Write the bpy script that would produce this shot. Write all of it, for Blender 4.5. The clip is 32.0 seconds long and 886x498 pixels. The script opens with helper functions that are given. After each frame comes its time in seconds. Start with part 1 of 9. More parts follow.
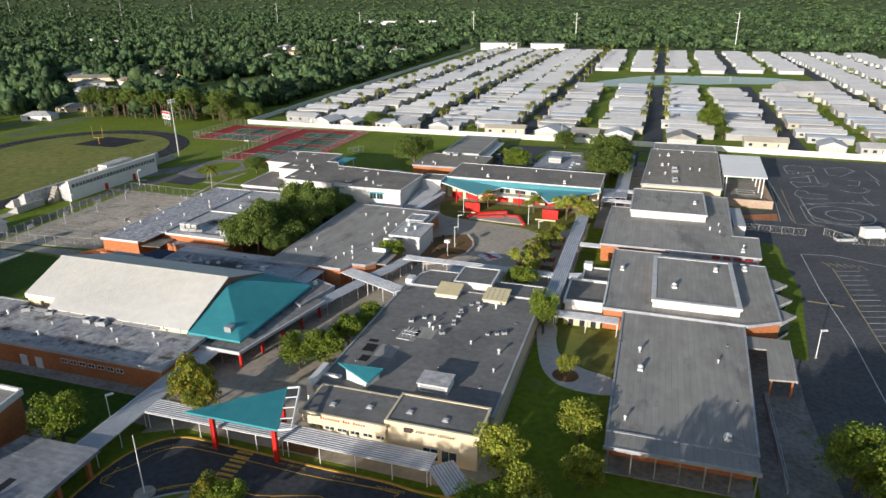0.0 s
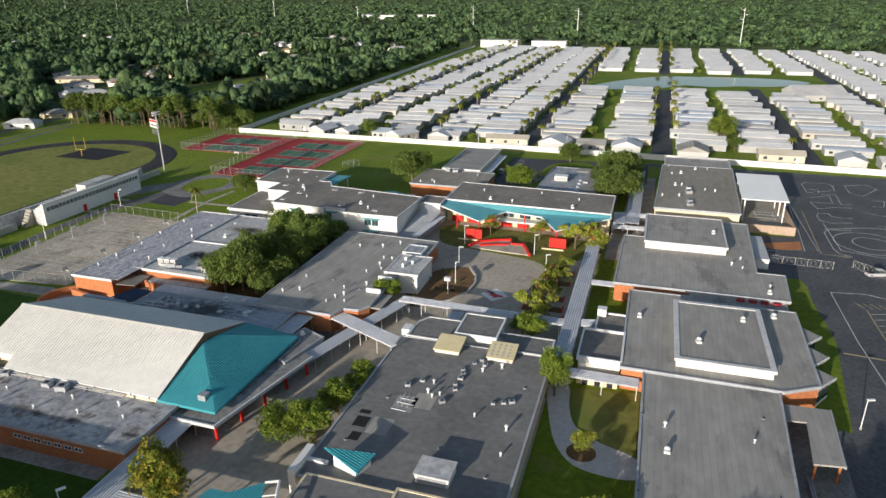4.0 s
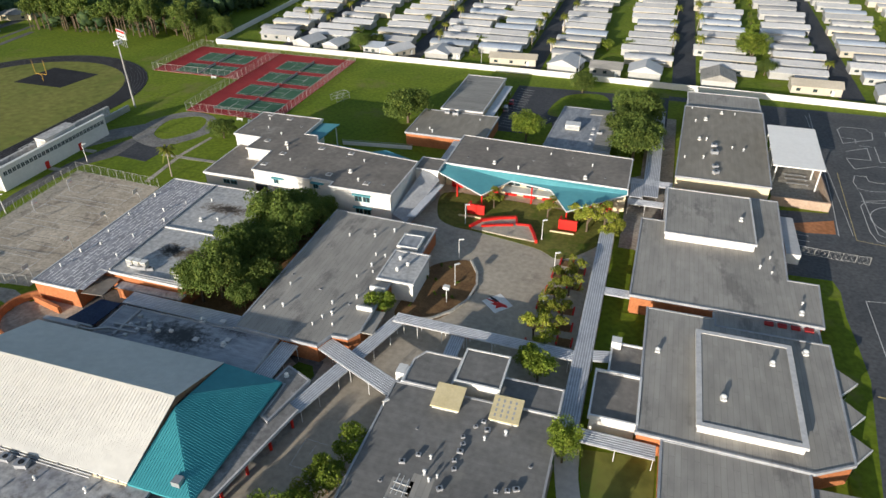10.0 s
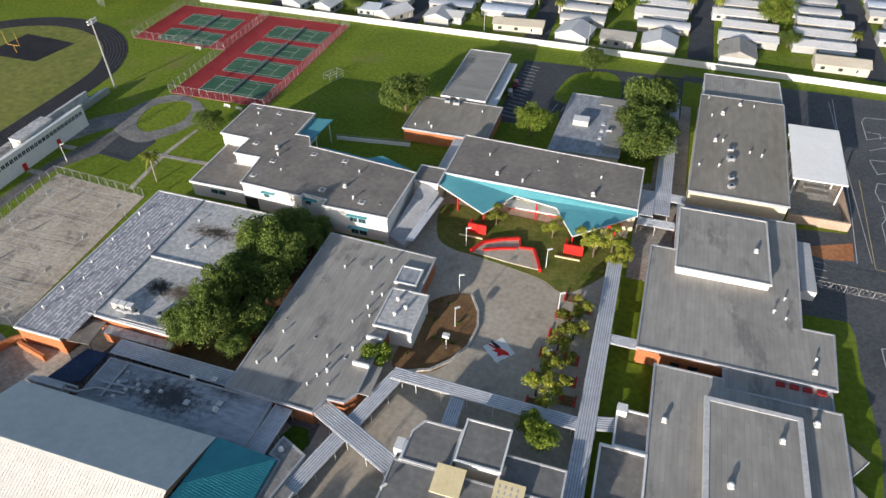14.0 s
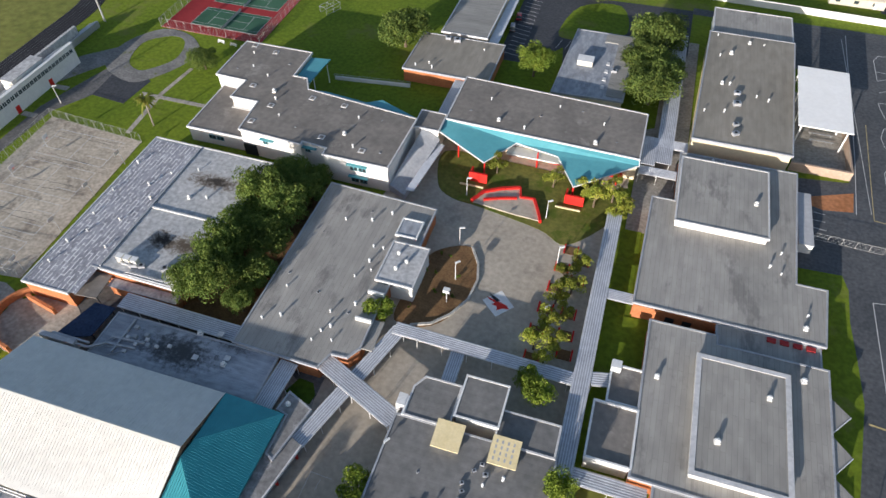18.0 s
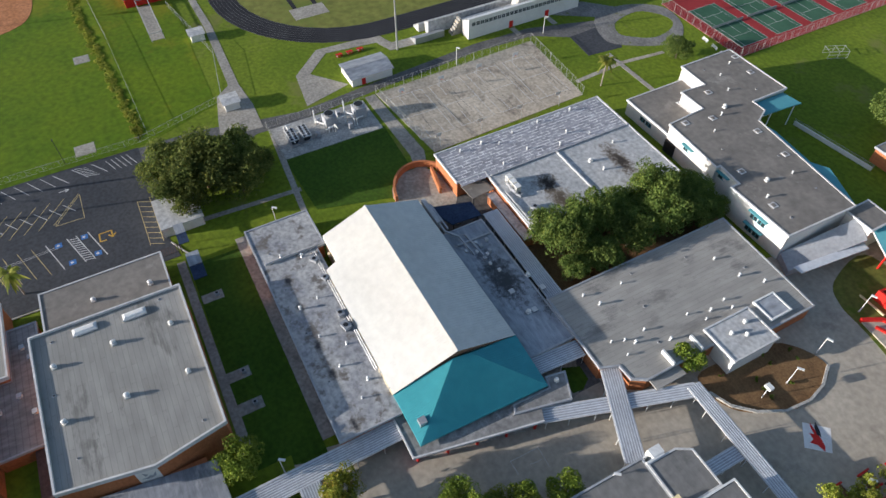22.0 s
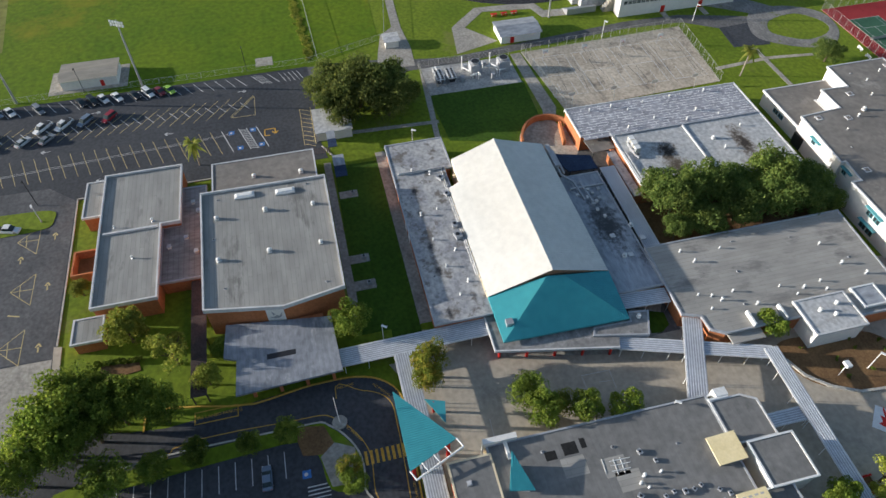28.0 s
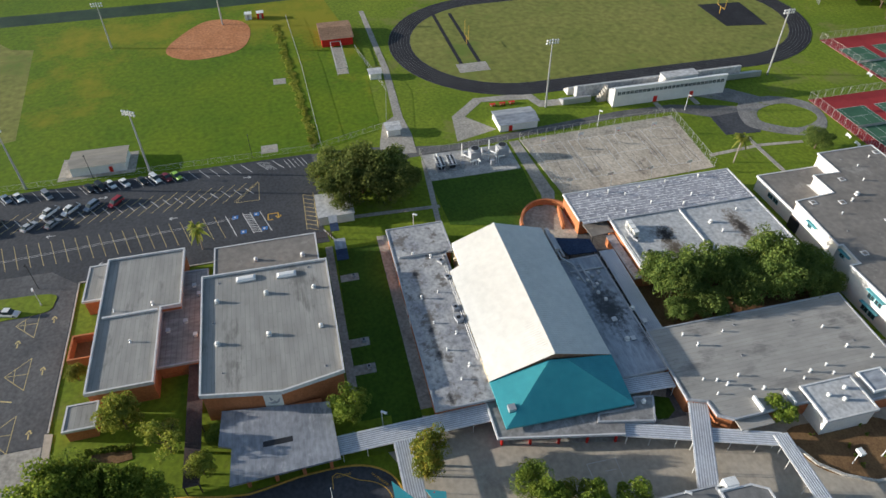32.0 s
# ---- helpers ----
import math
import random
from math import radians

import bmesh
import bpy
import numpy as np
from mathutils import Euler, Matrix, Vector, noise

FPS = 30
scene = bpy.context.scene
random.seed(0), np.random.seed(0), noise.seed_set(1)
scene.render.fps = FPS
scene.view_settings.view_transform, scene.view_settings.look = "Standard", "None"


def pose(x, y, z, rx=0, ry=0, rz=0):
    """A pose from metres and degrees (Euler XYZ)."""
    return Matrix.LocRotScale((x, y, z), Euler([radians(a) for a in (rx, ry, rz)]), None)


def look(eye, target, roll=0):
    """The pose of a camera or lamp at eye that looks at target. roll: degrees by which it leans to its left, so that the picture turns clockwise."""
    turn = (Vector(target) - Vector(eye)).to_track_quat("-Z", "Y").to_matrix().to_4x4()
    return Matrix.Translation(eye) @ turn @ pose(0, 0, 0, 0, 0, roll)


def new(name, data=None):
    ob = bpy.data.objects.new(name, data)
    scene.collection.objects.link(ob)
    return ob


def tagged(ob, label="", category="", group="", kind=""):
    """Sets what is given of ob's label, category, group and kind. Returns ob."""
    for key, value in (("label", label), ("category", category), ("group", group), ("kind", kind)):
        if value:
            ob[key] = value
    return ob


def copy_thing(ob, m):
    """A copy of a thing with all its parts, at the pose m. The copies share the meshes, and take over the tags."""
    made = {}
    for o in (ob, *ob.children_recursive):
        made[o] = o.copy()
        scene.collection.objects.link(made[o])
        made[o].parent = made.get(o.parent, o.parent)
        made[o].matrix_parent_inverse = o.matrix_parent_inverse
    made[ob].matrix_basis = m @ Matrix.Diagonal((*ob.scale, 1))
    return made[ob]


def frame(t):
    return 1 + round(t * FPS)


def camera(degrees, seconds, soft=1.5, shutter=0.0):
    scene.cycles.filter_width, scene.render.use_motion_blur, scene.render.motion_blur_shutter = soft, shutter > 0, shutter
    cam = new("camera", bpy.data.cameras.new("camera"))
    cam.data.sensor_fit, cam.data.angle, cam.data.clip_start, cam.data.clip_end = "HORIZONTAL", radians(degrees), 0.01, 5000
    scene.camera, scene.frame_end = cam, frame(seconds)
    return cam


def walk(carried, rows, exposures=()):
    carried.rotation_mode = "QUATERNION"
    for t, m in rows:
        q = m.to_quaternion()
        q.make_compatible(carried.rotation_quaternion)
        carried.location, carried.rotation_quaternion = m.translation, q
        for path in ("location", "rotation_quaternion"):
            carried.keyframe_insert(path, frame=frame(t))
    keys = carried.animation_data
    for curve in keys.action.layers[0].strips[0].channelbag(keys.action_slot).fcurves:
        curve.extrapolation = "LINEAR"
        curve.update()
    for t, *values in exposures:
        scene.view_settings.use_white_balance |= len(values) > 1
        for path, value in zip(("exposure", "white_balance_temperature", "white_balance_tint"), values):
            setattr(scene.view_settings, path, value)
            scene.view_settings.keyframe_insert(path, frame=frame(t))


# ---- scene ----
cam = camera(67.54, 32.0)
PATH = [
    (0.0, (19.87, -54.47, 61.98), (-8.64, 34.51, 26.35), -0.52),
    (0.5, (19.38, -53.11, 61.97), (-9.16, 35.90, 26.45), -0.52),
    (1.0, (18.87, -51.37, 62.00), (-9.72, 37.66, 26.56), -0.52),
    (1.5, (18.27, -49.54, 62.09), (-10.26, 39.50, 26.62), -0.52),
    (2.0, (17.70, -47.68, 62.40), (-10.85, 41.33, 26.90), -0.52),
    (2.5, (17.03, -45.75, 63.11), (-11.48, 43.30, 27.65), -0.52),
    (3.0, (16.32, -43.59, 64.28), (-12.15, 45.53, 28.96), -0.52),
    (3.5, (15.58, -41.36, 65.65), (-12.83, 47.66, 30.04), -0.52),
    (5.5, (12.92, -32.20, 72.49), (-14.71, 54.24, 30.48), -0.52),
    (6.0, (12.25, -29.86, 74.03), (-15.18, 55.91, 30.55), -0.52),
    (6.5, (11.51, -27.56, 75.65), (-15.65, 57.50, 30.64), -0.52),
    (7.0, (10.86, -25.34, 77.28), (-16.12, 58.99, 30.81), -0.52),
    (7.5, (10.18, -23.08, 78.94), (-16.55, 60.49, 30.97), -0.52),
    (8.0, (9.49, -20.79, 80.61), (-16.99, 61.98, 31.13), -0.52),
    (8.5, (8.77, -18.47, 82.32), (-17.44, 63.45, 31.32), -0.52),
    (9.0, (8.09, -16.12, 84.16), (-17.87, 65.01, 31.77), -0.52),
    (9.5, (7.35, -13.94, 86.18), (-18.35, 66.36, 32.41), -0.52),
    (10.0, (6.63, -11.58, 88.23), (-18.80, 67.84, 33.04), -0.52),
    (10.5, (5.89, -9.05, 90.33), (-19.26, 69.45, 33.70), -0.52),
    (11.0, (5.08, -6.46, 92.47), (-19.83, 71.06, 34.43), -0.52),
    (11.5, (4.22, -3.81, 94.65), (-20.34, 72.80, 35.26), -0.52),
    (12.0, (3.40, -1.09, 96.82), (-20.87, 74.58, 36.11), -0.52),
    (12.5, (2.49, 1.71, 98.95), (-21.44, 76.43, 36.95), -0.52),
    (13.0, (1.56, 4.61, 101.06), (-22.07, 78.43, 37.87), -0.52),
    (13.5, (0.84, 7.39, 103.17), (-22.55, 80.19, 38.72), -0.52),
    (15.5, (-1.59, 15.23, 112.47), (-23.64, 83.61, 42.91), -0.52),
    (16.0, (-1.59, 15.24, 112.48), (-23.35, 83.02, 42.25), -0.52),
    (16.5, (-1.59, 15.24, 112.49), (-23.01, 82.03, 41.21), -0.52),
    (17.0, (-1.59, 15.24, 112.50), (-22.67, 80.83, 40.02), -0.52),
    (17.5, (-1.58, 15.23, 112.50), (-22.28, 79.55, 38.79), -0.52),
    (18.0, (-1.58, 15.22, 112.51), (-22.03, 78.18, 37.56), -0.52),
    (18.5, (-1.58, 15.22, 112.52), (-27.49, 75.92, 37.39), -0.52),
    (19.0, (-1.58, 15.21, 112.52), (-33.39, 73.25, 37.57), -0.52),
    (19.5, (-1.57, 15.20, 112.53), (-39.13, 69.81, 37.65), -0.52),
    (20.0, (-1.58, 15.19, 112.54), (-45.11, 65.26, 37.73), -0.52),
    (20.5, (-1.58, 15.17, 112.55), (-51.13, 59.33, 37.75), -0.52),
    (21.0, (-1.57, 15.16, 112.55), (-55.02, 53.99, 37.48), -0.52),
    (21.5, (-1.56, 15.15, 112.56), (-57.68, 49.60, 37.30), -0.52),
    (22.0, (-1.56, 15.15, 112.56), (-59.59, 45.56, 37.02), -0.52),
    (22.5, (-0.34, 14.13, 113.06), (-60.68, 40.12, 37.67), -0.52),
    (23.0, (0.65, 13.29, 112.79), (-61.56, 34.78, 37.51), -0.52),
    (23.5, (2.28, 12.55, 112.79), (-61.01, 30.80, 37.55), -0.52),
    (24.0, (4.45, 11.62, 112.63), (-59.62, 27.24, 37.45), -0.52),
    (24.5, (6.63, 10.85, 112.72), (-57.37, 25.74, 37.34), -0.52),
    (25.0, (9.26, 10.15, 112.56), (-54.69, 25.05, 37.14), -0.52),
    (25.5, (12.22, 9.28, 112.49), (-51.61, 24.14, 36.97), -0.52),
    (26.0, (15.21, 8.44, 112.38), (-48.50, 23.33, 36.76), -0.52),
    (26.5, (17.56, 7.78, 112.30), (-46.05, 22.57, 36.57), -0.52),
    (28.5, (19.07, 6.84, 112.65), (-45.58, 22.09, 37.90), -0.52),
    (29.0, (19.07, 6.84, 112.65), (-46.56, 22.33, 38.81), -0.52),
    (29.5, (19.07, 6.83, 112.65), (-47.79, 22.58, 39.97), -0.52),
    (30.0, (19.07, 6.81, 112.65), (-49.00, 22.83, 41.17), -0.52),
    (30.5, (19.07, 6.80, 112.66), (-50.16, 23.14, 42.37), -0.52),
    (31.0, (19.06, 6.79, 112.66), (-51.37, 23.38, 43.64), -0.52),
    (31.5, (19.06, 6.78, 112.67), (-52.53, 23.64, 44.91), -0.52),
    (32.0, (19.06, 6.77, 112.67), (-53.65, 23.89, 46.19), -0.52),
]
walk(cam, [(t, look(eye, target, roll)) for t, eye, target, roll in PATH],
     [(0.0, 0.22, 6250, 13), (9.0, 0.28, 6400, 11), (16.0, 0.52, 6150, 15), (24.0, 0.5, 6000, 13), (32.0, 0.55, 6150, 11)])

# world, sun and exposure: low morning sun, shadows run towards +y
SUN_EL, SUN_AZ = 11.6, (-0.27, -0.963)
world = bpy.data.worlds.new("sky")
scene.world = world
world.use_nodes = True
wn = world.node_tree
wn.nodes.clear()
sky = wn.nodes.new("ShaderNodeTexSky")
sky.sky_type, sky.sun_disc = "NISHITA", False
sky.sun_elevation = radians(SUN_EL)
sky.sun_rotation = math.atan2(SUN_AZ[0], SUN_AZ[1])
bgn = wn.nodes.new("ShaderNodeBackground")
bgn.inputs["Strength"].default_value = 0.115
won = wn.nodes.new("ShaderNodeOutputWorld")
wn.links.new(sky.outputs[0], bgn.inputs[0])
wn.links.new(bgn.outputs[0], won.inputs[0])
sun_data = bpy.data.lights.new("sun", "SUN")
sun_data.energy, sun_data.angle, sun_data.color = 5.0, radians(0.5), (1.0, 0.915, 0.78)
sun_ob = new("sun", sun_data)
el = radians(SUN_EL)
sun_at = Vector((SUN_AZ[0] * math.cos(el), SUN_AZ[1] * math.cos(el), math.sin(el)))
sun_ob.matrix_world = look(sun_at * 300, (0, 0, 0))


# ---- materials
def mat(name, c1, c2, big=12.0, small=1.5, rough=0.85, bump=0.0, stretch=(1, 1, 1), metal=0.0, seam=None, seam_axis=0, seam_col=0.7, speck=0.25, rnd=0.0, third=None, third_at=0.62, third_scale=5.0, sheet=None, sheet_col=0.85, stains=(), dash=None):
    """Two-scale varied surface: c1 and c2 mix in patches big metres wide, with fine grain small metres wide;
    seam: distance between thin lines across one axis; third: a stain colour that shows in spots."""
    m = bpy.data.materials.new(name)
    m.use_nodes = True
    nt = m.node_tree
    N, L = nt.nodes, nt.links
    bs = N["Principled BSDF"]
    geo = N.new("ShaderNodeNewGeometry")
    mp = N.new("ShaderNodeMapping")
    mp.inputs["Scale"].default_value = stretch
    L.new(geo.outputs["Position"], mp.inputs["Vector"])
    n1 = N.new("ShaderNodeTexNoise")
    n1.inputs["Scale"].default_value, n1.inputs["Detail"].default_value, n1.inputs["Roughness"].default_value = 1.0 / big, 6, 0.62
    L.new(mp.outputs[0], n1.inputs["Vector"])
    rp = N.new("ShaderNodeMapRange")
    rp.inputs[1].default_value, rp.inputs[2].default_value = 0.36, 0.64
    L.new(n1.outputs["Fac"], rp.inputs[0])
    mx = N.new("ShaderNodeMix")
    mx.data_type = "RGBA"
    mx.inputs["A"].default_value, mx.inputs["B"].default_value = (*c1, 1), (*c2, 1)
    L.new(rp.outputs[0], mx.inputs["Factor"])
    n2 = N.new("ShaderNodeTexNoise")
    n2.inputs["Scale"].default_value, n2.inputs["Detail"].default_value = 1.0 / small, 5
    L.new(mp.outputs[0], n2.inputs["Vector"])
    r2 = N.new("ShaderNodeMapRange")
    r2.inputs[1].default_value, r2.inputs[2].default_value = 0.3, 0.7
    r2.inputs[3].default_value, r2.inputs[4].default_value = 1 - speck, 1 + speck
    L.new(n2.outputs["Fac"], r2.inputs[0])
    mul = N.new("ShaderNodeVectorMath")
    mul.operation = "SCALE"
    L.new(mx.outputs["Result"], mul.inputs[0])
    L.new(r2.outputs[0], mul.inputs["Scale"])
    col = mul.outputs[0]
    if third:
        n3 = N.new("ShaderNodeTexNoise")
        n3.inputs["Scale"].default_value, n3.inputs["Detail"].default_value, n3.inputs["Roughness"].default_value = 1.0 / third_scale, 8, 0.7
        L.new(mp.outputs[0], n3.inputs["Vector"])
        r3 = N.new("ShaderNodeMapRange")
        r3.inputs[1].default_value, r3.inputs[2].default_value = third_at - 0.04, third_at + 0.05
        L.new(n3.outputs["Fac"], r3.inputs[0])
        m3 = N.new("ShaderNodeMix")
        m3.data_type = "RGBA"
        m3.inputs["B"].default_value = (*third, 1)
        L.new(col, m3.inputs["A"])
        L.new(r3.outputs[0], m3.inputs["Factor"])
        col = m3.outputs["Result"]
    if seam:
        sx = N.new("ShaderNodeSeparateXYZ")
        L.new(geo.outputs["Position"], sx.inputs[0])
        md = N.new("ShaderNodeMath")
        md.operation = "FLOORED_MODULO"
        md.inputs[1].default_value = seam
        L.new(sx.outputs[seam_axis], md.inputs[0])
        lt = N.new("ShaderNodeMath")
        lt.operation = "LESS_THAN"
        lt.inputs[1].default_value = max(0.06, seam * 0.16)
        L.new(md.outputs[0], lt.inputs[0])
        ms = N.new("ShaderNodeMapRange")
        ms.inputs[3].default_value, ms.inputs[4].default_value = 1.0, seam_col
        L.new(lt.outputs[0], ms.inputs[0])
        m4 = N.new("ShaderNodeVectorMath")
        m4.operation = "SCALE"
        L.new(col, m4.inputs[0])
        L.new(ms.outputs[0], m4.inputs["Scale"])
        col = m4.outputs[0]
    if sheet:
        sm = N.new("ShaderNodeMapping")
        sm.inputs["Rotation"].default_value[2] = radians(sheet[2])
        L.new(geo.outputs["Position"], sm.inputs["Vector"])
        bt = N.new("ShaderNodeTexBrick")
        bt.inputs["Scale"].default_value = 1.0
        bt.inputs["Brick Width"].default_value, bt.inputs["Row Height"].default_value = sheet[0], sheet[1]
        bt.inputs["Mortar Size"].default_value, bt.inputs["Mortar Smooth"].default_value = 0.05, 0.6
        bt.inputs["Color1"].default_value, bt.inputs["Color2"].default_value = (0.955, 0.955, 0.955, 1), (1.045, 1.045, 1.045, 1)
        bt.inputs["Mortar"].default_value = (sheet_col, sheet_col, sheet_col, 1)
        L.new(sm.outputs[0], bt.inputs["Vector"])
        mb_ = N.new("ShaderNodeVectorMath")
        mb_.operation = "MULTIPLY"
        L.new(col, mb_.inputs[0])
        L.new(bt.outputs["Color"], mb_.inputs[1])
        col = mb_.outputs[0]
    if dash:
        dm = N.new("ShaderNodeMapping")
        dm.inputs["Rotation"].default_value[2] = radians(90)
        L.new(geo.outputs["Position"], dm.inputs["Vector"])
        db = N.new("ShaderNodeTexBrick")
        db.inputs["Scale"].default_value, db.inputs["Mortar Size"].default_value, db.inputs["Mortar Smooth"].default_value = 1.0, 0.13, 0.2
        db.inputs["Brick Width"].default_value, db.inputs["Row Height"].default_value = 3.4, 0.95
        L.new(dm.outputs[0], db.inputs["Vector"])
        dn = N.new("ShaderNodeTexNoise")
        dn.inputs["Scale"].default_value, dn.inputs["Detail"].default_value = 0.9, 6
        L.new(geo.outputs["Position"], dn.inputs["Vector"])
        dr = N.new("ShaderNodeMapRange")
        dr.inputs[1].default_value, dr.inputs[2].default_value = 0.44, 0.52
        L.new(dn.outputs["Fac"], dr.inputs[0])
        dx = N.new("ShaderNodeMath")
        dx.operation = "MULTIPLY"
        L.new(db.outputs["Fac"], dx.inputs[0])
        L.new(dr.outputs[0], dx.inputs[1])
        d6 = N.new("ShaderNodeMix")
        d6.data_type = "RGBA"
        d6.inputs["B"].default_value = (*dash, 1)
        L.new(dx.outputs[0], d6.inputs["Factor"])
        L.new(col, d6.inputs["A"])
        col = d6.outputs["Result"]
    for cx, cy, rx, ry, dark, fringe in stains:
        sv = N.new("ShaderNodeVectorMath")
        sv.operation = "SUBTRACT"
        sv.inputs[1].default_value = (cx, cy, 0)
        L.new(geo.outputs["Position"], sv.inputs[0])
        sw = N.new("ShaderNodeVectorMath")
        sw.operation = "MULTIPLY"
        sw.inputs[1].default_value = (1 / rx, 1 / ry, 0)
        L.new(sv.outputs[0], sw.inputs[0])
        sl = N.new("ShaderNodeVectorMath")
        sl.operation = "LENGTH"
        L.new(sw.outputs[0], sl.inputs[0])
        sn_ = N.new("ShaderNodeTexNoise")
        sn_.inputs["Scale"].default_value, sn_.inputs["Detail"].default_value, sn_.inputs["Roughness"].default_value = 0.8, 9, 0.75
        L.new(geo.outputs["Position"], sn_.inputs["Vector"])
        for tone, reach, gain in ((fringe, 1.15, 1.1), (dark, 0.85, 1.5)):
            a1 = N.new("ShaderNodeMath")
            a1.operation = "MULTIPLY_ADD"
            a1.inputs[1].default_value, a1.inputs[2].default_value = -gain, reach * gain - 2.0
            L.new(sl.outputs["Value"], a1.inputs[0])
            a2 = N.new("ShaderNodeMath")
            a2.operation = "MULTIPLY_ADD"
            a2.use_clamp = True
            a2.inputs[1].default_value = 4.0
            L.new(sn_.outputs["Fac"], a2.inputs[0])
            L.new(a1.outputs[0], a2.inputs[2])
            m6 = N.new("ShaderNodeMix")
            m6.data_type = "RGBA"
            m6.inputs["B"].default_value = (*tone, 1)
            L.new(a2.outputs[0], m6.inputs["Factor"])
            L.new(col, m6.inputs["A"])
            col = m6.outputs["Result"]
    if rnd:
        oi = N.new("ShaderNodeObjectInfo")
        ro = N.new("ShaderNodeMapRange")
        ro.inputs[3].default_value, ro.inputs[4].default_value = 1 - rnd, 1 + rnd
        L.new(oi.outputs["Random"], ro.inputs[0])
        m5 = N.new("ShaderNodeVectorMath")
        m5.operation = "SCALE"
        L.new(col, m5.inputs[0])
        L.new(ro.outputs[0], m5.inputs["Scale"])
        col = m5.outputs[0]
    L.new(col, bs.inputs["Base Color"])
    bs.inputs["Roughness"].default_value, bs.inputs["Metallic"].default_value = rough, metal
    bs.inputs["Specular IOR Level"].default_value = 0.25
    if bump:
        bp = N.new("ShaderNodeBump")
        bp.inputs["Strength"].default_value, bp.inputs["Distance"].default_value = bump, 0.05
        L.new(n2.outputs["Fac"], bp.inputs["Height"])
        L.new(bp.outputs[0], bs.inputs["Normal"])
    return m


def leaf_mat(name, c1, c2, c3, lump=0.7, low=0.95, high=2.2):
    """Leaves: each clump takes its own tone, each tree a little of its own."""
    m = bpy.data.materials.new(name)
    m.use_nodes = True
    nt = m.node_tree
    N, L = nt.nodes, nt.links
    bs = N["Principled BSDF"]
    geo = N.new("ShaderNodeNewGeometry")
    cr = N.new("ShaderNodeValToRGB")
    cr.color_ramp.elements[0].color, cr.color_ramp.elements[1].color = (*c1, 1), (*c3, 1)
    e = cr.color_ramp.elements.new(0.5)
    e.color = (*c2, 1)
    ln = N.new("ShaderNodeTexNoise")
    ln.inputs["Scale"].default_value, ln.inputs["Detail"].default_value = lump, 3
    L.new(geo.outputs["Position"], ln.inputs["Vector"])
    lr_ = N.new("ShaderNodeMapRange")
    lr_.inputs[1].default_value, lr_.inputs[2].default_value = 0.34, 0.66
    L.new(ln.outputs["Fac"], lr_.inputs[0])
    am = N.new("ShaderNodeMix")
    am.inputs[0].default_value = 0.4
    L.new(lr_.outputs[0], am.inputs[2])
    L.new(geo.outputs["Random Per Island"], am.inputs[3])
    L.new(am.outputs[0], cr.inputs[0])
    tn = N.new("ShaderNodeTexNoise")
    tn.inputs["Scale"].default_value, tn.inputs["Detail"].default_value = 0.075, 2
    L.new(geo.outputs["Position"], tn.inputs["Vector"])
    rp = N.new("ShaderNodeMapRange")
    rp.inputs[1].default_value, rp.inputs[2].default_value = 0.3, 0.7
    rp.inputs[3].default_value, rp.inputs[4].default_value = low, high
    L.new(tn.outputs["Fac"], rp.inputs[0])
    sc = N.new("ShaderNodeVectorMath")
    sc.operation = "SCALE"
    L.new(cr.outputs[0], sc.inputs[0])
    L.new(rp.outputs[0], sc.inputs["Scale"])
    L.new(sc.outputs[0], bs.inputs["Base Color"])
    bs.inputs["Roughness"].default_value = 0.7
    bs.inputs["Specular IOR Level"].default_value = 0.15
    tr = N.new("ShaderNodeBsdfTranslucent")
    L.new(sc.outputs[0], tr.inputs["Color"])
    ms = N.new("ShaderNodeMixShader")
    ms.inputs[0].default_value = 0.4
    L.new(bs.outputs[0], ms.inputs[1])
    L.new(tr.outputs[0], ms.inputs[2])
    L.new(ms.outputs[0], N["Material Output"].inputs["Surface"])
    return m


M = {}
M["grass"] = mat("grass", (0.115, 0.175, 0.009), (0.165, 0.22, 0.014), 26, 1.2, 0.95, 0.4, third=(0.18, 0.19, 0.045), third_at=0.6, third_scale=30)
M["grass_dry"] = mat("dry_lawn", (0.12, 0.13, 0.025), (0.175, 0.17, 0.04), 9, 1.0, 0.95, 0.4, third=(0.09, 0.125, 0.015), third_at=0.56, third_scale=6)
M["field"] = mat("sports_turf", (0.086, 0.155, 0.002), (0.128, 0.19, 0.003), 30, 1.6, 0.95, 0.4, third=(0.23, 0.22, 0.010), third_at=0.555, third_scale=110)
M["football"] = mat("football_turf", (0.17, 0.19, 0.04), (0.22, 0.22, 0.055), 35, 2.5, 0.95, 0.3, third=(0.13, 0.18, 0.03), third_at=0.58, third_scale=40)
M["forest_floor"] = mat("forest_floor", (0.06, 0.09, 0.022), (0.09, 0.12, 0.03), 60, 9, 0.95)
M["asphalt"] = mat("asphalt", (0.046, 0.050, 0.058), (0.068, 0.071, 0.078), 18, 0.8, 0.8, 0.2, third=(0.075, 0.075, 0.075), third_at=0.64, third_scale=9)
M["asphalt_play"] = mat("playground_asphalt", (0.078, 0.083, 0.09), (0.108, 0.112, 0.118), 14, 0.8, 0.85, 0.2, third=(0.12, 0.12, 0.12), third_at=0.66, third_scale=8)
M["asphalt_old"] = mat("asphalt_old", (0.10, 0.10, 0.10), (0.16, 0.155, 0.15), 9, 0.8, 0.9, 0.2)
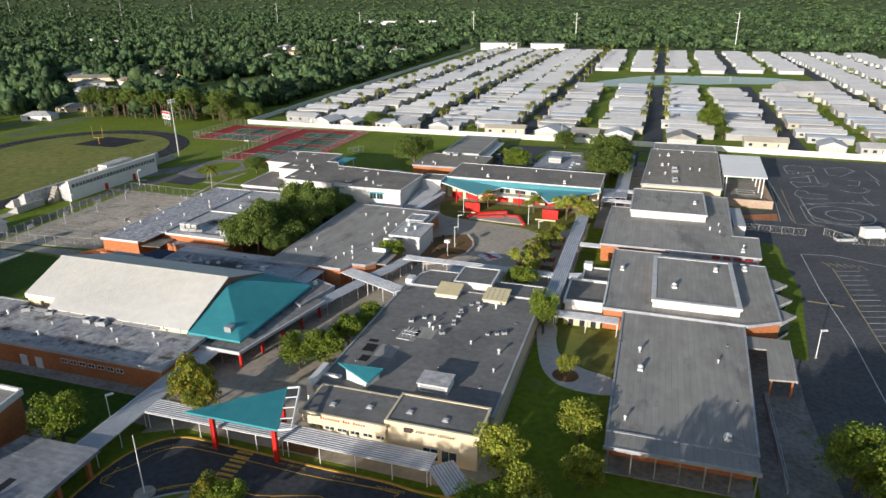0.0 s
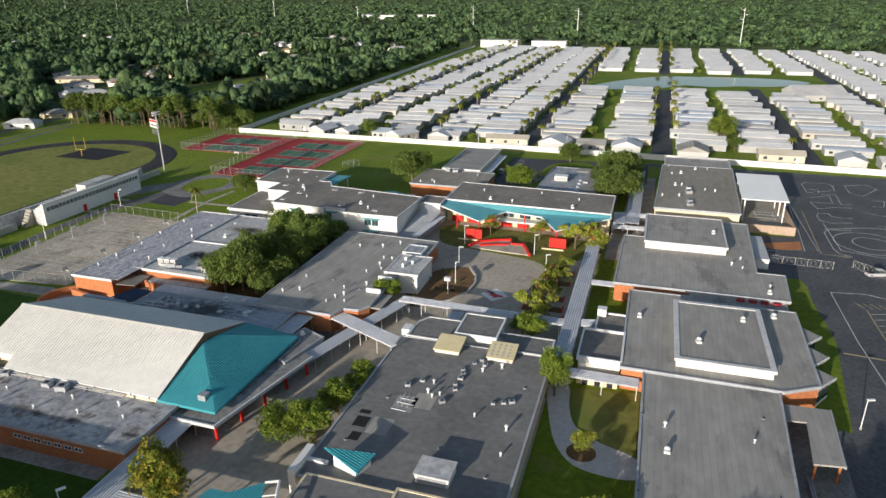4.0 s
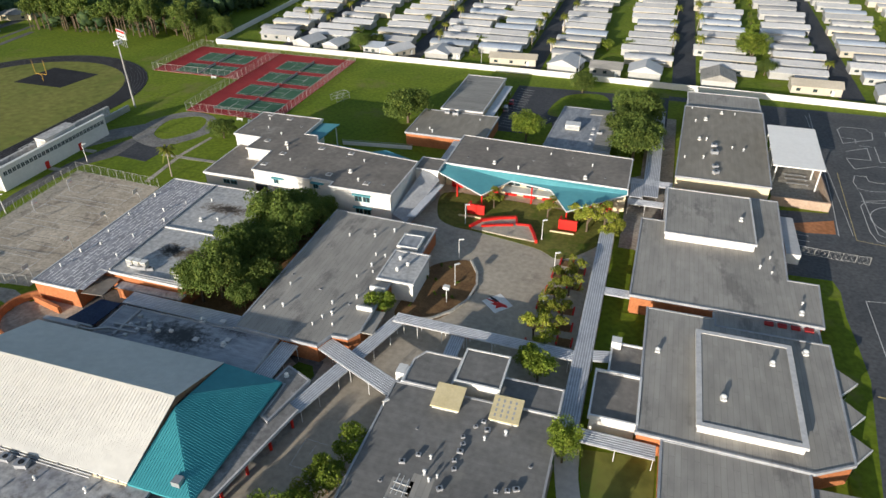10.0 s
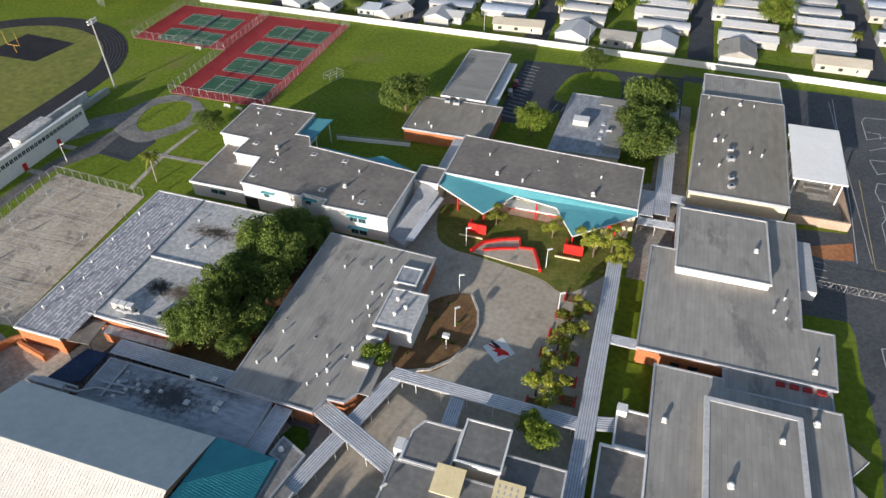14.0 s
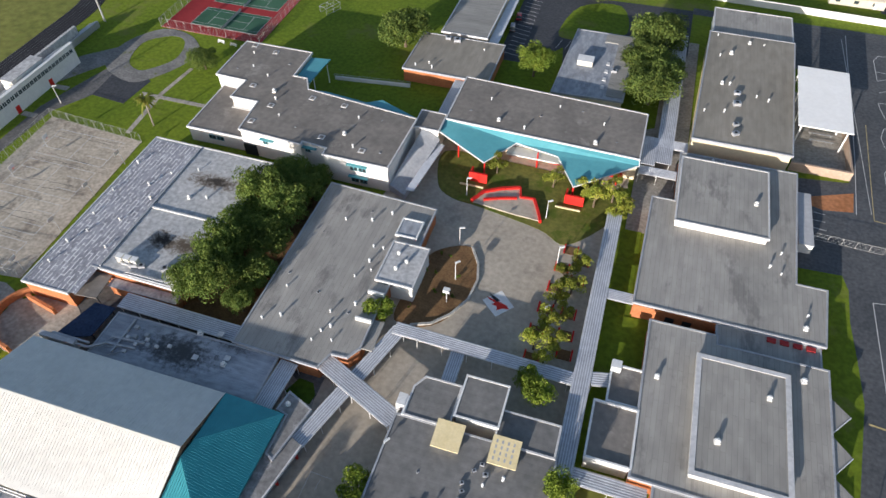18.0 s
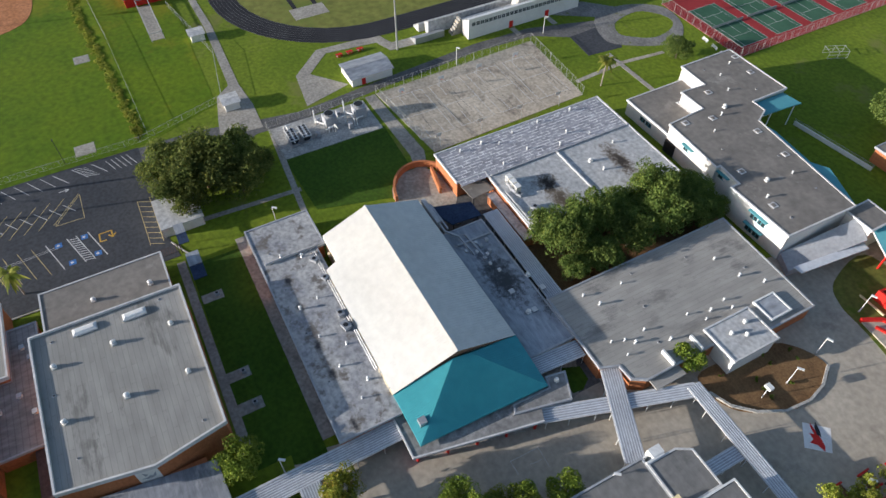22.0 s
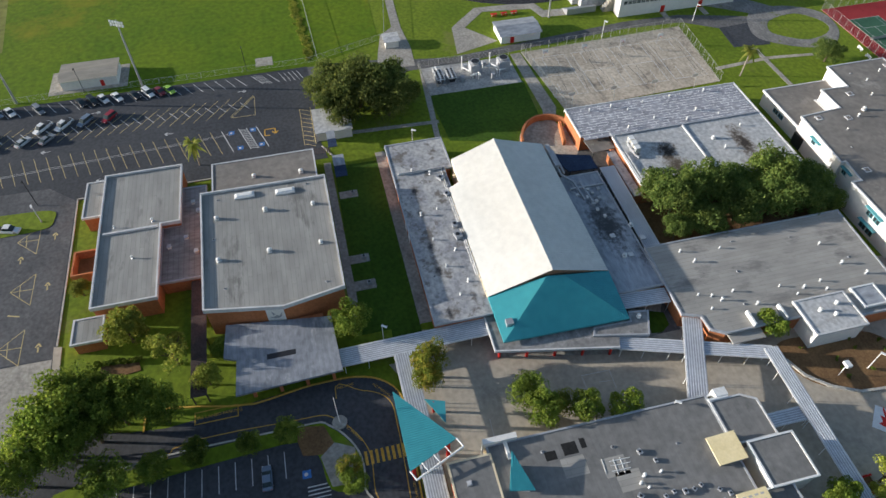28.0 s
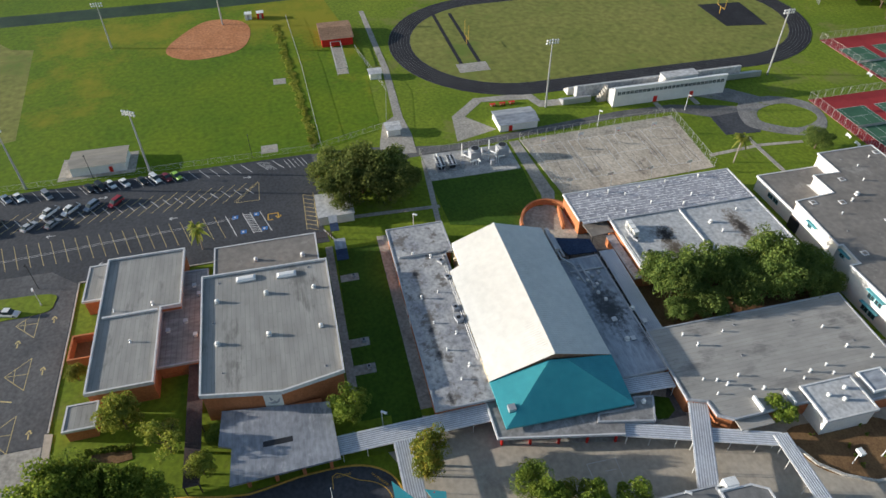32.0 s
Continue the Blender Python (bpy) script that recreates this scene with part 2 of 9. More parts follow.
M["asphalt_mid"] = mat("faded_asphalt", (0.085, 0.087, 0.092), (0.125, 0.125, 0.128), 10, 0.8, 0.9, 0.2, third=(0.17, 0.17, 0.17), third_at=0.62, third_scale=6)
# darker green turf: the alley lawn's shade is put into this colour
M["grass_dark"] = mat("dark_turf_with_shade", (0.042, 0.092, 0.006), (0.06, 0.115, 0.008), 14, 0.9, 0.95, 0.4)
M["track"] = mat("track_surface", (0.018, 0.018, 0.022), (0.032, 0.032, 0.036), 10, 1.0, 0.85)
M["concrete"] = mat("concrete", (0.30, 0.28, 0.245), (0.40, 0.37, 0.32), 8, 0.7, 0.9, 0.2, third=(0.22, 0.205, 0.18), third_at=0.62, third_scale=6)
M["plaza"] = mat("plaza_concrete", (0.395, 0.345, 0.275), (0.465, 0.41, 0.33), 13, 1.1, 0.9, 0.15, speck=0.14, third=(0.31, 0.27, 0.22), third_at=0.62, third_scale=9)
M["path_pale"] = mat("pale_path_concrete", (0.56, 0.54, 0.50), (0.64, 0.62, 0.58), 8, 0.9, 0.9, 0.1, speck=0.1, third=(0.48, 0.46, 0.42), third_at=0.64, third_scale=6)
M["pad"] = mat("ball_court_concrete", (0.40, 0.345, 0.27), (0.54, 0.475, 0.38), 9, 0.8, 0.9, 0.2, third=(0.25, 0.215, 0.175), third_at=0.6, third_scale=7)
M["court_concrete"] = mat("stained_court_concrete", (0.34, 0.30, 0.245), (0.48, 0.435, 0.365), 7, 0.8, 0.9, 0.2, third=(0.23, 0.20, 0.165), third_at=0.6, third_scale=6)
M["gravel"] = mat("white_gravel", (0.34, 0.33, 0.31), (0.50, 0.49, 0.46), 3, 0.5, 0.95, 0.5, speck=0.3)
M["mulch"] = mat("mulch", (0.15, 0.085, 0.04), (0.22, 0.13, 0.06), 4, 0.4, 1.0, 0.6)
M["clay"] = mat("infield_clay", (0.42, 0.17, 0.07), (0.50, 0.22, 0.10), 9, 1.0, 0.95, 0.2)
M["roof_grey"] = mat("grey_roof_membrane", (0.315, 0.302, 0.275), (0.38, 0.362, 0.33), 14, 2.2, 0.9, 0.15, (1, 0.4, 1), speck=0.12, third=(0.23, 0.22, 0.205), third_at=0.59, third_scale=6, sheet=(7.5, 0.95, 90), sheet_col=0.78)
M["roof_grey_y"] = mat("grey_roof_membrane_rows", (0.275, 0.27, 0.25), (0.345, 0.335, 0.31), 12, 2.0, 0.9, 0.15, (0.3, 1, 1), speck=0.12, third=(0.20, 0.195, 0.18), third_at=0.6, third_scale=5, sheet=(8, 0.95, 0), sheet_col=0.72)
M["roof_dark"] = mat("dark_roof_membrane", (0.195, 0.178, 0.16), (0.25, 0.228, 0.202), 9, 1.4, 0.92, 0.2, speck=0.15, third=(0.32, 0.30, 0.27), third_at=0.63, third_scale=6)
M["roof_office"] = mat("worn_dark_office_roof", (0.165, 0.163, 0.157), (0.225, 0.22, 0.21), 9, 1.2, 0.92, 0.2, speck=0.15, third=(0.24, 0.235, 0.215), third_at=0.63, third_scale=8, sheet=(9, 1.0, 0), sheet_col=0.9)
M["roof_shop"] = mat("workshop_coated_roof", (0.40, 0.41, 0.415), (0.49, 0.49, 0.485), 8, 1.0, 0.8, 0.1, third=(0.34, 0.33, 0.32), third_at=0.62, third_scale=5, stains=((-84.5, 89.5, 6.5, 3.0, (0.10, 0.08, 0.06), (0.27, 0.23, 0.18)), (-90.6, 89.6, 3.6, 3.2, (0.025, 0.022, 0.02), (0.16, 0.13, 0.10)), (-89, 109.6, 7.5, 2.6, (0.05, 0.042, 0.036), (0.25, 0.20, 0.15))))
M["roof_canopy"] = mat("weathered_canopy_roof", (0.20, 0.195, 0.19), (0.30, 0.295, 0.285), 5, 0.9, 0.9, 0.2, third=(0.42, 0.41, 0.40), third_at=0.6, third_scale=4)
M["roof_annex"] = mat("wet_stained_annex_roof", (0.20, 0.215, 0.24), (0.28, 0.295, 0.325), 7, 1.0, 0.8, 0.15, (0.5, 1, 1), third=(0.38, 0.39, 0.41), third_at=0.62, third_scale=4, sheet=(9, 1.0, 0), sheet_col=0.85, stains=((-72, 66, 9, 4, (0.10, 0.105, 0.11), (0.17, 0.18, 0.19)), (-62, 72, 5, 3, (0.11, 0.11, 0.115), (0.18, 0.185, 0.19))))
M["roof_annex_dark"] = mat("dark_wet_annex_roof", (0.29, 0.315, 0.35), (0.39, 0.415, 0.455), 7, 1.0, 0.75, 0.15, (0.35, 1, 1), third=(0.30, 0.31, 0.33), third_at=0.63, third_scale=4, sheet=(9, 1.0, 0), sheet_col=0.85, stains=((-72, 66, 9, 4, (0.06, 0.065, 0.07), (0.10, 0.11, 0.12)), (-62, 72, 5, 3, (0.07, 0.07, 0.075), (0.12, 0.125, 0.13))))
M["gravel_grey"] = mat("grey_gravel_path", (0.17, 0.165, 0.155), (0.27, 0.26, 0.245), 6, 0.7, 0.95, 0.3, third=(0.14, 0.16, 0.06), third_at=0.62, third_scale=4)
M["canal"] = mat("dark_green_canal", (0.018, 0.035, 0.014), (0.035, 0.06, 0.02), 12, 2.0, 0.5)
M["roof_tan"] = mat("tan_grey_roof", (0.26, 0.24, 0.20), (0.315, 0.288, 0.242), 12, 1.6, 0.9, 0.15, (1, 0.35, 1), speck=0.12, third=(0.17, 0.16, 0.14), third_at=0.68, third_scale=6, sheet=(9, 0.95, 90), sheet_col=0.9)
M["roof_blotch"] = mat("weathered_coated_roof", (0.29, 0.295, 0.315), (0.46, 0.455, 0.44), 6, 0.8, 0.8, 0.2, third=(0.17, 0.155, 0.14), third_at=0.585, third_scale=3.4, speck=0.3, stains=((-92.0, 26.3, 2.2, 1.1, (0.05, 0.05, 0.055), (0.30, 0.28, 0.25)), (-84.3, 26.1, 2.2, 1.1, (0.05, 0.05, 0.055), (0.30, 0.28, 0.25)), (-66.9, 26.2, 2.2, 1.1, (0.05, 0.05, 0.055), (0.30, 0.28, 0.25)), (-56.3, 25.7, 2.2, 1.1, (0.05, 0.05, 0.055), (0.30, 0.28, 0.25)), (-74.3, 26.0, 2.2, 1.1, (0.05, 0.05, 0.055), (0.30, 0.28, 0.25))))
M["roof_patch"] = mat("peeling_silver_roof", (0.27, 0.27, 0.30), (0.36, 0.36, 0.39), 5, 0.8, 0.7, 0.2, (1, 0.6, 1), third=(0.56, 0.57, 0.59), third_at=0.62, third_scale=3, speck=0.25, dash=(0.74, 0.74, 0.74))
M["roof_light"] = mat("light_coated_roof", (0.44, 0.44, 0.44), (0.52, 0.52, 0.51), 8, 1.0, 0.8, 0.1, third=(0.36, 0.35, 0.34), third_at=0.62, third_scale=5)
M["roof_blue"] = mat("blue_grey_roof", (0.27, 0.29, 0.32), (0.35, 0.37, 0.40), 7, 1.0, 0.85, 0.15, (1, 0.4, 1), third=(0.22, 0.23, 0.25), third_at=0.62, third_scale=5)
M["roof_brown"] = mat("brown_stained_roof", (0.20, 0.197, 0.195), (0.30, 0.29, 0.285), 5, 0.8, 0.9, 0.2, (1, 0.3, 1), seam=1.1, seam_axis=1, seam_col=0.8)
M["soot"] = mat("soot_stain", (0.03, 0.028, 0.025), (0.09, 0.08, 0.07), 2.0, 0.5, 0.95)
M["white_metal"] = mat("white_metal_roof", (0.64, 0.63, 0.59), (0.70, 0.69, 0.645), 12, 1.5, 0.5, 0.0, speck=0.05, third=(0.57, 0.55, 0.51), third_at=0.66, third_scale=8)
M["teal"] = mat("teal_metal_roof", (0.05, 0.285, 0.33), (0.065, 0.33, 0.375), 9, 1.5, 0.45, 0.0, speck=0.06)
M["teal_plain"] = mat("teal_painted_canopy", (0.085, 0.30, 0.35), (0.11, 0.35, 0.40), 9, 1.0, 0.6, 0.0, speck=0.05)
M["walk_roof"] = mat("corrugated_walkway_roof", (0.33, 0.345, 0.38), (0.42, 0.435, 0.47), 6, 1.0, 0.55, 0.0, speck=0.12)
M["walk_rib"] = mat("walkway_roof_rib", (0.56, 0.58, 0.62), (0.66, 0.68, 0.71), 6, 1.0, 0.5, speck=0.1)
M["tan_wall"] = mat("tan_painted_wall", (0.40, 0.29, 0.215), (0.46, 0.345, 0.26), 5, 0.6, 0.9, 0.15, speck=0.12)
M["brick"] = mat("orange_brick", (0.42, 0.15, 0.06), (0.50, 0.19, 0.08), 5, 0.5, 0.9, 0.2, speck=0.15, seam=0.3, seam_axis=2, seam_col=0.88)
M["white_wall"] = mat("white_painted_wall", (0.72, 0.70, 0.66), (0.78, 0.76, 0.72), 6, 0.8, 0.8, 0.05, speck=0.05)
M["cream_wall"] = mat("cream_painted_wall", (0.70, 0.59, 0.40), (0.75, 0.64, 0.45), 6, 0.8, 0.8, 0.05, speck=0.05)
M["trim"] = mat("pale_roof_edge", (0.55, 0.55, 0.55), (0.66, 0.65, 0.64), 5, 0.7, 0.6, 0.0, speck=0.12)
M["trim_grey"] = mat("grey_roof_edge", (0.33, 0.34, 0.36), (0.42, 0.43, 0.45), 5, 0.7, 0.6, 0.0, speck=0.12)
M["white_paint"] = mat("white_paint", (0.72, 0.72, 0.70), (0.8, 0.8, 0.78), 4, 0.5, 0.6, speck=0.06)
M["bright_white"] = mat("bright_white_sheet", (0.84, 0.84, 0.82), (0.88, 0.88, 0.86), 6, 1.0, 0.5, speck=0.03)
M["cream_box"] = mat("cream_skylight", (0.66, 0.56, 0.32), (0.72, 0.62, 0.38), 2, 0.4, 0.6, speck=0.06)
M["red_paint"] = mat("red_paint", (0.55, 0.02, 0.015), (0.62, 0.03, 0.02), 4, 0.5, 0.55, speck=0.06)
M["red_court"] = mat("red_court_surface", (0.30, 0.028, 0.03), (0.35, 0.04, 0.04), 9, 1.0, 0.85, speck=0.08)
M["green_court"] = mat("green_court_surface", (0.045, 0.12, 0.07), (0.06, 0.145, 0.085), 8, 1.0, 0.85, speck=0.06)
M["stall_yellow"] = mat("faded_stall_paint", (0.50, 0.40, 0.17), (0.60, 0.49, 0.24), 3, 0.4, 0.8, speck=0.25)
M["yellow_line"] = mat("yellow_road_paint", (0.55, 0.33, 0.05), (0.62, 0.38, 0.07), 3, 0.4, 0.8, speck=0.2)
M["white_line"] = mat("white_road_paint", (0.55, 0.55, 0.54), (0.65, 0.65, 0.63), 3, 0.4, 0.8, speck=0.2)
M["steel"] = mat("galvanised_steel", (0.42, 0.43, 0.44), (0.5, 0.5, 0.51), 3, 0.4, 0.45, metal=0.5, speck=0.08)
M["dark"] = mat("dark_opening", (0.02, 0.022, 0.025), (0.035, 0.036, 0.04), 2, 0.4, 0.5, speck=0.1)
M["glass"] = mat("window_glass", (0.03, 0.045, 0.05), (0.05, 0.07, 0.075), 2, 0.4, 0.12, speck=0.05)
M["bark"] = mat("bark", (0.11, 0.08, 0.055), (0.17, 0.13, 0.09), 1.0, 0.2, 0.95, 0.6)
M["palm_bark"] = mat("palm_bark", (0.28, 0.24, 0.19), (0.36, 0.31, 0.25), 1.0, 0.2, 0.95, 0.6)
M["curb"] = mat("kerb_concrete", (0.42, 0.40, 0.36), (0.5, 0.48, 0.43), 4, 0.5, 0.9)
M["fence"] = mat("chain_link", (0.38, 0.38, 0.36), (0.46, 0.46, 0.44), 3, 0.5, 0.6)
M["water"] = mat("pond_water", (0.02, 0.035, 0.045), (0.03, 0.045, 0.05), 20, 3, 0.08, 0.05)
M["water"].node_tree.nodes["Principled BSDF"].inputs["Specular IOR Level"].default_value = 0.12
M["trailer_white"] = mat("white_trailer_metal", (0.50, 0.51, 0.52), (0.59, 0.59, 0.59), 9, 1.0, 0.5, speck=0.08, rnd=0.16)
M["trailer_wall"] = mat("trailer_siding", (0.40, 0.40, 0.385), (0.48, 0.47, 0.45), 9, 0.8, 0.7, speck=0.08, rnd=0.15)
M["trailer_grey"] = mat("grey_trailer_roof", (0.42, 0.42, 0.43), (0.52, 0.52, 0.52), 9, 0.8, 0.7, speck=0.1, rnd=0.15)
M["trailer_blue"] = mat("pale_blue_trailer_roof", (0.40, 0.46, 0.54), (0.48, 0.53, 0.60), 9, 0.8, 0.6, speck=0.08, rnd=0.15)
M["trailer_cream"] = mat("cream_trailer_siding", (0.50, 0.45, 0.36), (0.56, 0.51, 0.42), 9, 0.8, 0.7, speck=0.08, rnd=0.15)
M["wood_dark"] = mat("dark_slats", (0.06, 0.045, 0.045), (0.10, 0.075, 0.07), 3, 0.4, 0.85)
M["rubber"] = mat("rubber", (0.015, 0.015, 0.015), (0.025, 0.025, 0.025), 1, 0.2, 0.85)
M["terracotta"] = mat("brown_shingle", (0.22, 0.13, 0.08), (0.30, 0.19, 0.12), 5, 0.6, 0.9)
M["navy"] = mat("navy_canopy", (0.015, 0.032, 0.075), (0.03, 0.05, 0.10), 4, 0.5, 0.7)
M["blue_paint"] = mat("blue_road_paint", (0.05, 0.16, 0.42), (0.07, 0.20, 0.48), 2, 0.3, 0.8, speck=0.15)
M["cream_pale"] = mat("pale_cream_metal", (0.62, 0.59, 0.50), (0.68, 0.65, 0.56), 2, 0.4, 0.6, speck=0.06)
M["leaf_oak"] = leaf_mat("oak_leaves", (0.045, 0.074, 0.018), (0.086, 0.122, 0.028), (0.155, 0.185, 0.042))
M["leaf_mid"] = leaf_mat("olive_oak_leaves", (0.046, 0.068, 0.016), (0.092, 0.115, 0.026), (0.165, 0.175, 0.044))
M["leaf_bright"] = leaf_mat("bright_leaves", (0.06, 0.098, 0.016), (0.118, 0.16, 0.022), (0.21, 0.24, 0.038))
M["leaf_autumn"] = leaf_mat("yellowing_leaves", (0.06, 0.085, 0.016), (0.12, 0.135, 0.02), (0.25, 0.18, 0.03))
# woods' leaves, a little bluer and duller: distance haze mixed into the colour
M["leaf_far"] = leaf_mat("hazed_far_leaves", (0.027, 0.053, 0.031), (0.066, 0.112, 0.05), (0.135, 0.19, 0.066), 0.5, 0.5, 2.2)
M["leaf_olive"] = leaf_mat("olive_leaves", (0.09, 0.12, 0.02), (0.18, 0.20, 0.03), (0.30, 0.28, 0.05))
M["lane"] = mat("faded_lane_paint", (0.14, 0.14, 0.145), (0.2, 0.2, 0.2), 3, 0.4, 0.8)
M["leaf_palm"] = leaf_mat("palm_leaves", (0.08, 0.11, 0.018), (0.15, 0.17, 0.028), (0.26, 0.24, 0.05))


# ---- mesh helpers
def link_mesh(name, verts, faces, material, parent=None, label=""):
    me = bpy.data.meshes.new(name)
    me.from_pydata([tuple(v) for v in verts], [], [tuple(f) for f in faces])
    me.materials.append(material)
    ob = new(name, me)
    if parent:
        ob.parent = parent
    if label:
        ob["label"] = label
    return ob


def part(name, bm, material, parent=None, label=""):
    me = bpy.data.meshes.new(name)
    bmesh.ops.recalc_face_normals(bm, faces=bm.faces)
    bm.to_mesh(me)
    bm.free()
    me.materials.append(material)
    ob = new(name, me)
    if parent:
        ob.parent = parent
    if label:
        ob["label"] = label
    return ob


def holder(name, label, category, group="", at=(0, 0, 0), rz=0.0, kind=""):
    ob = new(name)
    ob.empty_display_size = 0.5
    ob.matrix_basis = pose(*at, 0, 0, rz)
    return tagged(ob, label, category, group, kind)


def box(bm, x0, y0, z0, x1, y1, z1):
    v = [bm.verts.new(c) for c in ((x0, y0, z0), (x1, y0, z0), (x1, y1, z0), (x0, y1, z0), (x0, y0, z1), (x1, y0, z1), (x1, y1, z1), (x0, y1, z1))]
    for f in ((3, 2, 1, 0), (4, 5, 6, 7), (0, 1, 5, 4), (1, 2, 6, 5), (2, 3, 7, 6), (3, 0, 4, 7)):
        bm.faces.new([v[i] for i in f])
    return bm


def boxed(x0, y0, z0, x1, y1, z1):
    return box(bmesh.new(), x0, y0, z0, x1, y1, z1)


def prism(bm, pts, z0, z1):
    lo = [bm.verts.new((x, y, z0)) for x, y in pts]
    hi = [bm.verts.new((x, y, z1)) for x, y in pts]
    bm.faces.new(hi)
    bm.faces.new(lo[::-1])
    n = len(pts)
    for i in range(n):
        bm.faces.new((lo[i], lo[(i + 1) % n], hi[(i + 1) % n], hi[i]))
    return bm


def ccw(pts):
    area = sum(a[0] * b[1] - b[0] * a[1] for a, b in zip(pts, pts[1:] + pts[:1]))
    return list(pts) if area > 0 else list(pts)[::-1]


def offset(pts, d):
    """The outline moved inward by d metres (outward for d < 0)."""
    pts = ccw(pts)
    out = []
    n = len(pts)
    for i in range(n):
        p, q, r = Vector(pts[i - 1]), Vector(pts[i]), Vector(pts[(i + 1) % n])
        a, b = (q - p).normalized(), (r - q).normalized()
        na, nb = Vector((-a.y, a.x)), Vector((-b.y, b.x))
        k = na + nb
        k = k / max(k.dot(k) / 2, 0.2)
        out.append((q.x + k.x * d, q.y + k.y * d))
    return out


def ring(bm, outer, inner, z0, z1):
    n = len(outer)
    o0, o1 = [bm.verts.new((*p, z0)) for p in outer], [bm.verts.new((*p, z1)) for p in outer]
    i0, i1 = [bm.verts.new((*p, z0)) for p in inner], [bm.verts.new((*p, z1)) for p in inner]
    for a in range(n):
        b = (a + 1) % n
        bm.faces.new((o0[a], o0[b], o1[b], o1[a]))
        bm.faces.new((i0[b], i0[a], i1[a], i1[b]))
        bm.faces.new((o1[a], o1[b], i1[b], i1[a]))
        bm.faces.new((o0[b], o0[a], i0[a], i0[b]))
    return bm


def rect(x0, y0, x1, y1):
    return [(x0, y0), (x1, y0), (x1, y1), (x0, y1)]


def cyl(bm, x, y, z0, z1, r0, r1=None, n=8):
    r1 = r0 if r1 is None else r1
    lo = [bm.verts.new((x + r0 * math.cos(6.2832 * i / n), y + r0 * math.sin(6.2832 * i / n), z0)) for i in range(n)]
    hi = [bm.verts.new((x + r1 * math.cos(6.2832 * i / n), y + r1 * math.sin(6.2832 * i / n), z1)) for i in range(n)]
    for i in range(n):
        bm.faces.new((lo[i], lo[(i + 1) % n], hi[(i + 1) % n], hi[i]))
    bm.faces.new(hi)
    bm.faces.new(lo[::-1])
    return bm


def tube(bm, a, b, r0, r1=None, n=6):
    """A tapered bar from a to b."""
    a, b = Vector(a), Vector(b)
    r1 = r0 if r1 is None else r1
    d = (b - a).normalized()
    u = d.orthogonal().normalized()
    w = d.cross(u)
    lo = [bm.verts.new(a + r0 * (math.cos(6.2832 * i / n) * u + math.sin(6.2832 * i / n) * w)) for i in range(n)]
    hi = [bm.verts.new(b + r1 * (math.cos(6.2832 * i / n) * u + math.sin(6.2832 * i / n) * w)) for i in range(n)]
    for i in range(n):
        bm.faces.new((lo[i], lo[(i + 1) % n], hi[(i + 1) % n], hi[i]))
    bm.faces.new(hi)
    bm.faces.new(lo[::-1])
    return bm


def slab(name, pts, z, material, label="", category="", kind="structure", thick=0.12):
    """A flat piece of ground: its top lies at z."""
    ob = part(name, prism(bmesh.new(), ccw(pts), z - thick, z), material)
    return tagged(ob, label, category, kind=kind)


def smooth_outline(pts, steps=6):
    """A closed rounded outline through the points."""
    out = []
    n = len(pts)
    for i in range(n):
        p0, p1, p2, p3 = (Vector(pts[(i + k) % n]) for k in (-1, 0, 1, 2))
        for s in range(steps):
            t = s / steps
            q = 0.5 * (2 * p1 + (p2 - p0) * t + (2 * p0 - 5 * p1 + 4 * p2 - p3) * t * t + (3 * p1 - p0 - 3 * p2 + p3) * t ** 3)
            out.append((q.x, q.y))
    return out


def ribs_on(bm, poly, along, step=0.45, w=0.07, h=0.07):
    """Raised metal ribs up a flat roof face: along is the eave's direction."""
    poly = [Vector(p) for p in poly]
    u = Vector(along).normalized()
    nz = (poly[1] - poly[0]).cross(poly[2] - poly[0]).normalized()
    nz = nz if nz.z > 0 else -nz
    v = nz.cross(u)
    o = poly[0]
    flat = [((p - o).dot(u), (p - o).dot(v)) for p in poly]
    s = min(p[0] for p in flat) + step / 2
    while s < max(p[0] for p in flat):
        hit = []
        for (a, b), (c, d) in zip(flat, flat[1:] + flat[:1]):
            if (a - s) * (c - s) < 0:
                hit.append(b + (d - b) * (s - a) / (c - a))
        if len(hit) > 1 and max(hit) - min(hit) > 0.3:
            a, b = o + u * s + v * min(hit), o + u * s + v * max(hit)
            k = [bm.verts.new(p + u * e + nz * z) for p in (a, b) for e, z in ((-w / 2, -0.02), (-w / 2, h), (w / 2, h), (w / 2, -0.02))]
            for f in ((0, 1, 5, 4), (1, 2, 6, 5), (2, 3, 7, 6), (0, 3, 2, 1), (4, 5, 6, 7)):
                bm.faces.new([k[i] for i in f])
        s += step
    return bm


def ellipse(cx, cy, rx, ry, n=32, rot=0.0):
    c, s = math.cos(rot), math.sin(rot)
    return [(cx + c * rx * math.cos(6.2832 * i / n) - s * ry * math.sin(6.2832 * i / n), cy + s * rx * math.cos(6.2832 * i / n) + c * ry * math.sin(6.2832 * i / n)) for i in range(n)]


# ---- ground
def rise(x, y):
    """Height of the land: flat, with a gentle wooded rise far off."""
    d = math.hypot(x, y)
    f = min(max((d - 2600) / 2200, 0), 1)
    return 74 * f * f * (3 - 2 * f)


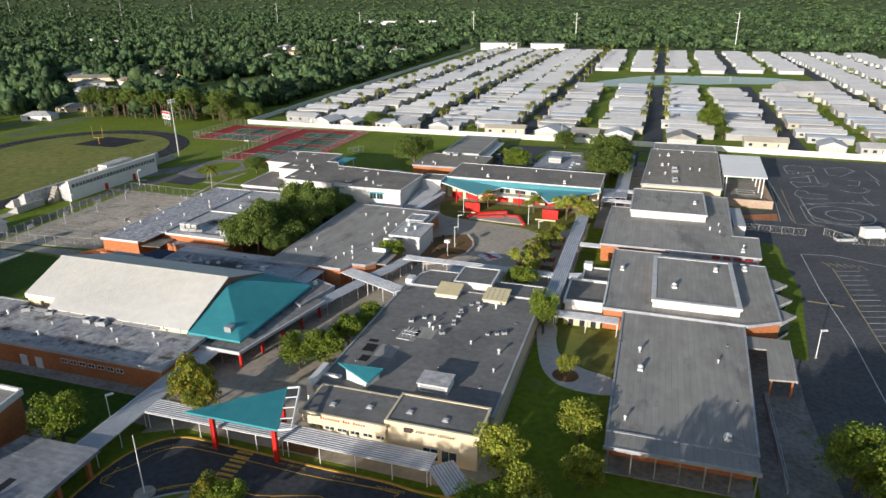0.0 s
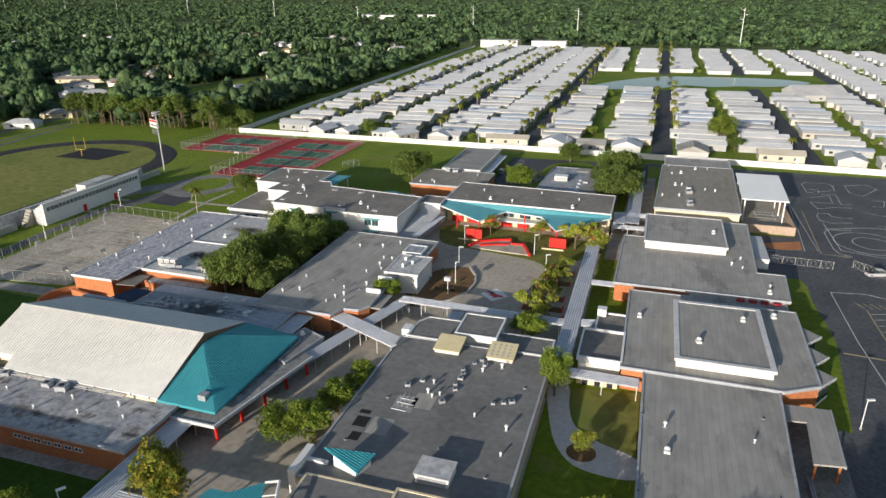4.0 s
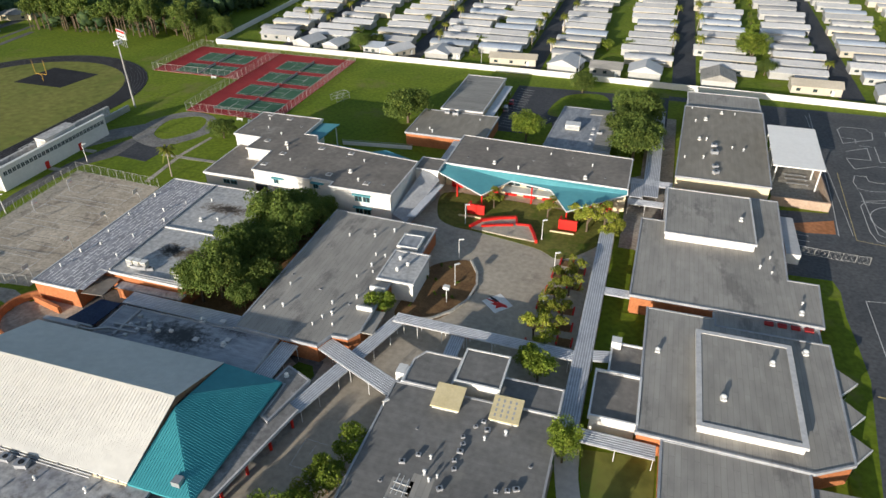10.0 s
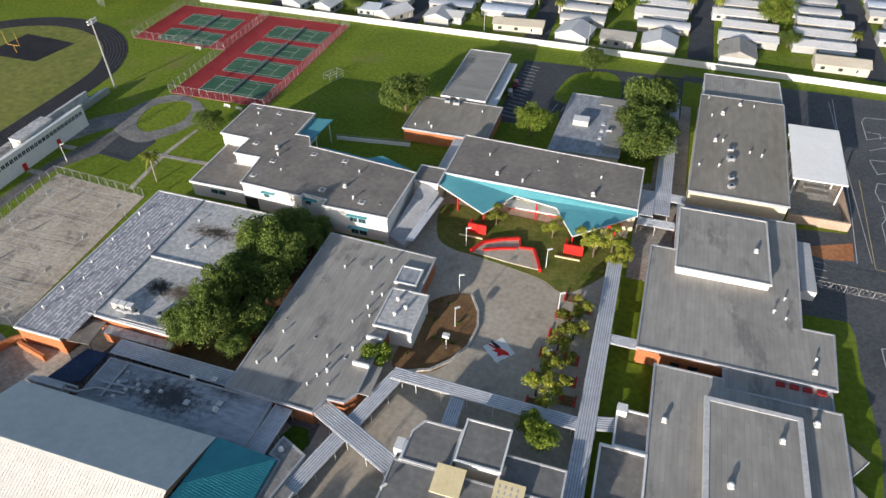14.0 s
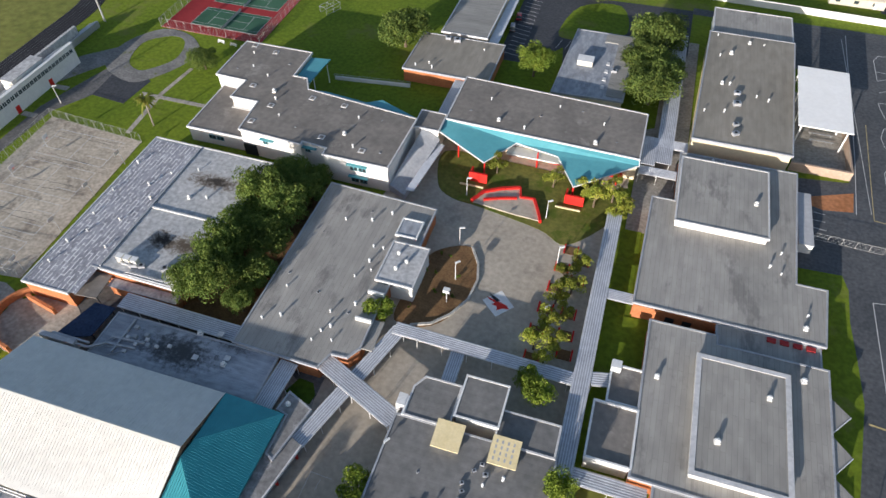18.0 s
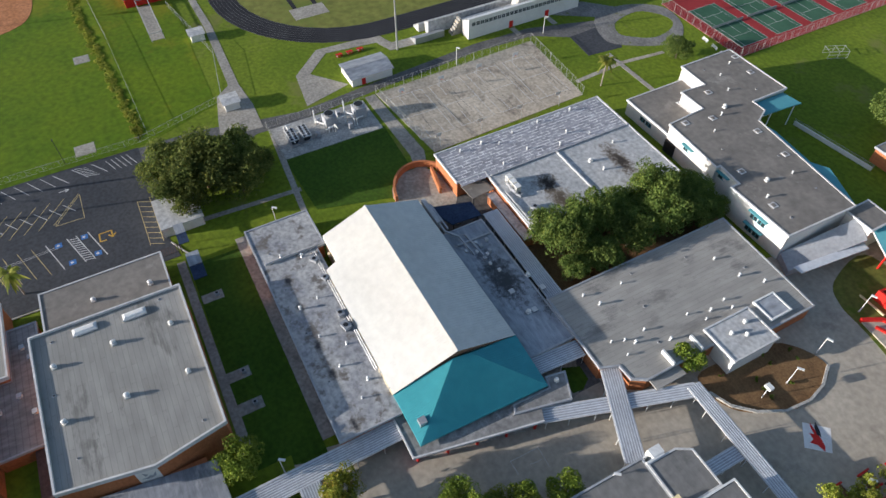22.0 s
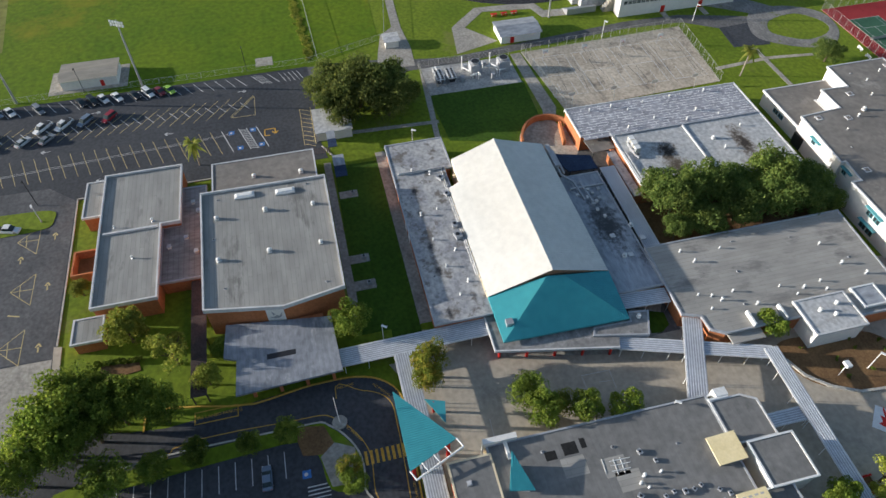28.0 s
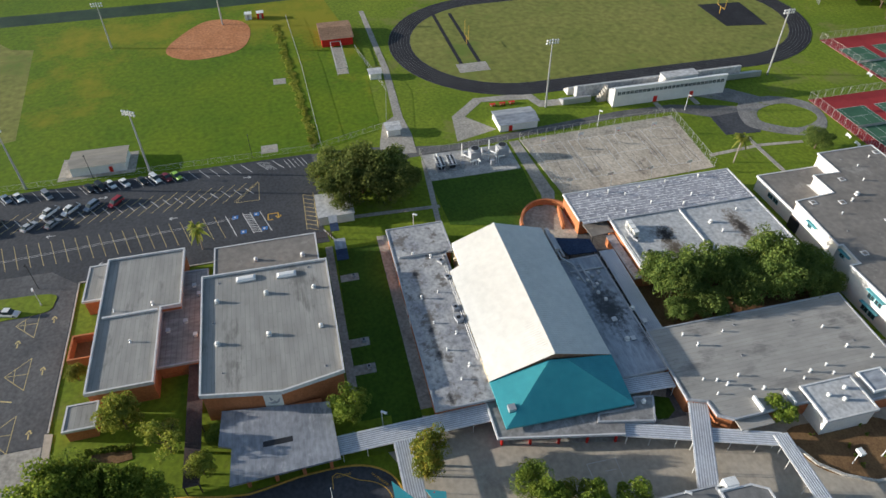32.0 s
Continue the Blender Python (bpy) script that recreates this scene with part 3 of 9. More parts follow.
gv = [(-4900 + 140 * i, -1400 + 140 * j) for j in range(46) for i in range(71)]
ground = link_mesh("ground", [(x, y, rise(x, y)) for x, y in gv], [(j * 71 + i, j * 71 + i + 1, (j + 1) * 71 + i + 1, (j + 1) * 71 + i) for j in range(45) for i in range(70)], M["forest_floor"])
tagged(ground, "dark green wooded ground reaching to the horizon", "ground", kind="structure")
slab("lawn", [(-345, -170), (150, -170), (150, 780), (-215, 780), (-330, 300)], 0.10, M["grass"], "green lawn round the school buildings", "lawn")
slab("practice_field", [(-320, -120), (-154, -110), (-157, 10), (-165, 30), (-225, 32), (-300, 20)], 0.14, M["field"], "bright green mown ball field", "field")

# asphalt: lot beside the ball field, east playground, drop-off drive, north lots
slab("parking_lot", [(-156, -130), (-156.4, 7), (-120, 7), (-114, 8), (-113, -52.8), (-100, -52.4), (-70, -51.9), (-59, -51.9), (-46, -50), (-40, -130)], 0.15, M["asphalt"], "dark asphalt parking lot with painted stalls", "parking lot")
slab("west_lot", [(-113, -53.2), (-100, -52.9), (-67.2, -52.4), (-67.5, -61.8), (-67.5, -128), (-120, -128), (-119, -60)], 0.16, M["asphalt_mid"], "faded grey asphalt of the west lot", "parking lot")
slab("playground", [(47, 22), (48, 64), (50, 66), (53, 100), (52, 116), (52, 128), (42, 127), (42, 158), (57, 160), (57, 200), (42, 212), (42, 231), (15, 232), (15, 236), (150, 236), (150, -60), (47, -60)], 0.15, M["asphalt_play"], "dark asphalt playground with white game markings", "playground")
slab("drive", smooth_outline([(-46, -60), (-46.5, -30), (-49, -4), (-48.5, 7), (-44, 12.5), (-36, 13), (-10, 12.5), (6, 6), (10, -20), (8, -60)], 5), 0.156, M["asphalt"], "dark asphalt drop-off drive", "drive")
slab("service_lot", [(-40, 188), (-40, 232), (15, 234), (15, 206), (-2, 206), (-4, 188), (-20, 188), (-22, 200), (-30, 188)], 0.15, M["asphalt"], "asphalt staff lot behind the school", "parking lot")
slab("service_road", [(-156, 7), (-156, 22), (-153, 36), (-150.6, 50), (-153.6, 75), (-156.9, 108), (-156.6, 127), (-152.6, 141), (-150, 149), (-141, 149), (-146, 136), (-152.2, 126), (-153.0, 107), (-150, 75), (-147, 49), (-147, 36), (-140, 22), (-136, 7)], 0.13, M["asphalt_old"], "narrow worn asphalt service road", "road")
slab("asphalt_patch", [(-146, 136), (-147, 149), (-138, 149), (-133.8, 146.6), (-135, 135)], 0.15, M["asphalt"], "dark asphalt patch by the service road", "pavement")
loop = part("gravel_loop", ring(bmesh.new(), smooth_outline([(-152, 150), (-153.5, 163), (-146.5, 173), (-136, 172), (-128.2, 164.7), (-129, 158), (-133, 150), (-139.5, 144.5)], 4), smooth_outline([(-146.3, 154), (-148.2, 164), (-143, 169.5), (-138, 170), (-134.6, 166), (-133.4, 159), (-136.5, 153.5), (-140.5, 150.5)], 4), 0.04, 0.16), M["gravel_grey"])
tagged(loop, "pale worn gravel loop round a lawn", "path", kind="structure")
slab("gravel_loop_tail", [(-152, 150), (-153.5, 160), (-162, 152), (-165, 140), (-160, 138)], 0.13, M["gravel_grey"], "pale worn gravel path", "path")
slab("lawn_path", [(-126.6, 124), (-128, 142), (-126.4, 156), (-125.2, 156), (-126.6, 142), (-125.2, 124)], 0.14, M["court_concrete"], "narrow worn path over the lawn", "path")

# concrete between the buildings
slab("campus_pavement", [(-58, 12), (-50, 12), (-44, 15), (0, 14), (6, 20), (2, 26), (2, 60), (-2, 66), (5, 66), (5, 150), (-46, 150), (-52, 120), (-64, 117), (-64, 62), (-58, 34), (-56, 22)], 0.14, M["plaza"], "tan concrete paving between the buildings", "pavement")
slab("basketball_pad", [(-148, 71), (-150, 124), (-120, 122), (-118, 74)], 0.18, M["pad"], "stained old concrete ball court pad", "court")
slab("west_path", rect(-113, 20, -58, 22.5), 0.15, M["concrete"], "concrete path beside the brick wall", "path")
slab("garden_path", smooth_outline([(1.7, 64.2), (3.6, 53.6), (5.9, 47), (9.9, 43.2), (17.6, 43.0), (17.6, 47.9), (12.2, 50.2), (7.9, 53.4), (6.2, 58.6), (5.2, 65.3)], 4), 0.2, M["path_pale"], "curved pale concrete garden path", "path")
slab("canopy_terrace", [(-60, 33.5), (-46.4, 33.5), (-41.6, 56), (-44, 66), (-52, 71), (-60, 72)], 0.17, M["concrete"], "concrete terrace under the hall canopy", "pavement")
slab("hall_yard", [(-104, 59.6), (-52, 59.6), (-44, 64), (-44, 71.2), (-62.6, 71.2), (-62.6, 78.6), (-101, 78.6), (-104, 72)], 0.155, M["asphalt_old"], "worn paved yard between the hall and the workshop", "pavement")
# brown slab stands for the soil and for the shade beneath the crowns
slab("oak_yard", [(-79.4, 76), (-62.6, 76), (-62.6, 118), (-66, 122), (-79.4, 122)], 0.16, M["mulch"], "dark earth and painted shade under the oaks", "soil")

slab("north_walk", [(6.2, 128), (16, 128), (16, 156), (18, 158), (18, 214), (9, 214), (9, 168), (6.2, 166)], 0.145, M["concrete"], "concrete yard under the covered walks", "pavement")

# lawns and beds within the paving
slab("front_lawn", [(-54, 4), (-50, 4), (-50, 13.5), (-58, 14), (-58, 6)], 0.2, M["grass"], "small front lawn", "lawn")
# dark turf colour deepens the shade between the two buildings
slab("alley_lawn", [(-110, 9), (-58, 8), (-54, 20), (-110, 20)], 0.16, M["grass_dark"], "shaded strip of lawn between two buildings", "lawn")
slab("round_bed", smooth_outline([(-36, 88), (-28, 89), (-23, 97), (-22.5, 104), (-26, 112), (-34, 108), (-36, 98)], 5), 0.24, M["mulch"], "rounded mulch planting bed with a low wall", "flower bed")
slab("stage_lawn", smooth_outline([(-40, 130), (-35, 126), (-28, 125), (-13, 122), (-6, 119), (2, 128), (6, 137), (-10, 142), (-30, 143), (-42, 142)], 5), 0.22, M["grass_dry"], "worn olive lawn in front of the teal canopy", "lawn")
slab("court_lawn_a", rect(5.5, 89, 13, 103), 0.22, M["grass"], "fenced green courtyard lawn", "lawn")
slab("court_lawn_b", rect(5.5, 108, 10, 128), 0.22, M["grass"], "narrow green courtyard lawn", "lawn")
slab("garden_lawn", [(5.9, 64.6), (17.6, 66.2), (17.6, 48.4), (15, 49.2), (12.4, 50.6), (9.8, 52.2), (8.1, 54.0), (7.0, 56.4), (6.4, 59.6)], 0.19, M["football"], "dry garden lawn within a curved path", "lawn")
slab("side_lawn", [(2.2, 20), (18, 20), (18, 44), (10, 44), (5.5, 48), (3.4, 54), (2.2, 62)], 0.17, M["grass"], "shaded lawn beside the office building", "lawn")
slab("east_strip", [(46.8, 66), (50.6, 64.4), (52.6, 80), (54.6, 96), (54.2, 106), (53.6, 115), (54, 124), (53, 128), (43, 127.6), (42.4, 119), (47.6, 118.4), (47, 104)], 0.16, M["grass"], "grass strip beside the playground", "lawn")
slab("side_yard", [(38, 22), (48.6, 22), (47.6, 49), (48.4, 66), (39, 66.4)], 0.17, M["gravel_grey"], "worn grey concrete yard beside the long block", "pavement")
slab("school_yard_lawn", [(-134, 39), (-134, 67), (-113, 66), (-108, 58), (-113, 40)], 0.17, M["grass_dark"], "square of dark green lawn", "lawn")
slab("drive_island", smooth_outline([(-39, -45), (-41.2, -7), (-39.6, -1), (-33.6, 3.4), (-27.5, 3.2), (-28, -2), (-34.5, -3.5), (-38, -7), (-37.6, -20), (-36.4, -45)], 4), 0.24, M["grass"], "planted island beside the drop-off drive", "island")
slab("island_mulch", [(-41, -6.6), (-40, -1.9), (-36.6, -0.6), (-34.2, -0.4), (-35.2, -6.2), (-38, -6.9)], 0.26, M["mulch"], "tan mulch patch on the island tip", "mulch")
slab("island_walk", [(-36.4, -0.5), (-34.6, 3.0), (-28.2, 2.8), (-28.4, -1.8), (-34.2, -3.2)], 0.265, M["concrete"], "pale concrete walk across the island", "path")
slab("adm_bed", rect(-28, 14.8, -22, 17.5), 0.2, M["mulch"], "mulch bed by the entrance", "flower bed")
slab("ring_bed", ellipse(9.5, 47, 2.3, 2.2, 24), 0.24, M["mulch"], "round mulch bed round a young tree", "flower bed")

# clay infield
slab("infield", smooth_outline([(-267, -27), (-252, -38), (-240, -41), (-232, -33), (-232, -22), (-238, -12), (-254, -9), (-265, -14)], 5), 0.2, M["clay"], "orange clay infield", "infield")


# running track with lanes and the football field inside it
def stadium_outline(cx, cy, half, r, n=20):
    pts = [(cx + r * math.cos(math.pi * i / n), cy + half + r * math.sin(math.pi * i / n)) for i in range(n + 1)]
    pts += [(cx - r * math.cos(math.pi * i / n), cy - half - r * math.sin(math.pi * i / n)) for i in range(n + 1)]
    return pts


TC = (-220.0, 130.0)
slab("football_field", stadium_outline(*TC, 42, 36.8), 0.18, M["football"], "dry olive-green football field", "field")
track = part("track", ring(bmesh.new(), stadium_outline(*TC, 42, 45.2), stadium_outline(*TC, 42, 36.7), 0.05, 0.20), M["track"])
tagged(track, "black running track with pale lane lines", "track", kind="structure")
for k in range(8):
    r = 36.9 + k * 1.17
    part("lane_line", ring(bmesh.new(), stadium_outline(*TC, 42, r + 0.04), stadium_outline(*TC, 42, r - 0.04), 0.2, 0.206), M["lane"], track)
slab("jump_runway", rect(-254, 66, -203, 67.4), 0.21, M["track"], "black jump runway", "runway")
slab("jump_runway", rect(-250, 73, -200, 74.4), 0.21, M["track"], "black jump runway", "runway")
slab("jump_pad", rect(-203, 64.5, -196, 76), 0.215, M["concrete"], "pale concrete landing pad", "pad")
slab("high_jump_area", [(-232, 180), (-230, 199), (-206, 197), (-209, 180)], 0.21, M["track"], "black paved high-jump fan", "pad")

# ---- tennis courts
def tennis(name, x0, y0, x1, y1, courts):
    pad = slab(name, rect(x0, y0, x1, y1), 0.2, M["red_court"], "red tennis court pad with green courts", "tennis court")
    for cx, cy in courts:
        g = part("court", prism(bmesh.new(), rect(cx, cy, cx + 23.77, cy + 10.97), 0.2, 0.206), M["green_court"], pad, "green court")
        bm = bmesh.new()
        w = 0.11
        for a in ((0, 0, 23.77, w), (0, 10.97 - w, 23.77, 10.97), (0, 0, w, 10.97), (23.77 - w, 0, 23.77, 10.97), (0, 1.37, 23.77, 1.37 + w), (0, 9.6 - w, 23.77, 9.6), (5.48, 1.37, 5.48 + w, 9.6), (18.28, 1.37, 18.28 + w, 9.6), (5.48, 5.43, 18.28, 5.43 + w)):
            box(bm, cx + a[0], cy + a[1], 0.206, cx + a[2], cy + a[3], 0.212)
        part("line", bm, M["white_line"], pad, "white court lines")
        bm = bmesh.new()
        box(bm, cx + 11.86, cy - 0.9, 0.25, cx + 11.91, cy + 11.9, 1.1)
        part("net", bm, M["fence"], pad, "dark tennis net")


tennis("tennis_pad", -148, 174, -112.6, 242, [(-140.2, 178.5 + 14.8 * k) for k in range(4)])
tennis("tennis_pad", -188, 208, -148.3, 242, [(-179, 209.5), (-179, 224.2)])


# chain-link fence: posts, rails and a woven mesh of crossing wires
def fence(name, pts, h, label, step=3.0, wire=1.1):
    f = holder(name, label, "fence")
    mesh, posts = bmesh.new(), []
    for (ax, ay), (bx, by) in zip(pts, pts[1:]):
        d = math.hypot(bx - ax, by - ay)
        n = max(1, round(d / step))
        part("rail", tube(bmesh.new(), (ax, ay, h), (bx, by, h), 0.035, n=4), M["fence"], f)
        part("rail", tube(bmesh.new(), (ax, ay, 0.3), (bx, by, 0.3), 0.025, n=4), M["fence"], f)
        for i in range(n + 1):
            posts.append((ax + (bx - ax) * i / n, ay + (by - ay) * i / n))
        m = max(1, round(d / wire))
        ux, uy = (bx - ax) / m, (by - ay) / m
        for i in range(m):
            p, q = (ax + ux * i, ay + uy * i), (ax + ux * (i + 1), ay + uy * (i + 1))
            tube(mesh, (*p, 0.3), (*q, h), 0.022, n=3)
            tube(mesh, (*q, 0.3), (*p, h), 0.022, n=3)
    part("mesh", mesh, M["fence"], f)
    pm = None
    for x, y in dict.fromkeys((round(x, 2), round(y, 2)) for x, y in posts):
        if pm is None:
            ob = part("post", cyl(bmesh.new(), 0, 0, 0, h, 0.05, n=6), M["fence"], f)
            pm = ob.data
        else:
            ob = new("post", pm)
            ob.parent = f
        ob.location = (x, y, 0)
    return f


fence("tennis_fence", [(-148, 174), (-112.6, 174), (-112.6, 242), (-188, 242), (-188, 208), (-148, 208), (-148, 174)], 3.2, "tall chain-link fence round the tennis courts")
fence("tennis_fence", [(-148.2, 208), (-148.2, 242)], 3.2, "chain-link fence between the tennis courts")
fence("court_fence", [(-118, 74), (-148, 71), (-150, 124), (-120, 122)], 3.0, "chain-link fence round the concrete ball court")
fence("field_fence", [(-157.9, -110), (-158.2, 8), (-166, 32), (-190, 36), (-225, 30)], 2.0, "chain-link fence along the ball field", 4, 2.0)

# ---- buildings
def building(name, pts, h, wall, roof, trim, label, category="building", over=0.35, lip=0.14, z0=0.0, parent=None, edge=0.35):
    """Walls, a roof deck and a raised roof edge over an outline."""
    b = parent or holder(name, label, category)
    part("wall", prism(bmesh.new(), ccw(pts), z0, h - 0.3), M[wall], b)
    out = offset(pts, -over)
    inn = offset(pts, edge - over)
    part("roof", prism(bmesh.new(), inn, h - 0.3, h), M[roof], b)
    part("roof_edge", ring(bmesh.new(), out, offset(pts, edge - over + 0.002), h - 0.45, h + lip), M[trim], b)
    return b


def window_row(parent, a, b, z0, z1, n, fill=0.7, glass="glass", frame_mat="white_paint", out=None):
    """Framed windows in a row along a wall from a to b; out: the wall's outward direction."""
    a, b = Vector(a), Vector(b)
    d = b - a
    u = d.normalized()
    nrm = Vector(out)
    w = d.length / n * fill
    for i in range(n):
        c = a + d * (i + 0.5) / n
        p, q = c - u * w / 2, c + u * w / 2
        bm = bmesh.new()
        t = 0.09
        for (s0, s1, y0, y1) in ((0, w, z0, z0 + t), (0, w, z1 - t, z1), (0, t, z0 + t, z1 - t), (w - t, w, z0 + t, z1 - t), (w / 2 - t / 2, w / 2 + t / 2, z0 + t, z1 - t)):
            k = [p + u * s0, p + u * s1]
            vs = [bm.verts.new((*(k[m] + nrm * o), z)) for o in (-0.05, 0.07) for m in (0, 1) for z in (y0, y1)]
            for f in ((0, 1, 3, 2), (4, 6, 7, 5), (0, 4, 5, 1), (2, 3, 7, 6), (1, 5, 7, 3), (0, 2, 6, 4)):
                bm.faces.new([vs[j] for j in f])
        win = part("window", bm, M[frame_mat], parent)
        vs = [(*(p + nrm * 0.02), z0), (*(q + nrm * 0.02), z0), (*(q + nrm * 0.02), z1), (*(p + nrm * 0.02), z1), (*(p - nrm * 0.06), z0), (*(q - nrm * 0.06), z0), (*(q - nrm * 0.06), z1), (*(p - nrm * 0.06), z1)]
        link_mesh("pane", vs, [(0, 1, 2, 3), (7, 6, 5, 4), (0, 4, 5, 1), (1, 5, 6, 2), (2, 6, 7, 3), (3, 7, 4, 0)], M[glass], win)


def door_in(parent, x, y, out, w=1.0, h=2.1, material="white_paint"):
    nx, ny = out
    ux, uy = -ny, nx
    c = Vector((x, y))
    pts = [c + Vector((ux, uy)) * s * w / 2 + Vector((nx, ny)) * o for s, o in ((-1, -0.05), (1, -0.05), (1, 0.08), (-1, 0.08))]
    d = part("door", prism(bmesh.new(), ccw([tuple(p) for p in pts]), 0.05, h), M[material], parent)
    k = c + Vector((ux, uy)) * w * 0.36 + Vector((nx, ny)) * 0.08
    part("handle", cyl(bmesh.new(), k.x, k.y, 0.95, 1.1, 0.05, n=6), M["steel"], d)


# assembly hall: ribbed white gable roof with a teal hip over the entrance
hall = holder("assembly_hall", "large hall with white ribbed gable roof and teal hipped end", "hall")
part("wall", prism(bmesh.new(), rect(-98.5, 36.9, -58, 59.4), 0, 5.2), M["cream_wall"], hall)
RZ, EZ = 10.5, 5.2
gable = link_mesh("roof", [(-99, 47.2, RZ), (-57.4, 47.2, RZ), (-57.8, 34.2, EZ), (-90.5, 34.2, EZ), (-91, 36.8, 6.2), (-99, 36.8, 6.2), (-57.6, 59.8, 6.4), (-99, 59.8, 6.4),
                  (-99, 36.8, 5.2), (-91, 36.8, 5.2), (-90.5, 34.2, 4.8), (-57.8, 34.2, 4.8), (-57.6, 59.8, 5.9), (-99, 59.8, 5.9)],
                  [(0, 5, 4, 3, 2, 1), (1, 6, 7, 0), (5, 8, 9, 4), (4, 9, 10, 3), (3, 10, 11, 2), (6, 12, 13, 7), (0, 7, 13, 8, 5)], M["white_metal"], hall, "cream-white ribbed metal roof")
link_mesh("ridge_cap", [(-99, 46.8, RZ + 0.02), (-57.4, 46.8, RZ + 0.02), (-57.4, 47.2, RZ + 0.16), (-99, 47.2, RZ + 0.16), (-57.4, 47.6, RZ + 0.02), (-99, 47.6, RZ + 0.02)], [(0, 1, 2, 3), (3, 2, 4, 5)], M["white_metal"], hall)
HA, HB, HS, HE, HN, HW = (-57.1, 46.1, 9.15), (-56.6, 49.4, 9.05), (-57.8, 34.2, 4.95), (-46.8, 34.2, 4.7), (-46.2, 59.9, 4.9), (-57.6, 60.0, 6.1)
link_mesh("hip_roof", [HA, HB, HS, HE, HN, HW, (-57.8, 34.2, 4.4), (-46.8, 34.2, 4.3), (-46.2, 59.9, 4.4), (-57.6, 60.2, 4.4)],
          [(0, 2, 3), (0, 3, 4), (0, 4, 1), (1, 4, 5), (2, 6, 7, 3), (3, 7, 8, 4), (4, 8, 9, 5), (6, 9, 8, 7), (0, 1, 5, 2)], M["teal"], hall, "teal ribbed metal hip roof")
bm = ribs_on(bmesh.new(), [HA, HS, HE], (11, 0, -0.25))
ribs_on(bm, [HA, HE, HN, HB], (0.6, 25.7, 0.2))
ribs_on(bm, [HB, HN, HW], (11.4, 0, -1.2))
part("roof_rib", bm, M["teal"], hall)
link_mesh("gable_trim", [(-57.38, 47.2, RZ - 0.05), (-57.78, 34.3, 5.15), (-57.78, 34.3, 4.75), (-57.38, 47.2, 9.0), (-57.58, 59.8, 5.85), (-57.58, 59.8, 6.3)], [(0, 1, 2, 3), (0, 3, 4, 5)], M["terracotta"], hall, "brown gable trim under the white roof")
part("gable_edge", tube(tube(bmesh.new(), (-57.3, 47.2, RZ), (-57.7, 34.1, 5.2), 0.09, n=4), (-57.3, 47.2, RZ), (-57.5, 59.9, 6.4), 0.09, n=4), M["white_metal"], hall)
for k in range(9):
    part("gutter_strap", boxed(-89 + k * 3.7, 34.0, 4.75, -88.85 + k * 3.7, 34.2, 5.2), M["trim_grey"], hall)
part("eave_fascia", boxed(-90.4, 34.05, 3.9, -57.9, 34.18, 4.85), M["cream_wall"], hall)
bm = ribs_on(bmesh.new(), [(-99, 47.2, RZ), (-99, 36.8, 6.2), (-91, 36.8, 6.2), (-90.5, 34.2, EZ), (-57.8, 34.2, EZ), (-57.4, 47.2, RZ)], (1, 0, 0), 0.6, 0.07, 0.06)
ribs_on(bm, [(-99, 47.2, RZ), (-57.4, 47.2, RZ), (-57.6, 59.8, 6.4), (-99, 59.8, 6.4)], (1, 0, 0), 0.6, 0.07, 0.06)
part("roof_rib", bm, M["white_metal"], hall)
part("entrance_wall", prism(bmesh.new(), [(-58, 36), (-49, 36.5), (-48.5, 58.5), (-58, 59.2)], 0, 4.4), M["cream_wall"], hall)
part("roof_hatch", boxed(-50.9, 35.6, 5.0, -49.5, 37.0, 6.3), M["steel"], hall, "pale metal roof hatch")
for k in range(10):
    x = -95 + k * 3.9
    part("buttress", boxed(x, 34.6 + (1.6 if x < -91 else 0), 4.2, x + 0.5, 35.4 + (1.6 if x < -91 else 0), 5.1), M["cream_wall"], hall)
building("hall_wing", [(-109.5, 22.5), (-54.2, 22.5), (-54.2, 34.6), (-98.4, 34.6), (-98.4, 36.5), (-109.5, 36.5)], 4.5, "brick", "roof_blotch", "trim_grey", "low brick wing with stained coated roof")
wing = scene.objects["hall_wing"]
for x in (-84.5, -81):
    door_in(wing, x, 22.5, (0, -1), 1.6, 2.3)
window_row(wing, (-76, 22.5), (-62, 22.5), 2.2, 3.0, 7, 0.75, out=(0, -1))
part("parapet", boxed(-98.6, 23.4, 4.5, -98.2, 34.4, 4.85), M["trim"], wing)
building("hall_annex", [(-88.4, 60.6), (-53.2, 60.6), (-53.2, 70.4), (-88.4, 70.4)], 4.0, "cream_wall", "roof_annex_dark", "trim_grey", "low annex with shaded blue-grey roof")
canopy = holder("hall_canopy", "flat grey entrance canopy on red posts", "canopy")
part("roof", prism(bmesh.new(), [(-58, 32.6), (-46.0, 32.5), (-41.2, 55.9), (-43.7, 57.0), (-48.3, 58.0), (-48.8, 36.3), (-58, 35.8)], 3.2, 3.6), M["roof_canopy"], canopy)
part("roof_edge", prism(bmesh.new(), [(-58, 32.3), (-45.75, 32.2), (-40.9, 55.9), (-41.2, 55.98), (-46.0, 32.5), (-58, 32.6)], 3.15, 3.75), M["trim"], canopy)
for k in range(5):
    part("post", cyl(bmesh.new(), -46.5 + 1.13 * k, 33.4 + 5.35 * k, 0, 3.2, 0.28, n=10), M["red_paint"], canopy, "red round post")

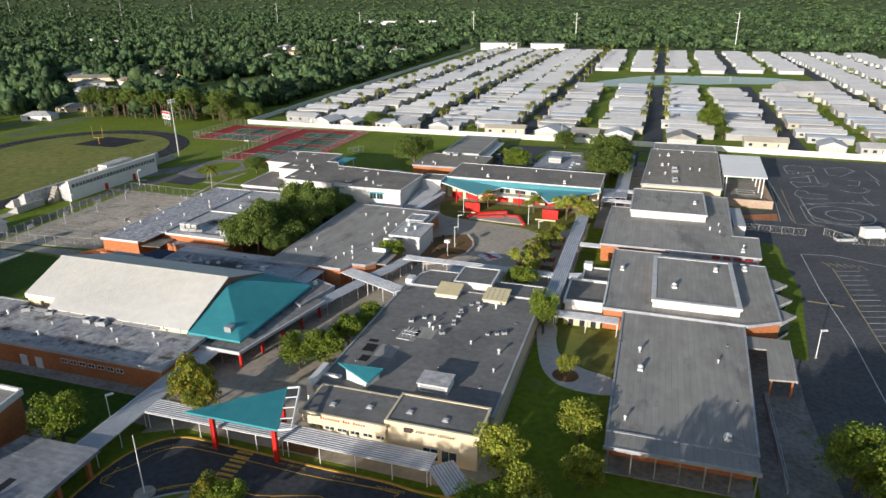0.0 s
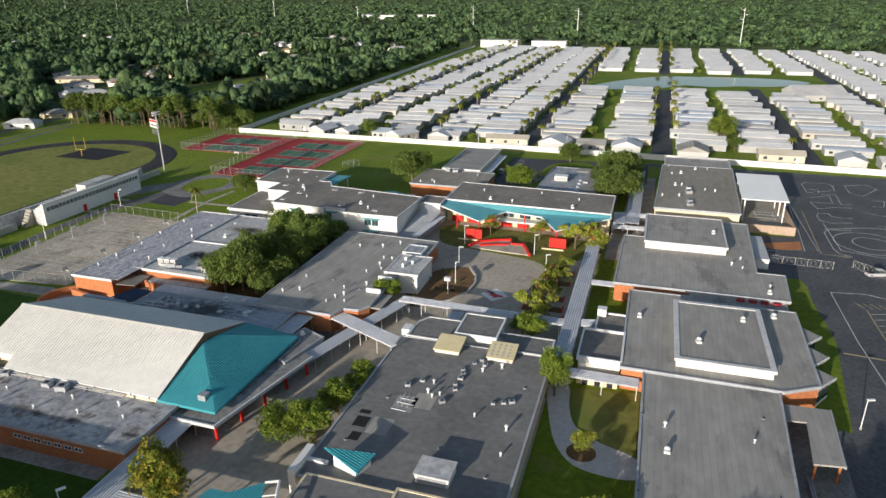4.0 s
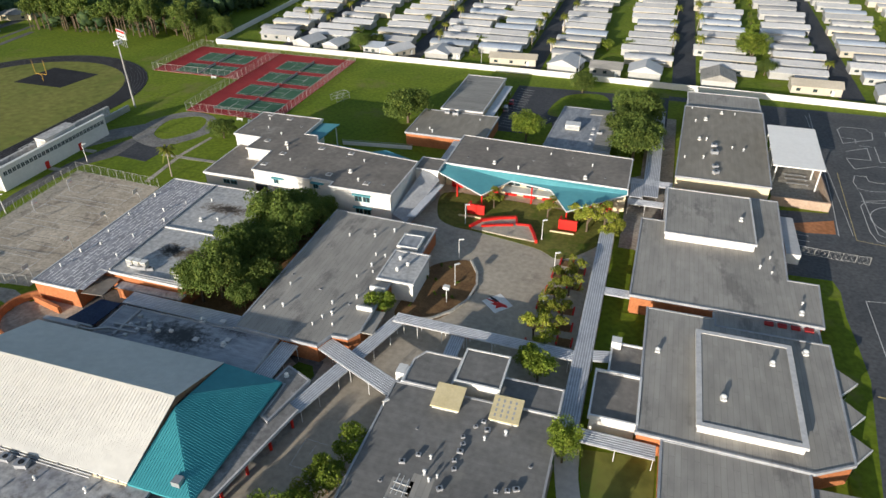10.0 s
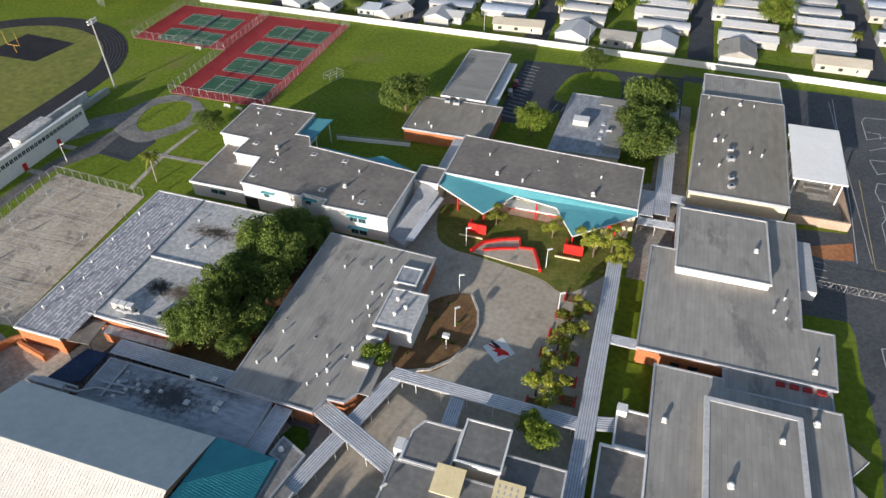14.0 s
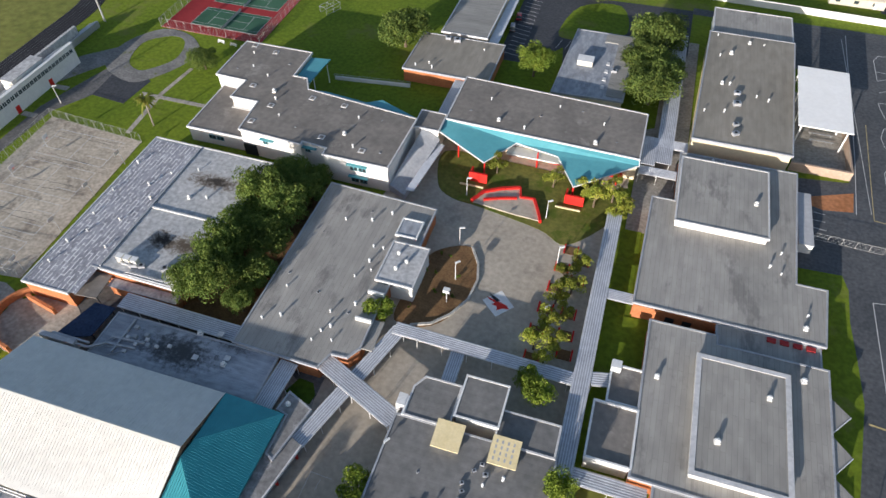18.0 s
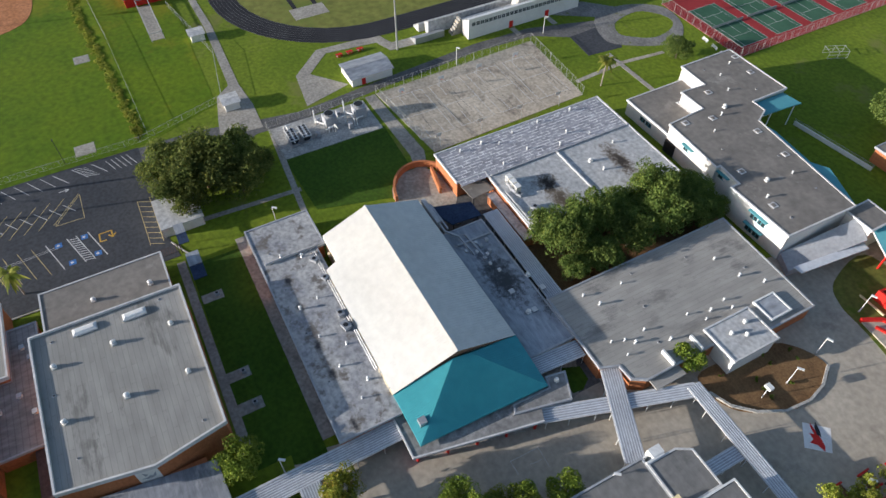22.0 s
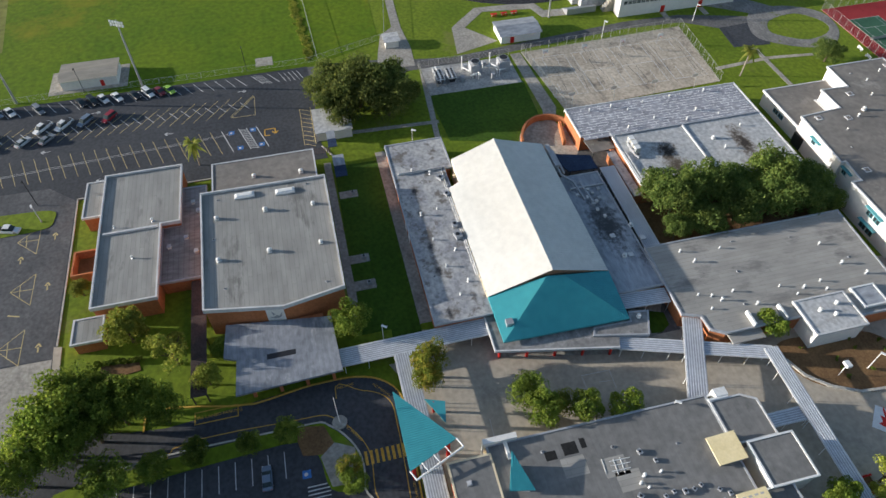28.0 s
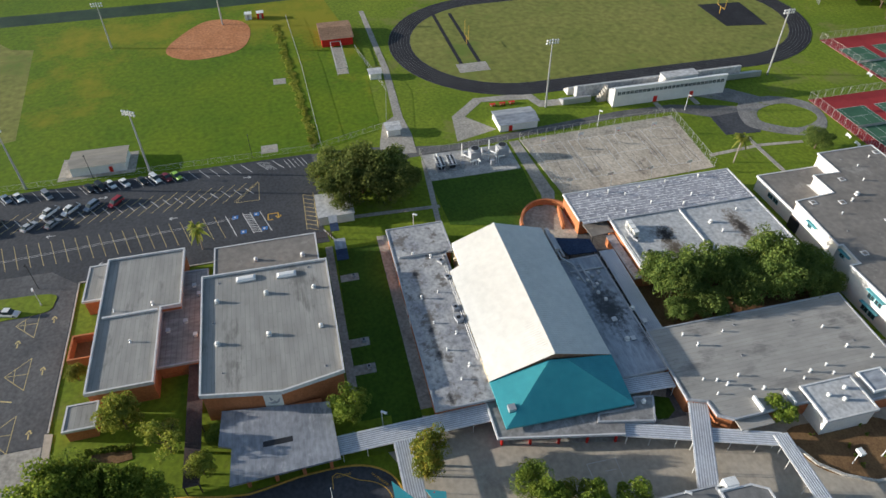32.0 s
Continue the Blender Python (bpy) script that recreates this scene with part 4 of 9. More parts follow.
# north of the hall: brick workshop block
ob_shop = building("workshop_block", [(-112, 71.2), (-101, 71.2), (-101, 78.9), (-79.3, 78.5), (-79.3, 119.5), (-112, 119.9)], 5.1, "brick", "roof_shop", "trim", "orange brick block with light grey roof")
part("roof_sheet", prism(bmesh.new(), rect(-111.6, 71.4, -99, 119.1), 5.1, 5.16), M["roof_patch"], ob_shop, "peeling silver roof strip")
part("roof_curb", boxed(-99.1, 79.2, 5.1, -98.7, 119.2, 5.45), M["trim_grey"], ob_shop)
part("roof_curb", boxed(-98.7, 97.6, 5.1, -79.6, 98.0, 5.4), M["trim"], ob_shop)

vb = building("vent_block", [(-62.6, 71.2), (-44.9, 70.8), (-43.6, 74.3), (-40.3, 74.5), (-38.8, 77), (-38.9, 93), (-36.3, 98), (-36.3, 116.8), (-62.6, 118)], 4.5, "brick", "roof_grey", "trim_grey", "flat grey classroom block dotted with roof vents")
building("", rect(-41.6, 93.4, -33.8, 104.2), 5.2, "white_wall", "roof_light", "trim", "", parent=vb)
building("", rect(-42, 106.8, -37.6, 111.6), 5.0, "white_wall", "roof_blue", "white_paint", "", parent=vb)
part("porch_roof", prism(bmesh.new(), rect(-39.2, 77.4, -36.4, 84.4), 3.5, 3.8), M["roof_grey"], vb)
for y in (83.0, 89.9):
    part("fin_wall", boxed(-42, y - 0.2, 4.5, -38.6, y + 0.2, 5.5), M["white_paint"], vb, "low white fin wall on the roof")
for y in (72.2, 73.6):
    part("corner_pier", boxed(-43.6, y, 0, -42.9, y + 0.5, 3.2), M["brick"], vb)
for x, y in ((-38.6, 97), (-37, 99.4), (-39.4, 101.2)):
    part("roof_fan", cyl(cyl(bmesh.new(), x, y, 5.2, 5.8, 0.35, n=8), x, y, 5.8, 6.1, 0.5, 0.2, 8), M["white_paint"], vb)

# white two-storey block
wb = building("white_block", [(-109, 163), (-109, 146), (-99.6, 145.6), (-100, 138), (-92, 138), (-91.2, 126.4), (-74, 125.4), (-74, 126.6), (-67, 126), (-67, 123.6), (-50.5, 123.6), (-50, 143), (-82, 146.6), (-84.4, 151), (-88.6, 151), (-88.6, 163)], 8.0, "white_wall", "roof_dark", "trim", "white two-storey block with dark flat roof")
wbl = building("white_wing", [(-107.5, 127), (-91.6, 127), (-92.4, 137.4), (-100.6, 137.4), (-100.2, 145.2), (-107.5, 145.6)], 4.6, "white_wall", "roof_dark", "trim", "lower white wing with dark flat roof")
for x, y in ((-83.5, 125.96), (-72, 126.44)):
    window_row(wb, (x - 1.6, y), (x + 1.6, y), 4.9, 6.5, 2, 0.9, out=(0, -1), frame_mat="teal_plain")
    part("window_hood", boxed(x - 1.9, y - 0.9, 6.6, x + 1.9, y, 6.8), M["teal_plain"], wb, "teal window hood")
for z0 in (1.0, 4.7):
    window_row(wb, (-60.4, 123.6), (-56, 123.6), z0, z0 + 1.9, 2, 0.9, out=(0, -1), frame_mat="teal_plain")
    part("window_hood", boxed(-60.8, 122.7, z0 + 2.0, -55.6, 123.6, z0 + 2.2), M["teal_plain"], wb, "teal window hood")
window_row(wbl, (-102, 127), (-97.4, 127), 1.9, 3.2, 2, 0.9, out=(0, -1), frame_mat="teal_plain")
part("dark_recess", boxed(-91.0, 125.9, 0.2, -87.4, 126.4, 3.6), M["dark"], wb, "dark open doorway")
part("awning", prism(bmesh.new(), ccw([(-82.4, 147.1), (-77.4, 147.9), (-65, 146.5), (-61.4, 148.7), (-49.9, 143.9), (-49.9, 143.37), (-82.2, 146.99)]), 7.3, 7.5), M["teal_plain"], wb, "teal awning with a pointed middle")
part("canopy", prism(bmesh.new(), [(-88.2, 151.6), (-83.5, 150.8), (-83.0, 158.8), (-82.6, 162.8), (-88.2, 162)], 6.9, 7.2), M["teal_plain"], wb, "teal stair canopy")
for y in (153, 161.6):
    part("post", cyl(bmesh.new(), -83.4, y, 0, 7.0, 0.15, n=8), M["white_paint"], wb)
ramp = holder("stair_wing", "white sloping stair wing beside the white block", "stairs")
link_mesh("wall", [(-50.4, 124, 0), (-46, 122, 0), (-43, 141, 0), (-47.5, 142, 0), (-50.4, 124, 2.2), (-46, 122, 1.6), (-43, 141, 4.6), (-47.5, 142, 7.2)],
          [(3, 2, 1, 0), (4, 5, 6, 7), (0, 1, 5, 4), (1, 2, 6, 5), (2, 3, 7, 6), (3, 0, 4, 7)], M["trim_grey"], ramp)
part("roof", prism(bmesh.new(), [(-45.6, 122.2), (-43.6, 122.4), (-41.6, 140.6), (-43.6, 141)], 3.2, 3.45), M["walk_rib"], ramp)

# teal-fronted classroom building
tb = building("teal_building", [(-43, 147), (6, 145.5), (6, 163.5), (-43, 166)], 7.0, "cream_wall", "roof_dark", "trim", "long classroom building with dark roof and teal canopy front")
CE = [(-44, 147.2, 6.9), (6.2, 145.4, 6.9), (6.4, 144, 6.2), (-7.5, 133.6, 4.7), (-13, 142.6, 5.3), (-24, 144.6, 5.3), (-30, 135.8, 4.7), (-44, 142.6, 6.2)]
link_mesh("canopy", CE + [(x, y, z - 0.35) for x, y, z in CE], [(0, 7, 6, 5, 4, 3, 2, 1)] + [(i, (i + 1) % 8, 8 + (i + 1) % 8, 8 + i) for i in range(8)] + [tuple(range(8, 16))], M["teal_plain"], tb, "teal zigzag canopy")
for i in range(1, 7):
    a, b = CE[i], CE[(i + 1)]
    part("edge_bar", tube(bmesh.new(), (a[0], a[1], a[2] - 0.1), (b[0], b[1], b[2] - 0.1), 0.16, n=5), M["white_paint"], tb)
for x, y, z in ((-30, 136.6, 4.4), (-18, 143, 5.0), (-7.5, 134.4, 4.4), (-38, 141, 5.2), (2, 142.5, 5.4)):
    part("post", cyl(bmesh.new(), x, y, 0, z, 0.22, n=8), M["red_paint"], tb, "red post")
for k in range(9):
    x = -41 + k * 5.1
    part("red_panel", boxed(x, 146.2 - 0.03 * (x + 43) - 0.12, 0.3, x + 3.2, 146.2 - 0.03 * (x + 43), 2.2), M["red_paint"], tb, "red door panel")
window_row(tb, (-41, 146.9), (4, 145.5), 3.0, 4.6, 9, 0.7, out=(0, -1))
part("balcony", boxed(-26, 142.8, 2.6, -10, 146, 3.0), M["white_wall"], tb)
building("link_block", rect(-50, 141.5, -43.6, 148.2), 7.0, "white_wall", "roof_dark", "trim", "white link block between two wings")
for x0, y0 in ((-33, 133.2), (-9, 132.2)):
    sg = holder("red_sign_wall", "red painted sign wall beside a canopy post", "sign wall")
    part("panel", boxed(x0, y0, 0.2, x0 + 4.6, y0 + 0.5, 3.0), M["red_paint"], sg)
    part("base", boxed(x0 - 1.8, y0 - 1.9, 0.2, x0 + 4.2, y0 - 1.6, 0.6), M["cream_box"], sg, "low cream kerb")
    part("wing", boxed(x0, y0 + 0.5, 0.2, x0 + 0.5, y0 + 3, 2.4), M["red_paint"], sg)

# north buildings
b2 = building("north_block", rect(-63, 169, -38, 188.5), 4.5, "brick", "roof_tan", "trim_grey", "brick block with tan-grey flat roof")
building("north_wing", rect(-58, 190.5, -44, 225), 4.8, "cream_wall", "roof_grey_y", "trim", "long low wing with grey roof")
cn = holder("north_canopy", "grey metal canopy along the wing", "canopy")
part("roof", boxed(-43.6, 191, 2.9, -40.6, 222, 3.15), M["walk_rib"], cn)
for y in (193, 200, 207, 214, 221):
    part("post", cyl(bmesh.new(), -41, y, 0, 2.9, 0.08, n=6), M["steel"], cn)
building("blue_block", [(-20, 170), (-1, 171), (-1, 204), (-18.5, 204)], 4.5, "cream_wall", "roof_blue", "trim_grey", "low block with pale blue-grey roof")
building("east_block", [(18, 159), (41.5, 159), (43.5, 212), (20, 212)], 6.0, "cream_wall", "roof_tan", "trim_grey", "long block with weathered tan roof")
building("east_annex", rect(21, 213, 43.5, 228.8), 5.0, "white_wall", "roof_grey", "trim", "small annex with pale roof edge")
bu = holder("roof_unit", "large cream rooftop air unit", "air unit", at=(-13.5, 186, 4.5))
part("body", boxed(-2.2, -1.6, 0.2, 2.2, 1.6, 1.7), M["cream_pale"], bu)
part("lid", boxed(-2.3, -1.7, 1.7, 2.3, 1.7, 1.82), M["white_paint"], bu)
part("grille", boxed(-1.8, -1.66, 0.5, 1.8, -1.6, 1.4), M["trim_grey"], bu)
blk = scene.objects["blue_block"]
part("roof_step", prism(bmesh.new(), [(-5.6, 172), (-1.2, 172), (-1.2, 203.6), (-9.6, 203.6), (-9.6, 199), (-5.6, 199)], 4.5, 4.8), M["roof_grey_y"], blk, "raised grey strip of roof")
for y in (175, 179, 183, 187):
    part("roof_curb", boxed(-7.6, y, 4.5, -6.6, y + 1.6, 4.7), M["trim"], blk)
pc = holder("pavilion", "open white flat-roofed play pavilion on posts", "pavilion")
link_mesh("roof", [(42.8, 170, 7.2), (55.8, 170, 7.2), (56, 195.4, 8.6), (43, 195.4, 8.6), (42.8, 170, 7.5), (55.8, 170, 7.5), (56, 195.4, 8.9), (43, 195.4, 8.9)], [(3, 2, 1, 0), (4, 5, 6, 7), (0, 1, 5, 4), (1, 2, 6, 5), (2, 3, 7, 6), (3, 0, 4, 7)], M["bright_white"], pc, "white metal roof")
for x in (44, 55):
    for y in (171.5, 179, 187, 195):
        part("post", cyl(bmesh.new(), x, y, 0, 7.25 + 0.055 * (y - 171), 0.22, n=8), M["white_paint"], pc)
pw = holder("pavilion_wall", "low tan wall round the pavilion yard", "wall")
part("wall", prism(bmesh.new(), rect(42.6, 160.8, 57, 161.4), 0, 2.6), M["tan_wall"], pw)
part("wall", prism(bmesh.new(), rect(56.6, 161.4, 57, 196), 0, 2.6), M["tan_wall"], pw)
part("base", prism(bmesh.new(), rect(43.6, 161.4, 56.6, 196), 0, 0.24), M["concrete"], pw)

# east classrooms
mb = building("middle_block", [(10.3, 104), (46.5, 104), (47.5, 118.2), (41.5, 118.2), (42.8, 154), (16, 154), (16, 136), (10.8, 136)], 4.5, "brick", "roof_grey", "trim_grey", "broad classroom block with grey ribbed roof")
building("", rect(16.2, 128, 35.6, 150), 6.5, "white_wall", "roof_grey", "trim", "", z0=4.4, parent=mb)
rb = building("square_block", [(14, 67), (40, 66.6), (46, 70), (46.5, 98), (26.5, 98), (26.5, 100), (14, 100)], 4.7, "brick", "roof_grey", "trim_grey", "broad classroom block round a raised square roof")
building("", rect(23.1, 69.7, 38.9, 93.5), 6.4, "white_wall", "roof_grey", "trim", "", z0=4.6, edge=0.9, parent=rb)
for (bx0, by0), (ax, ay), (cx_, cy_) in (((46.4, 93.2), (50.1, 89.5), (46.6, 85.2)), ((46.5, 85.1), (49.8, 81.5), (46.4, 77.2)), ((46.4, 77.1), (49.5, 74.2), (46.0, 69.8))):
    bay = holder("bay_window", "triangular grey-roofed window bay", "bay window")
    part("roof", prism(bmesh.new(), ccw([(bx0, by0), (ax, ay), (cx_, cy_)]), 3.9, 4.25), M["roof_grey"], bay)
    part("wall", prism(bmesh.new(), ccw([(bx0, by0 - 0.5), (ax - 0.9, ay), (cx_, cy_ + 0.6)]), 0, 3.9), M["white_wall"], bay)
    part("pane", prism(bmesh.new(), ccw([(cx_ + 0.3, cy_ + 0.7), (ax - 1.0, ay - 0.35), (ax - 1.06, ay - 0.2), (cx_ + 0.24, cy_ + 0.9)]), 1.0, 3.2), M["glass"], bay)
    part("roof_edge", prism(bmesh.new(), ccw([(cx_, cy_), (ax, ay), (ax - 0.12, ay + 0.1), (cx_, cy_ + 0.25)]), 3.85, 4.35), M["white_paint"], bay)
lk = building("link_corridor", rect(26.8, 98.5, 45.6, 103.5), 3.9, "brick", "roof_grey", "trim_grey", "low shaded link roof between two classroom blocks")
part("brick_band", boxed(45.9, 99.4, 0, 46.1, 102.6, 3.2), M["brick"], lk)
for x in (36, 38.4, 40.8, 43.2):
    part("roof_curb", boxed(x, 102.2, 3.9, x + 1.6, 103.2, 4.3), M["red_court"], lk, "dark red roof curb")
part("side_wall", boxed(10.6, 103.55, 0, 26.8, 103.8, 4.0), M["brick"], lk)
for x in (17, 20.4):
    part("doorway", boxed(x, 103.45, 0, x + 1.8, 103.56, 2.4), M["dark"], lk)
lr = building("long_block", [(18, 27.4), (37.4, 27.4), (39.3, 66.2), (18, 66.4)], 4.4, "brick", "roof_grey", "trim_grey", "long block with ribbed grey roof in tree shade")
part("porch_roof", prism(bmesh.new(), rect(17.7, 23.6, 37.5, 27.0), 4.1, 4.42), M["roof_grey"], lr)
part("porch_edge", prism(bmesh.new(), rect(17.6, 23.4, 37.6, 23.6), 3.9, 4.5), M["trim_grey"], lr)
window_row(lr, (19, 27.4), (36.5, 27.4), 1.0, 2.8, 8, 0.8, out=(0, -1))
for k in range(7):
    part("porch_post", boxed(18.2 + k * 3.15, 23.8, 0, 18.4 + k * 3.15, 24.0, 4.1), M["steel"], lr)
part("porch_floor", prism(bmesh.new(), rect(17.8, 23.4, 37.4, 27.4), 0, 0.25), M["concrete"], lr)
rp2 = holder("covered_ramp", "low grey roof over a side ramp", "canopy")
part("roof", prism(bmesh.new(), ccw([(39.6, 64.6), (46.8, 64.9), (45.9, 50.5), (41.8, 49.9), (42.7, 60.4), (39.5, 60.0)]), 3.2, 3.5), M["roof_grey"], rp2)
part("roof_edge", prism(bmesh.new(), ccw([(46.8, 64.9), (47.0, 64.9), (46.1, 50.3), (45.9, 50.5)]), 3.1, 3.6), M["trim_grey"], rp2)
for x, y in ((42.3, 50.6), (45.5, 50.9), (45.9, 57.5), (46.3, 63.8)):
    part("post", boxed(x - 0.16, y - 0.16, 0, x + 0.16, y + 0.16, 3.2), M["brick"], rp2)
part("ramp_wall", boxed(41.4, 26, 0, 41.6, 50, 1.0), M["trim_grey"], rp2)
for k in range(9):
    part("rail_post", cyl(bmesh.new(), 41.5, 27 + 2.7 * k, 1.0, 2.0, 0.04, n=5), M["steel"], rp2)
part("rail", tube(bmesh.new(), (41.5, 27, 2.0), (41.5, 48.6, 2.0), 0.05, n=5), M["steel"], rp2)
building("small_box", rect(6.3, 68.4, 13.7, 79.2), 4.4, "white_wall", "roof_dark", "white_paint", "small white box with sunken dark roof", lip=0.5)
sb2 = building("small_box", rect(8.4, 80.4, 13.8, 88), 4.0, "white_wall", "roof_dark", "white_paint", "small white box with sunken dark roof", lip=0.3)

part("white_cube", boxed(8.0, 86.6, 4.0, 9.8, 88.4, 5.6), M["white_paint"], sb2, "white boxed vent head")
ww = holder("garden_wall", "cream wall under a covered walkway", "wall")
part("wall", boxed(6.4, 66.5, 0, 13.6, 66.7, 2.8), M["cream_wall"], ww)
for x in (7.4, 9.6, 11.8):
    part("doorway", boxed(x, 66.42, 0.05, x + 1.0, 66.5, 2.1), M["dark"], ww)

# office building at the front
ad = building("office_building", [(-27, 25.2), (1.6, 25.2), (1.6, 65.8), (-27, 65.8)], 4.8, "cream_wall", "roof_office", "trim_grey", "office building with dark flat roof and cream front")
fr1 = building("front_wing", rect(-25.4, 18.0, -12.2, 25), 5.3, "cream_wall", "roof_office", "cream_wall", "cream front wing with red lettering", z0=3.2, lip=0.05)
part("wall", prism(bmesh.new(), rect(-24.6, 20.5, -12.2, 25), 0, 3.2), M["cream_wall"], fr1)
for x in (-24.5, -18.5, -12.6):
    part("post", boxed(x, 18.2, 0, x + 0.3, 18.5, 3.2), M["cream_wall"], fr1)
window_row(fr1, (-23.5, 20.5), (-13, 20.5), 0.6, 2.6, 5, 0.8, out=(0, -1))
fr2 = building("front_wing", rect(-12, 18.4, 1.2, 25), 6.0, "cream_wall", "roof_office", "cream_wall", "cream front block with bird emblem and lettering")
window_row(fr2, (-7, 18.4), (-1.5, 18.4), 0.5, 2.6, 2, 0.85, out=(0, -1))
building("classroom_pod", [(-25.6, 66.4), (-17.6, 66.4), (-17.6, 74.4), (-24.2, 74.4), (-25.6, 72)], 5.0, "white_wall", "roof_office", "trim", "white-edged low block with dark roof")
building("classroom_pod", rect(-16.8, 68.4, -9.2, 76.4), 5.9, "white_wall", "roof_office", "white_paint", "white-edged block with dark roof")
building("classroom_pod", rect(-9, 66.2, 1.2, 72), 5.0, "white_wall", "roof_office", "trim", "white-edged low block with dark roof")
for x, y in ((-19.4, 61.8), (-9.4, 61.8)):
    sk = holder("roof_light", "cream boxed roof light with sloping lid", "roof light")
    link_mesh("lid", [(x, y, 5.6), (x + 5, y, 5.6), (x + 5, y + 5, 6.2), (x, y + 5, 6.2), (x, y, 5.35), (x + 5, y, 5.35), (x + 5, y + 5, 5.95), (x, y + 5, 5.95)], [(0, 1, 2, 3), (7, 6, 5, 4), (0, 4, 5, 1), (1, 5, 6, 2), (2, 6, 7, 3), (3, 7, 4, 0)], M["cream_box"], sk)
    part("body", boxed(x + 0.25, y + 0.25, 4.7, x + 4.75, y + 4.75, 5.36), M["white_wall"], sk)
    for k in range(16 if x > -12 else 0):
        px, py = x + 0.7 + (k % 4) * 1.0, y + 0.7 + (k // 4) * 1.0
        link_mesh("vent_slot", [(px, py, 5.6 + 0.12 * (py - y) + 0.012), (px + 0.32, py, 5.6 + 0.12 * (py - y) + 0.012), (px + 0.32, py + 0.6, 5.6 + 0.12 * (py + 0.6 - y) + 0.012), (px, py + 0.6, 5.6 + 0.12 * (py + 0.6 - y) + 0.012)], [(0, 1, 2, 3)], M["trim_grey"], sk)
tr = holder("roof_lantern", "teal sloping roof lantern with white sides", "roof lantern")
link_mesh("roof", [(-24.5, 28.5, 7.4), (-17.5, 30.5, 6.4), (-18.5, 26.4, 6.0), (-24.5, 28.5, 7.2), (-17.5, 30.5, 6.2), (-18.5, 26.4, 5.8)], [(0, 2, 1), (3, 4, 5), (0, 1, 4, 3), (1, 2, 5, 4), (2, 0, 3, 5)], M["teal"], tr, "teal ribbed metal roof")
part("roof_rib", ribs_on(bmesh.new(), [(-24.5, 28.5, 7.4), (-17.5, 30.5, 6.4), (-18.5, 26.4, 6.0)], (-1, -4.1, -0.4), 0.4), M["teal"], tr)
link_mesh("body", [(-23, 28.2, 4.7), (-18, 29.8, 4.7), (-19, 26.8, 4.7), (-23, 28.2, 7.0), (-18, 29.8, 6.2), (-19, 26.8, 5.85)], [(0, 2, 5, 3), (0, 1, 4, 3), (1, 2, 5, 4), (3, 5, 4), (0, 1, 2)], M["white_wall"], tr)
wsw = holder("white_screen_wall", "white boxed screen wall where the walkway meets the office", "wall")
part("box", boxed(-27.8, 67.6, 0, -26.2, 70.0, 5.4), M["white_paint"], wsw)
part("wall", boxed(-27.4, 63.4, 0, -27.1, 67.6, 4.2), M["white_paint"], wsw)
part("wall", boxed(-26.2, 66.0, 4.6, -25.8, 69.8, 5.3), M["white_paint"], wsw)
hv = holder("roof_unit", "large white rooftop air unit", "air unit")
part("body", boxed(-11, 28.4, 4.8, -6.2, 32, 6.2), M["white_wall"], hv)
part("lid", boxed(-11.2, 28.2, 6.2, -6.0, 32.2, 6.35), M["roof_light"], hv)
part("grille", boxed(-10.6, 28.3, 5.0, -6.6, 28.4, 5.9), M["steel"], hv)
pl = holder("entry_pylon", "white entry pylon wall", "wall")
part("wall", boxed(-28.2, 24.5, 0, -27.2, 30.5, 5.8), M["white_wall"], pl)
part("wall", boxed(-27.2, 28, 0, -24, 28.6, 5.2), M["white_wall"], pl)

# teal triangular entry canopy with a white frame
tc = holder("entry_canopy", "teal triangular entry canopy on red posts", "canopy")
A, B, C = (-40.6, 11.3, 6.3), (-28.9, 20.2, 7.0), (-25.4, 11.4, 6.3)
link_mesh("roof", [A, B, C, (A[0], A[1], A[2] - 0.3), (B[0], B[1], B[2] - 0.3), (C[0], C[1], C[2] - 0.3)], [(0, 2, 1), (3, 4, 5), (0, 1, 4, 3), (1, 2, 5, 4), (2, 0, 3, 5)], M["teal"], tc, "teal ribbed metal roof")
part("roof_rib", ribs_on(bmesh.new(), [A, B, C], (C[0] - A[0], C[1] - A[1], 0), 0.42), M["teal"], tc)
D, E = (-27.2, 21.0, 7.0), (-23.7, 12.2, 6.3)
for a, b in ((B, D), (D, E), (E, C)):
    part("frame_bar", tube(bmesh.new(), a, b, 0.18, n=6), M["white_paint"], tc)
for f in (0.25, 0.5, 0.75):
    a = [B[i] + (C[i] - B[i]) * f for i in range(3)]
    b = [D[i] + (E[i] - D[i]) * f for i in range(3)]
    part("frame_bar", tube(bmesh.new(), a, b, 0.10, n=6), M["white_paint"], tc)
link_mesh("side_roof", [(-39.2, 16.8, 3.6), (-37.9, 20.4, 3.6), (-33.2, 19.4, 4.6), (-39.2, 16.8, 3.4), (-37.9, 20.4, 3.4), (-33.2, 19.4, 4.4)], [(0, 2, 1), (3, 4, 5), (0, 1, 4, 3), (1, 2, 5, 4), (2, 0, 3, 5)], M["teal"], tc, "small teal side roof")
part("post", boxed(-38.3, 18.0, 0, -37.9, 18.4, 3.7), M["red_paint"], tc)
for x, y, z in ((-36.8, 12.2, 6.1), (-26.6, 12.2, 6.1), (-29.2, 18.8, 6.6)):
    part("post", boxed(x - 0.3, y - 0.3, 0, x + 0.3, y + 0.3, z), M["red_paint"], tc, "red post")

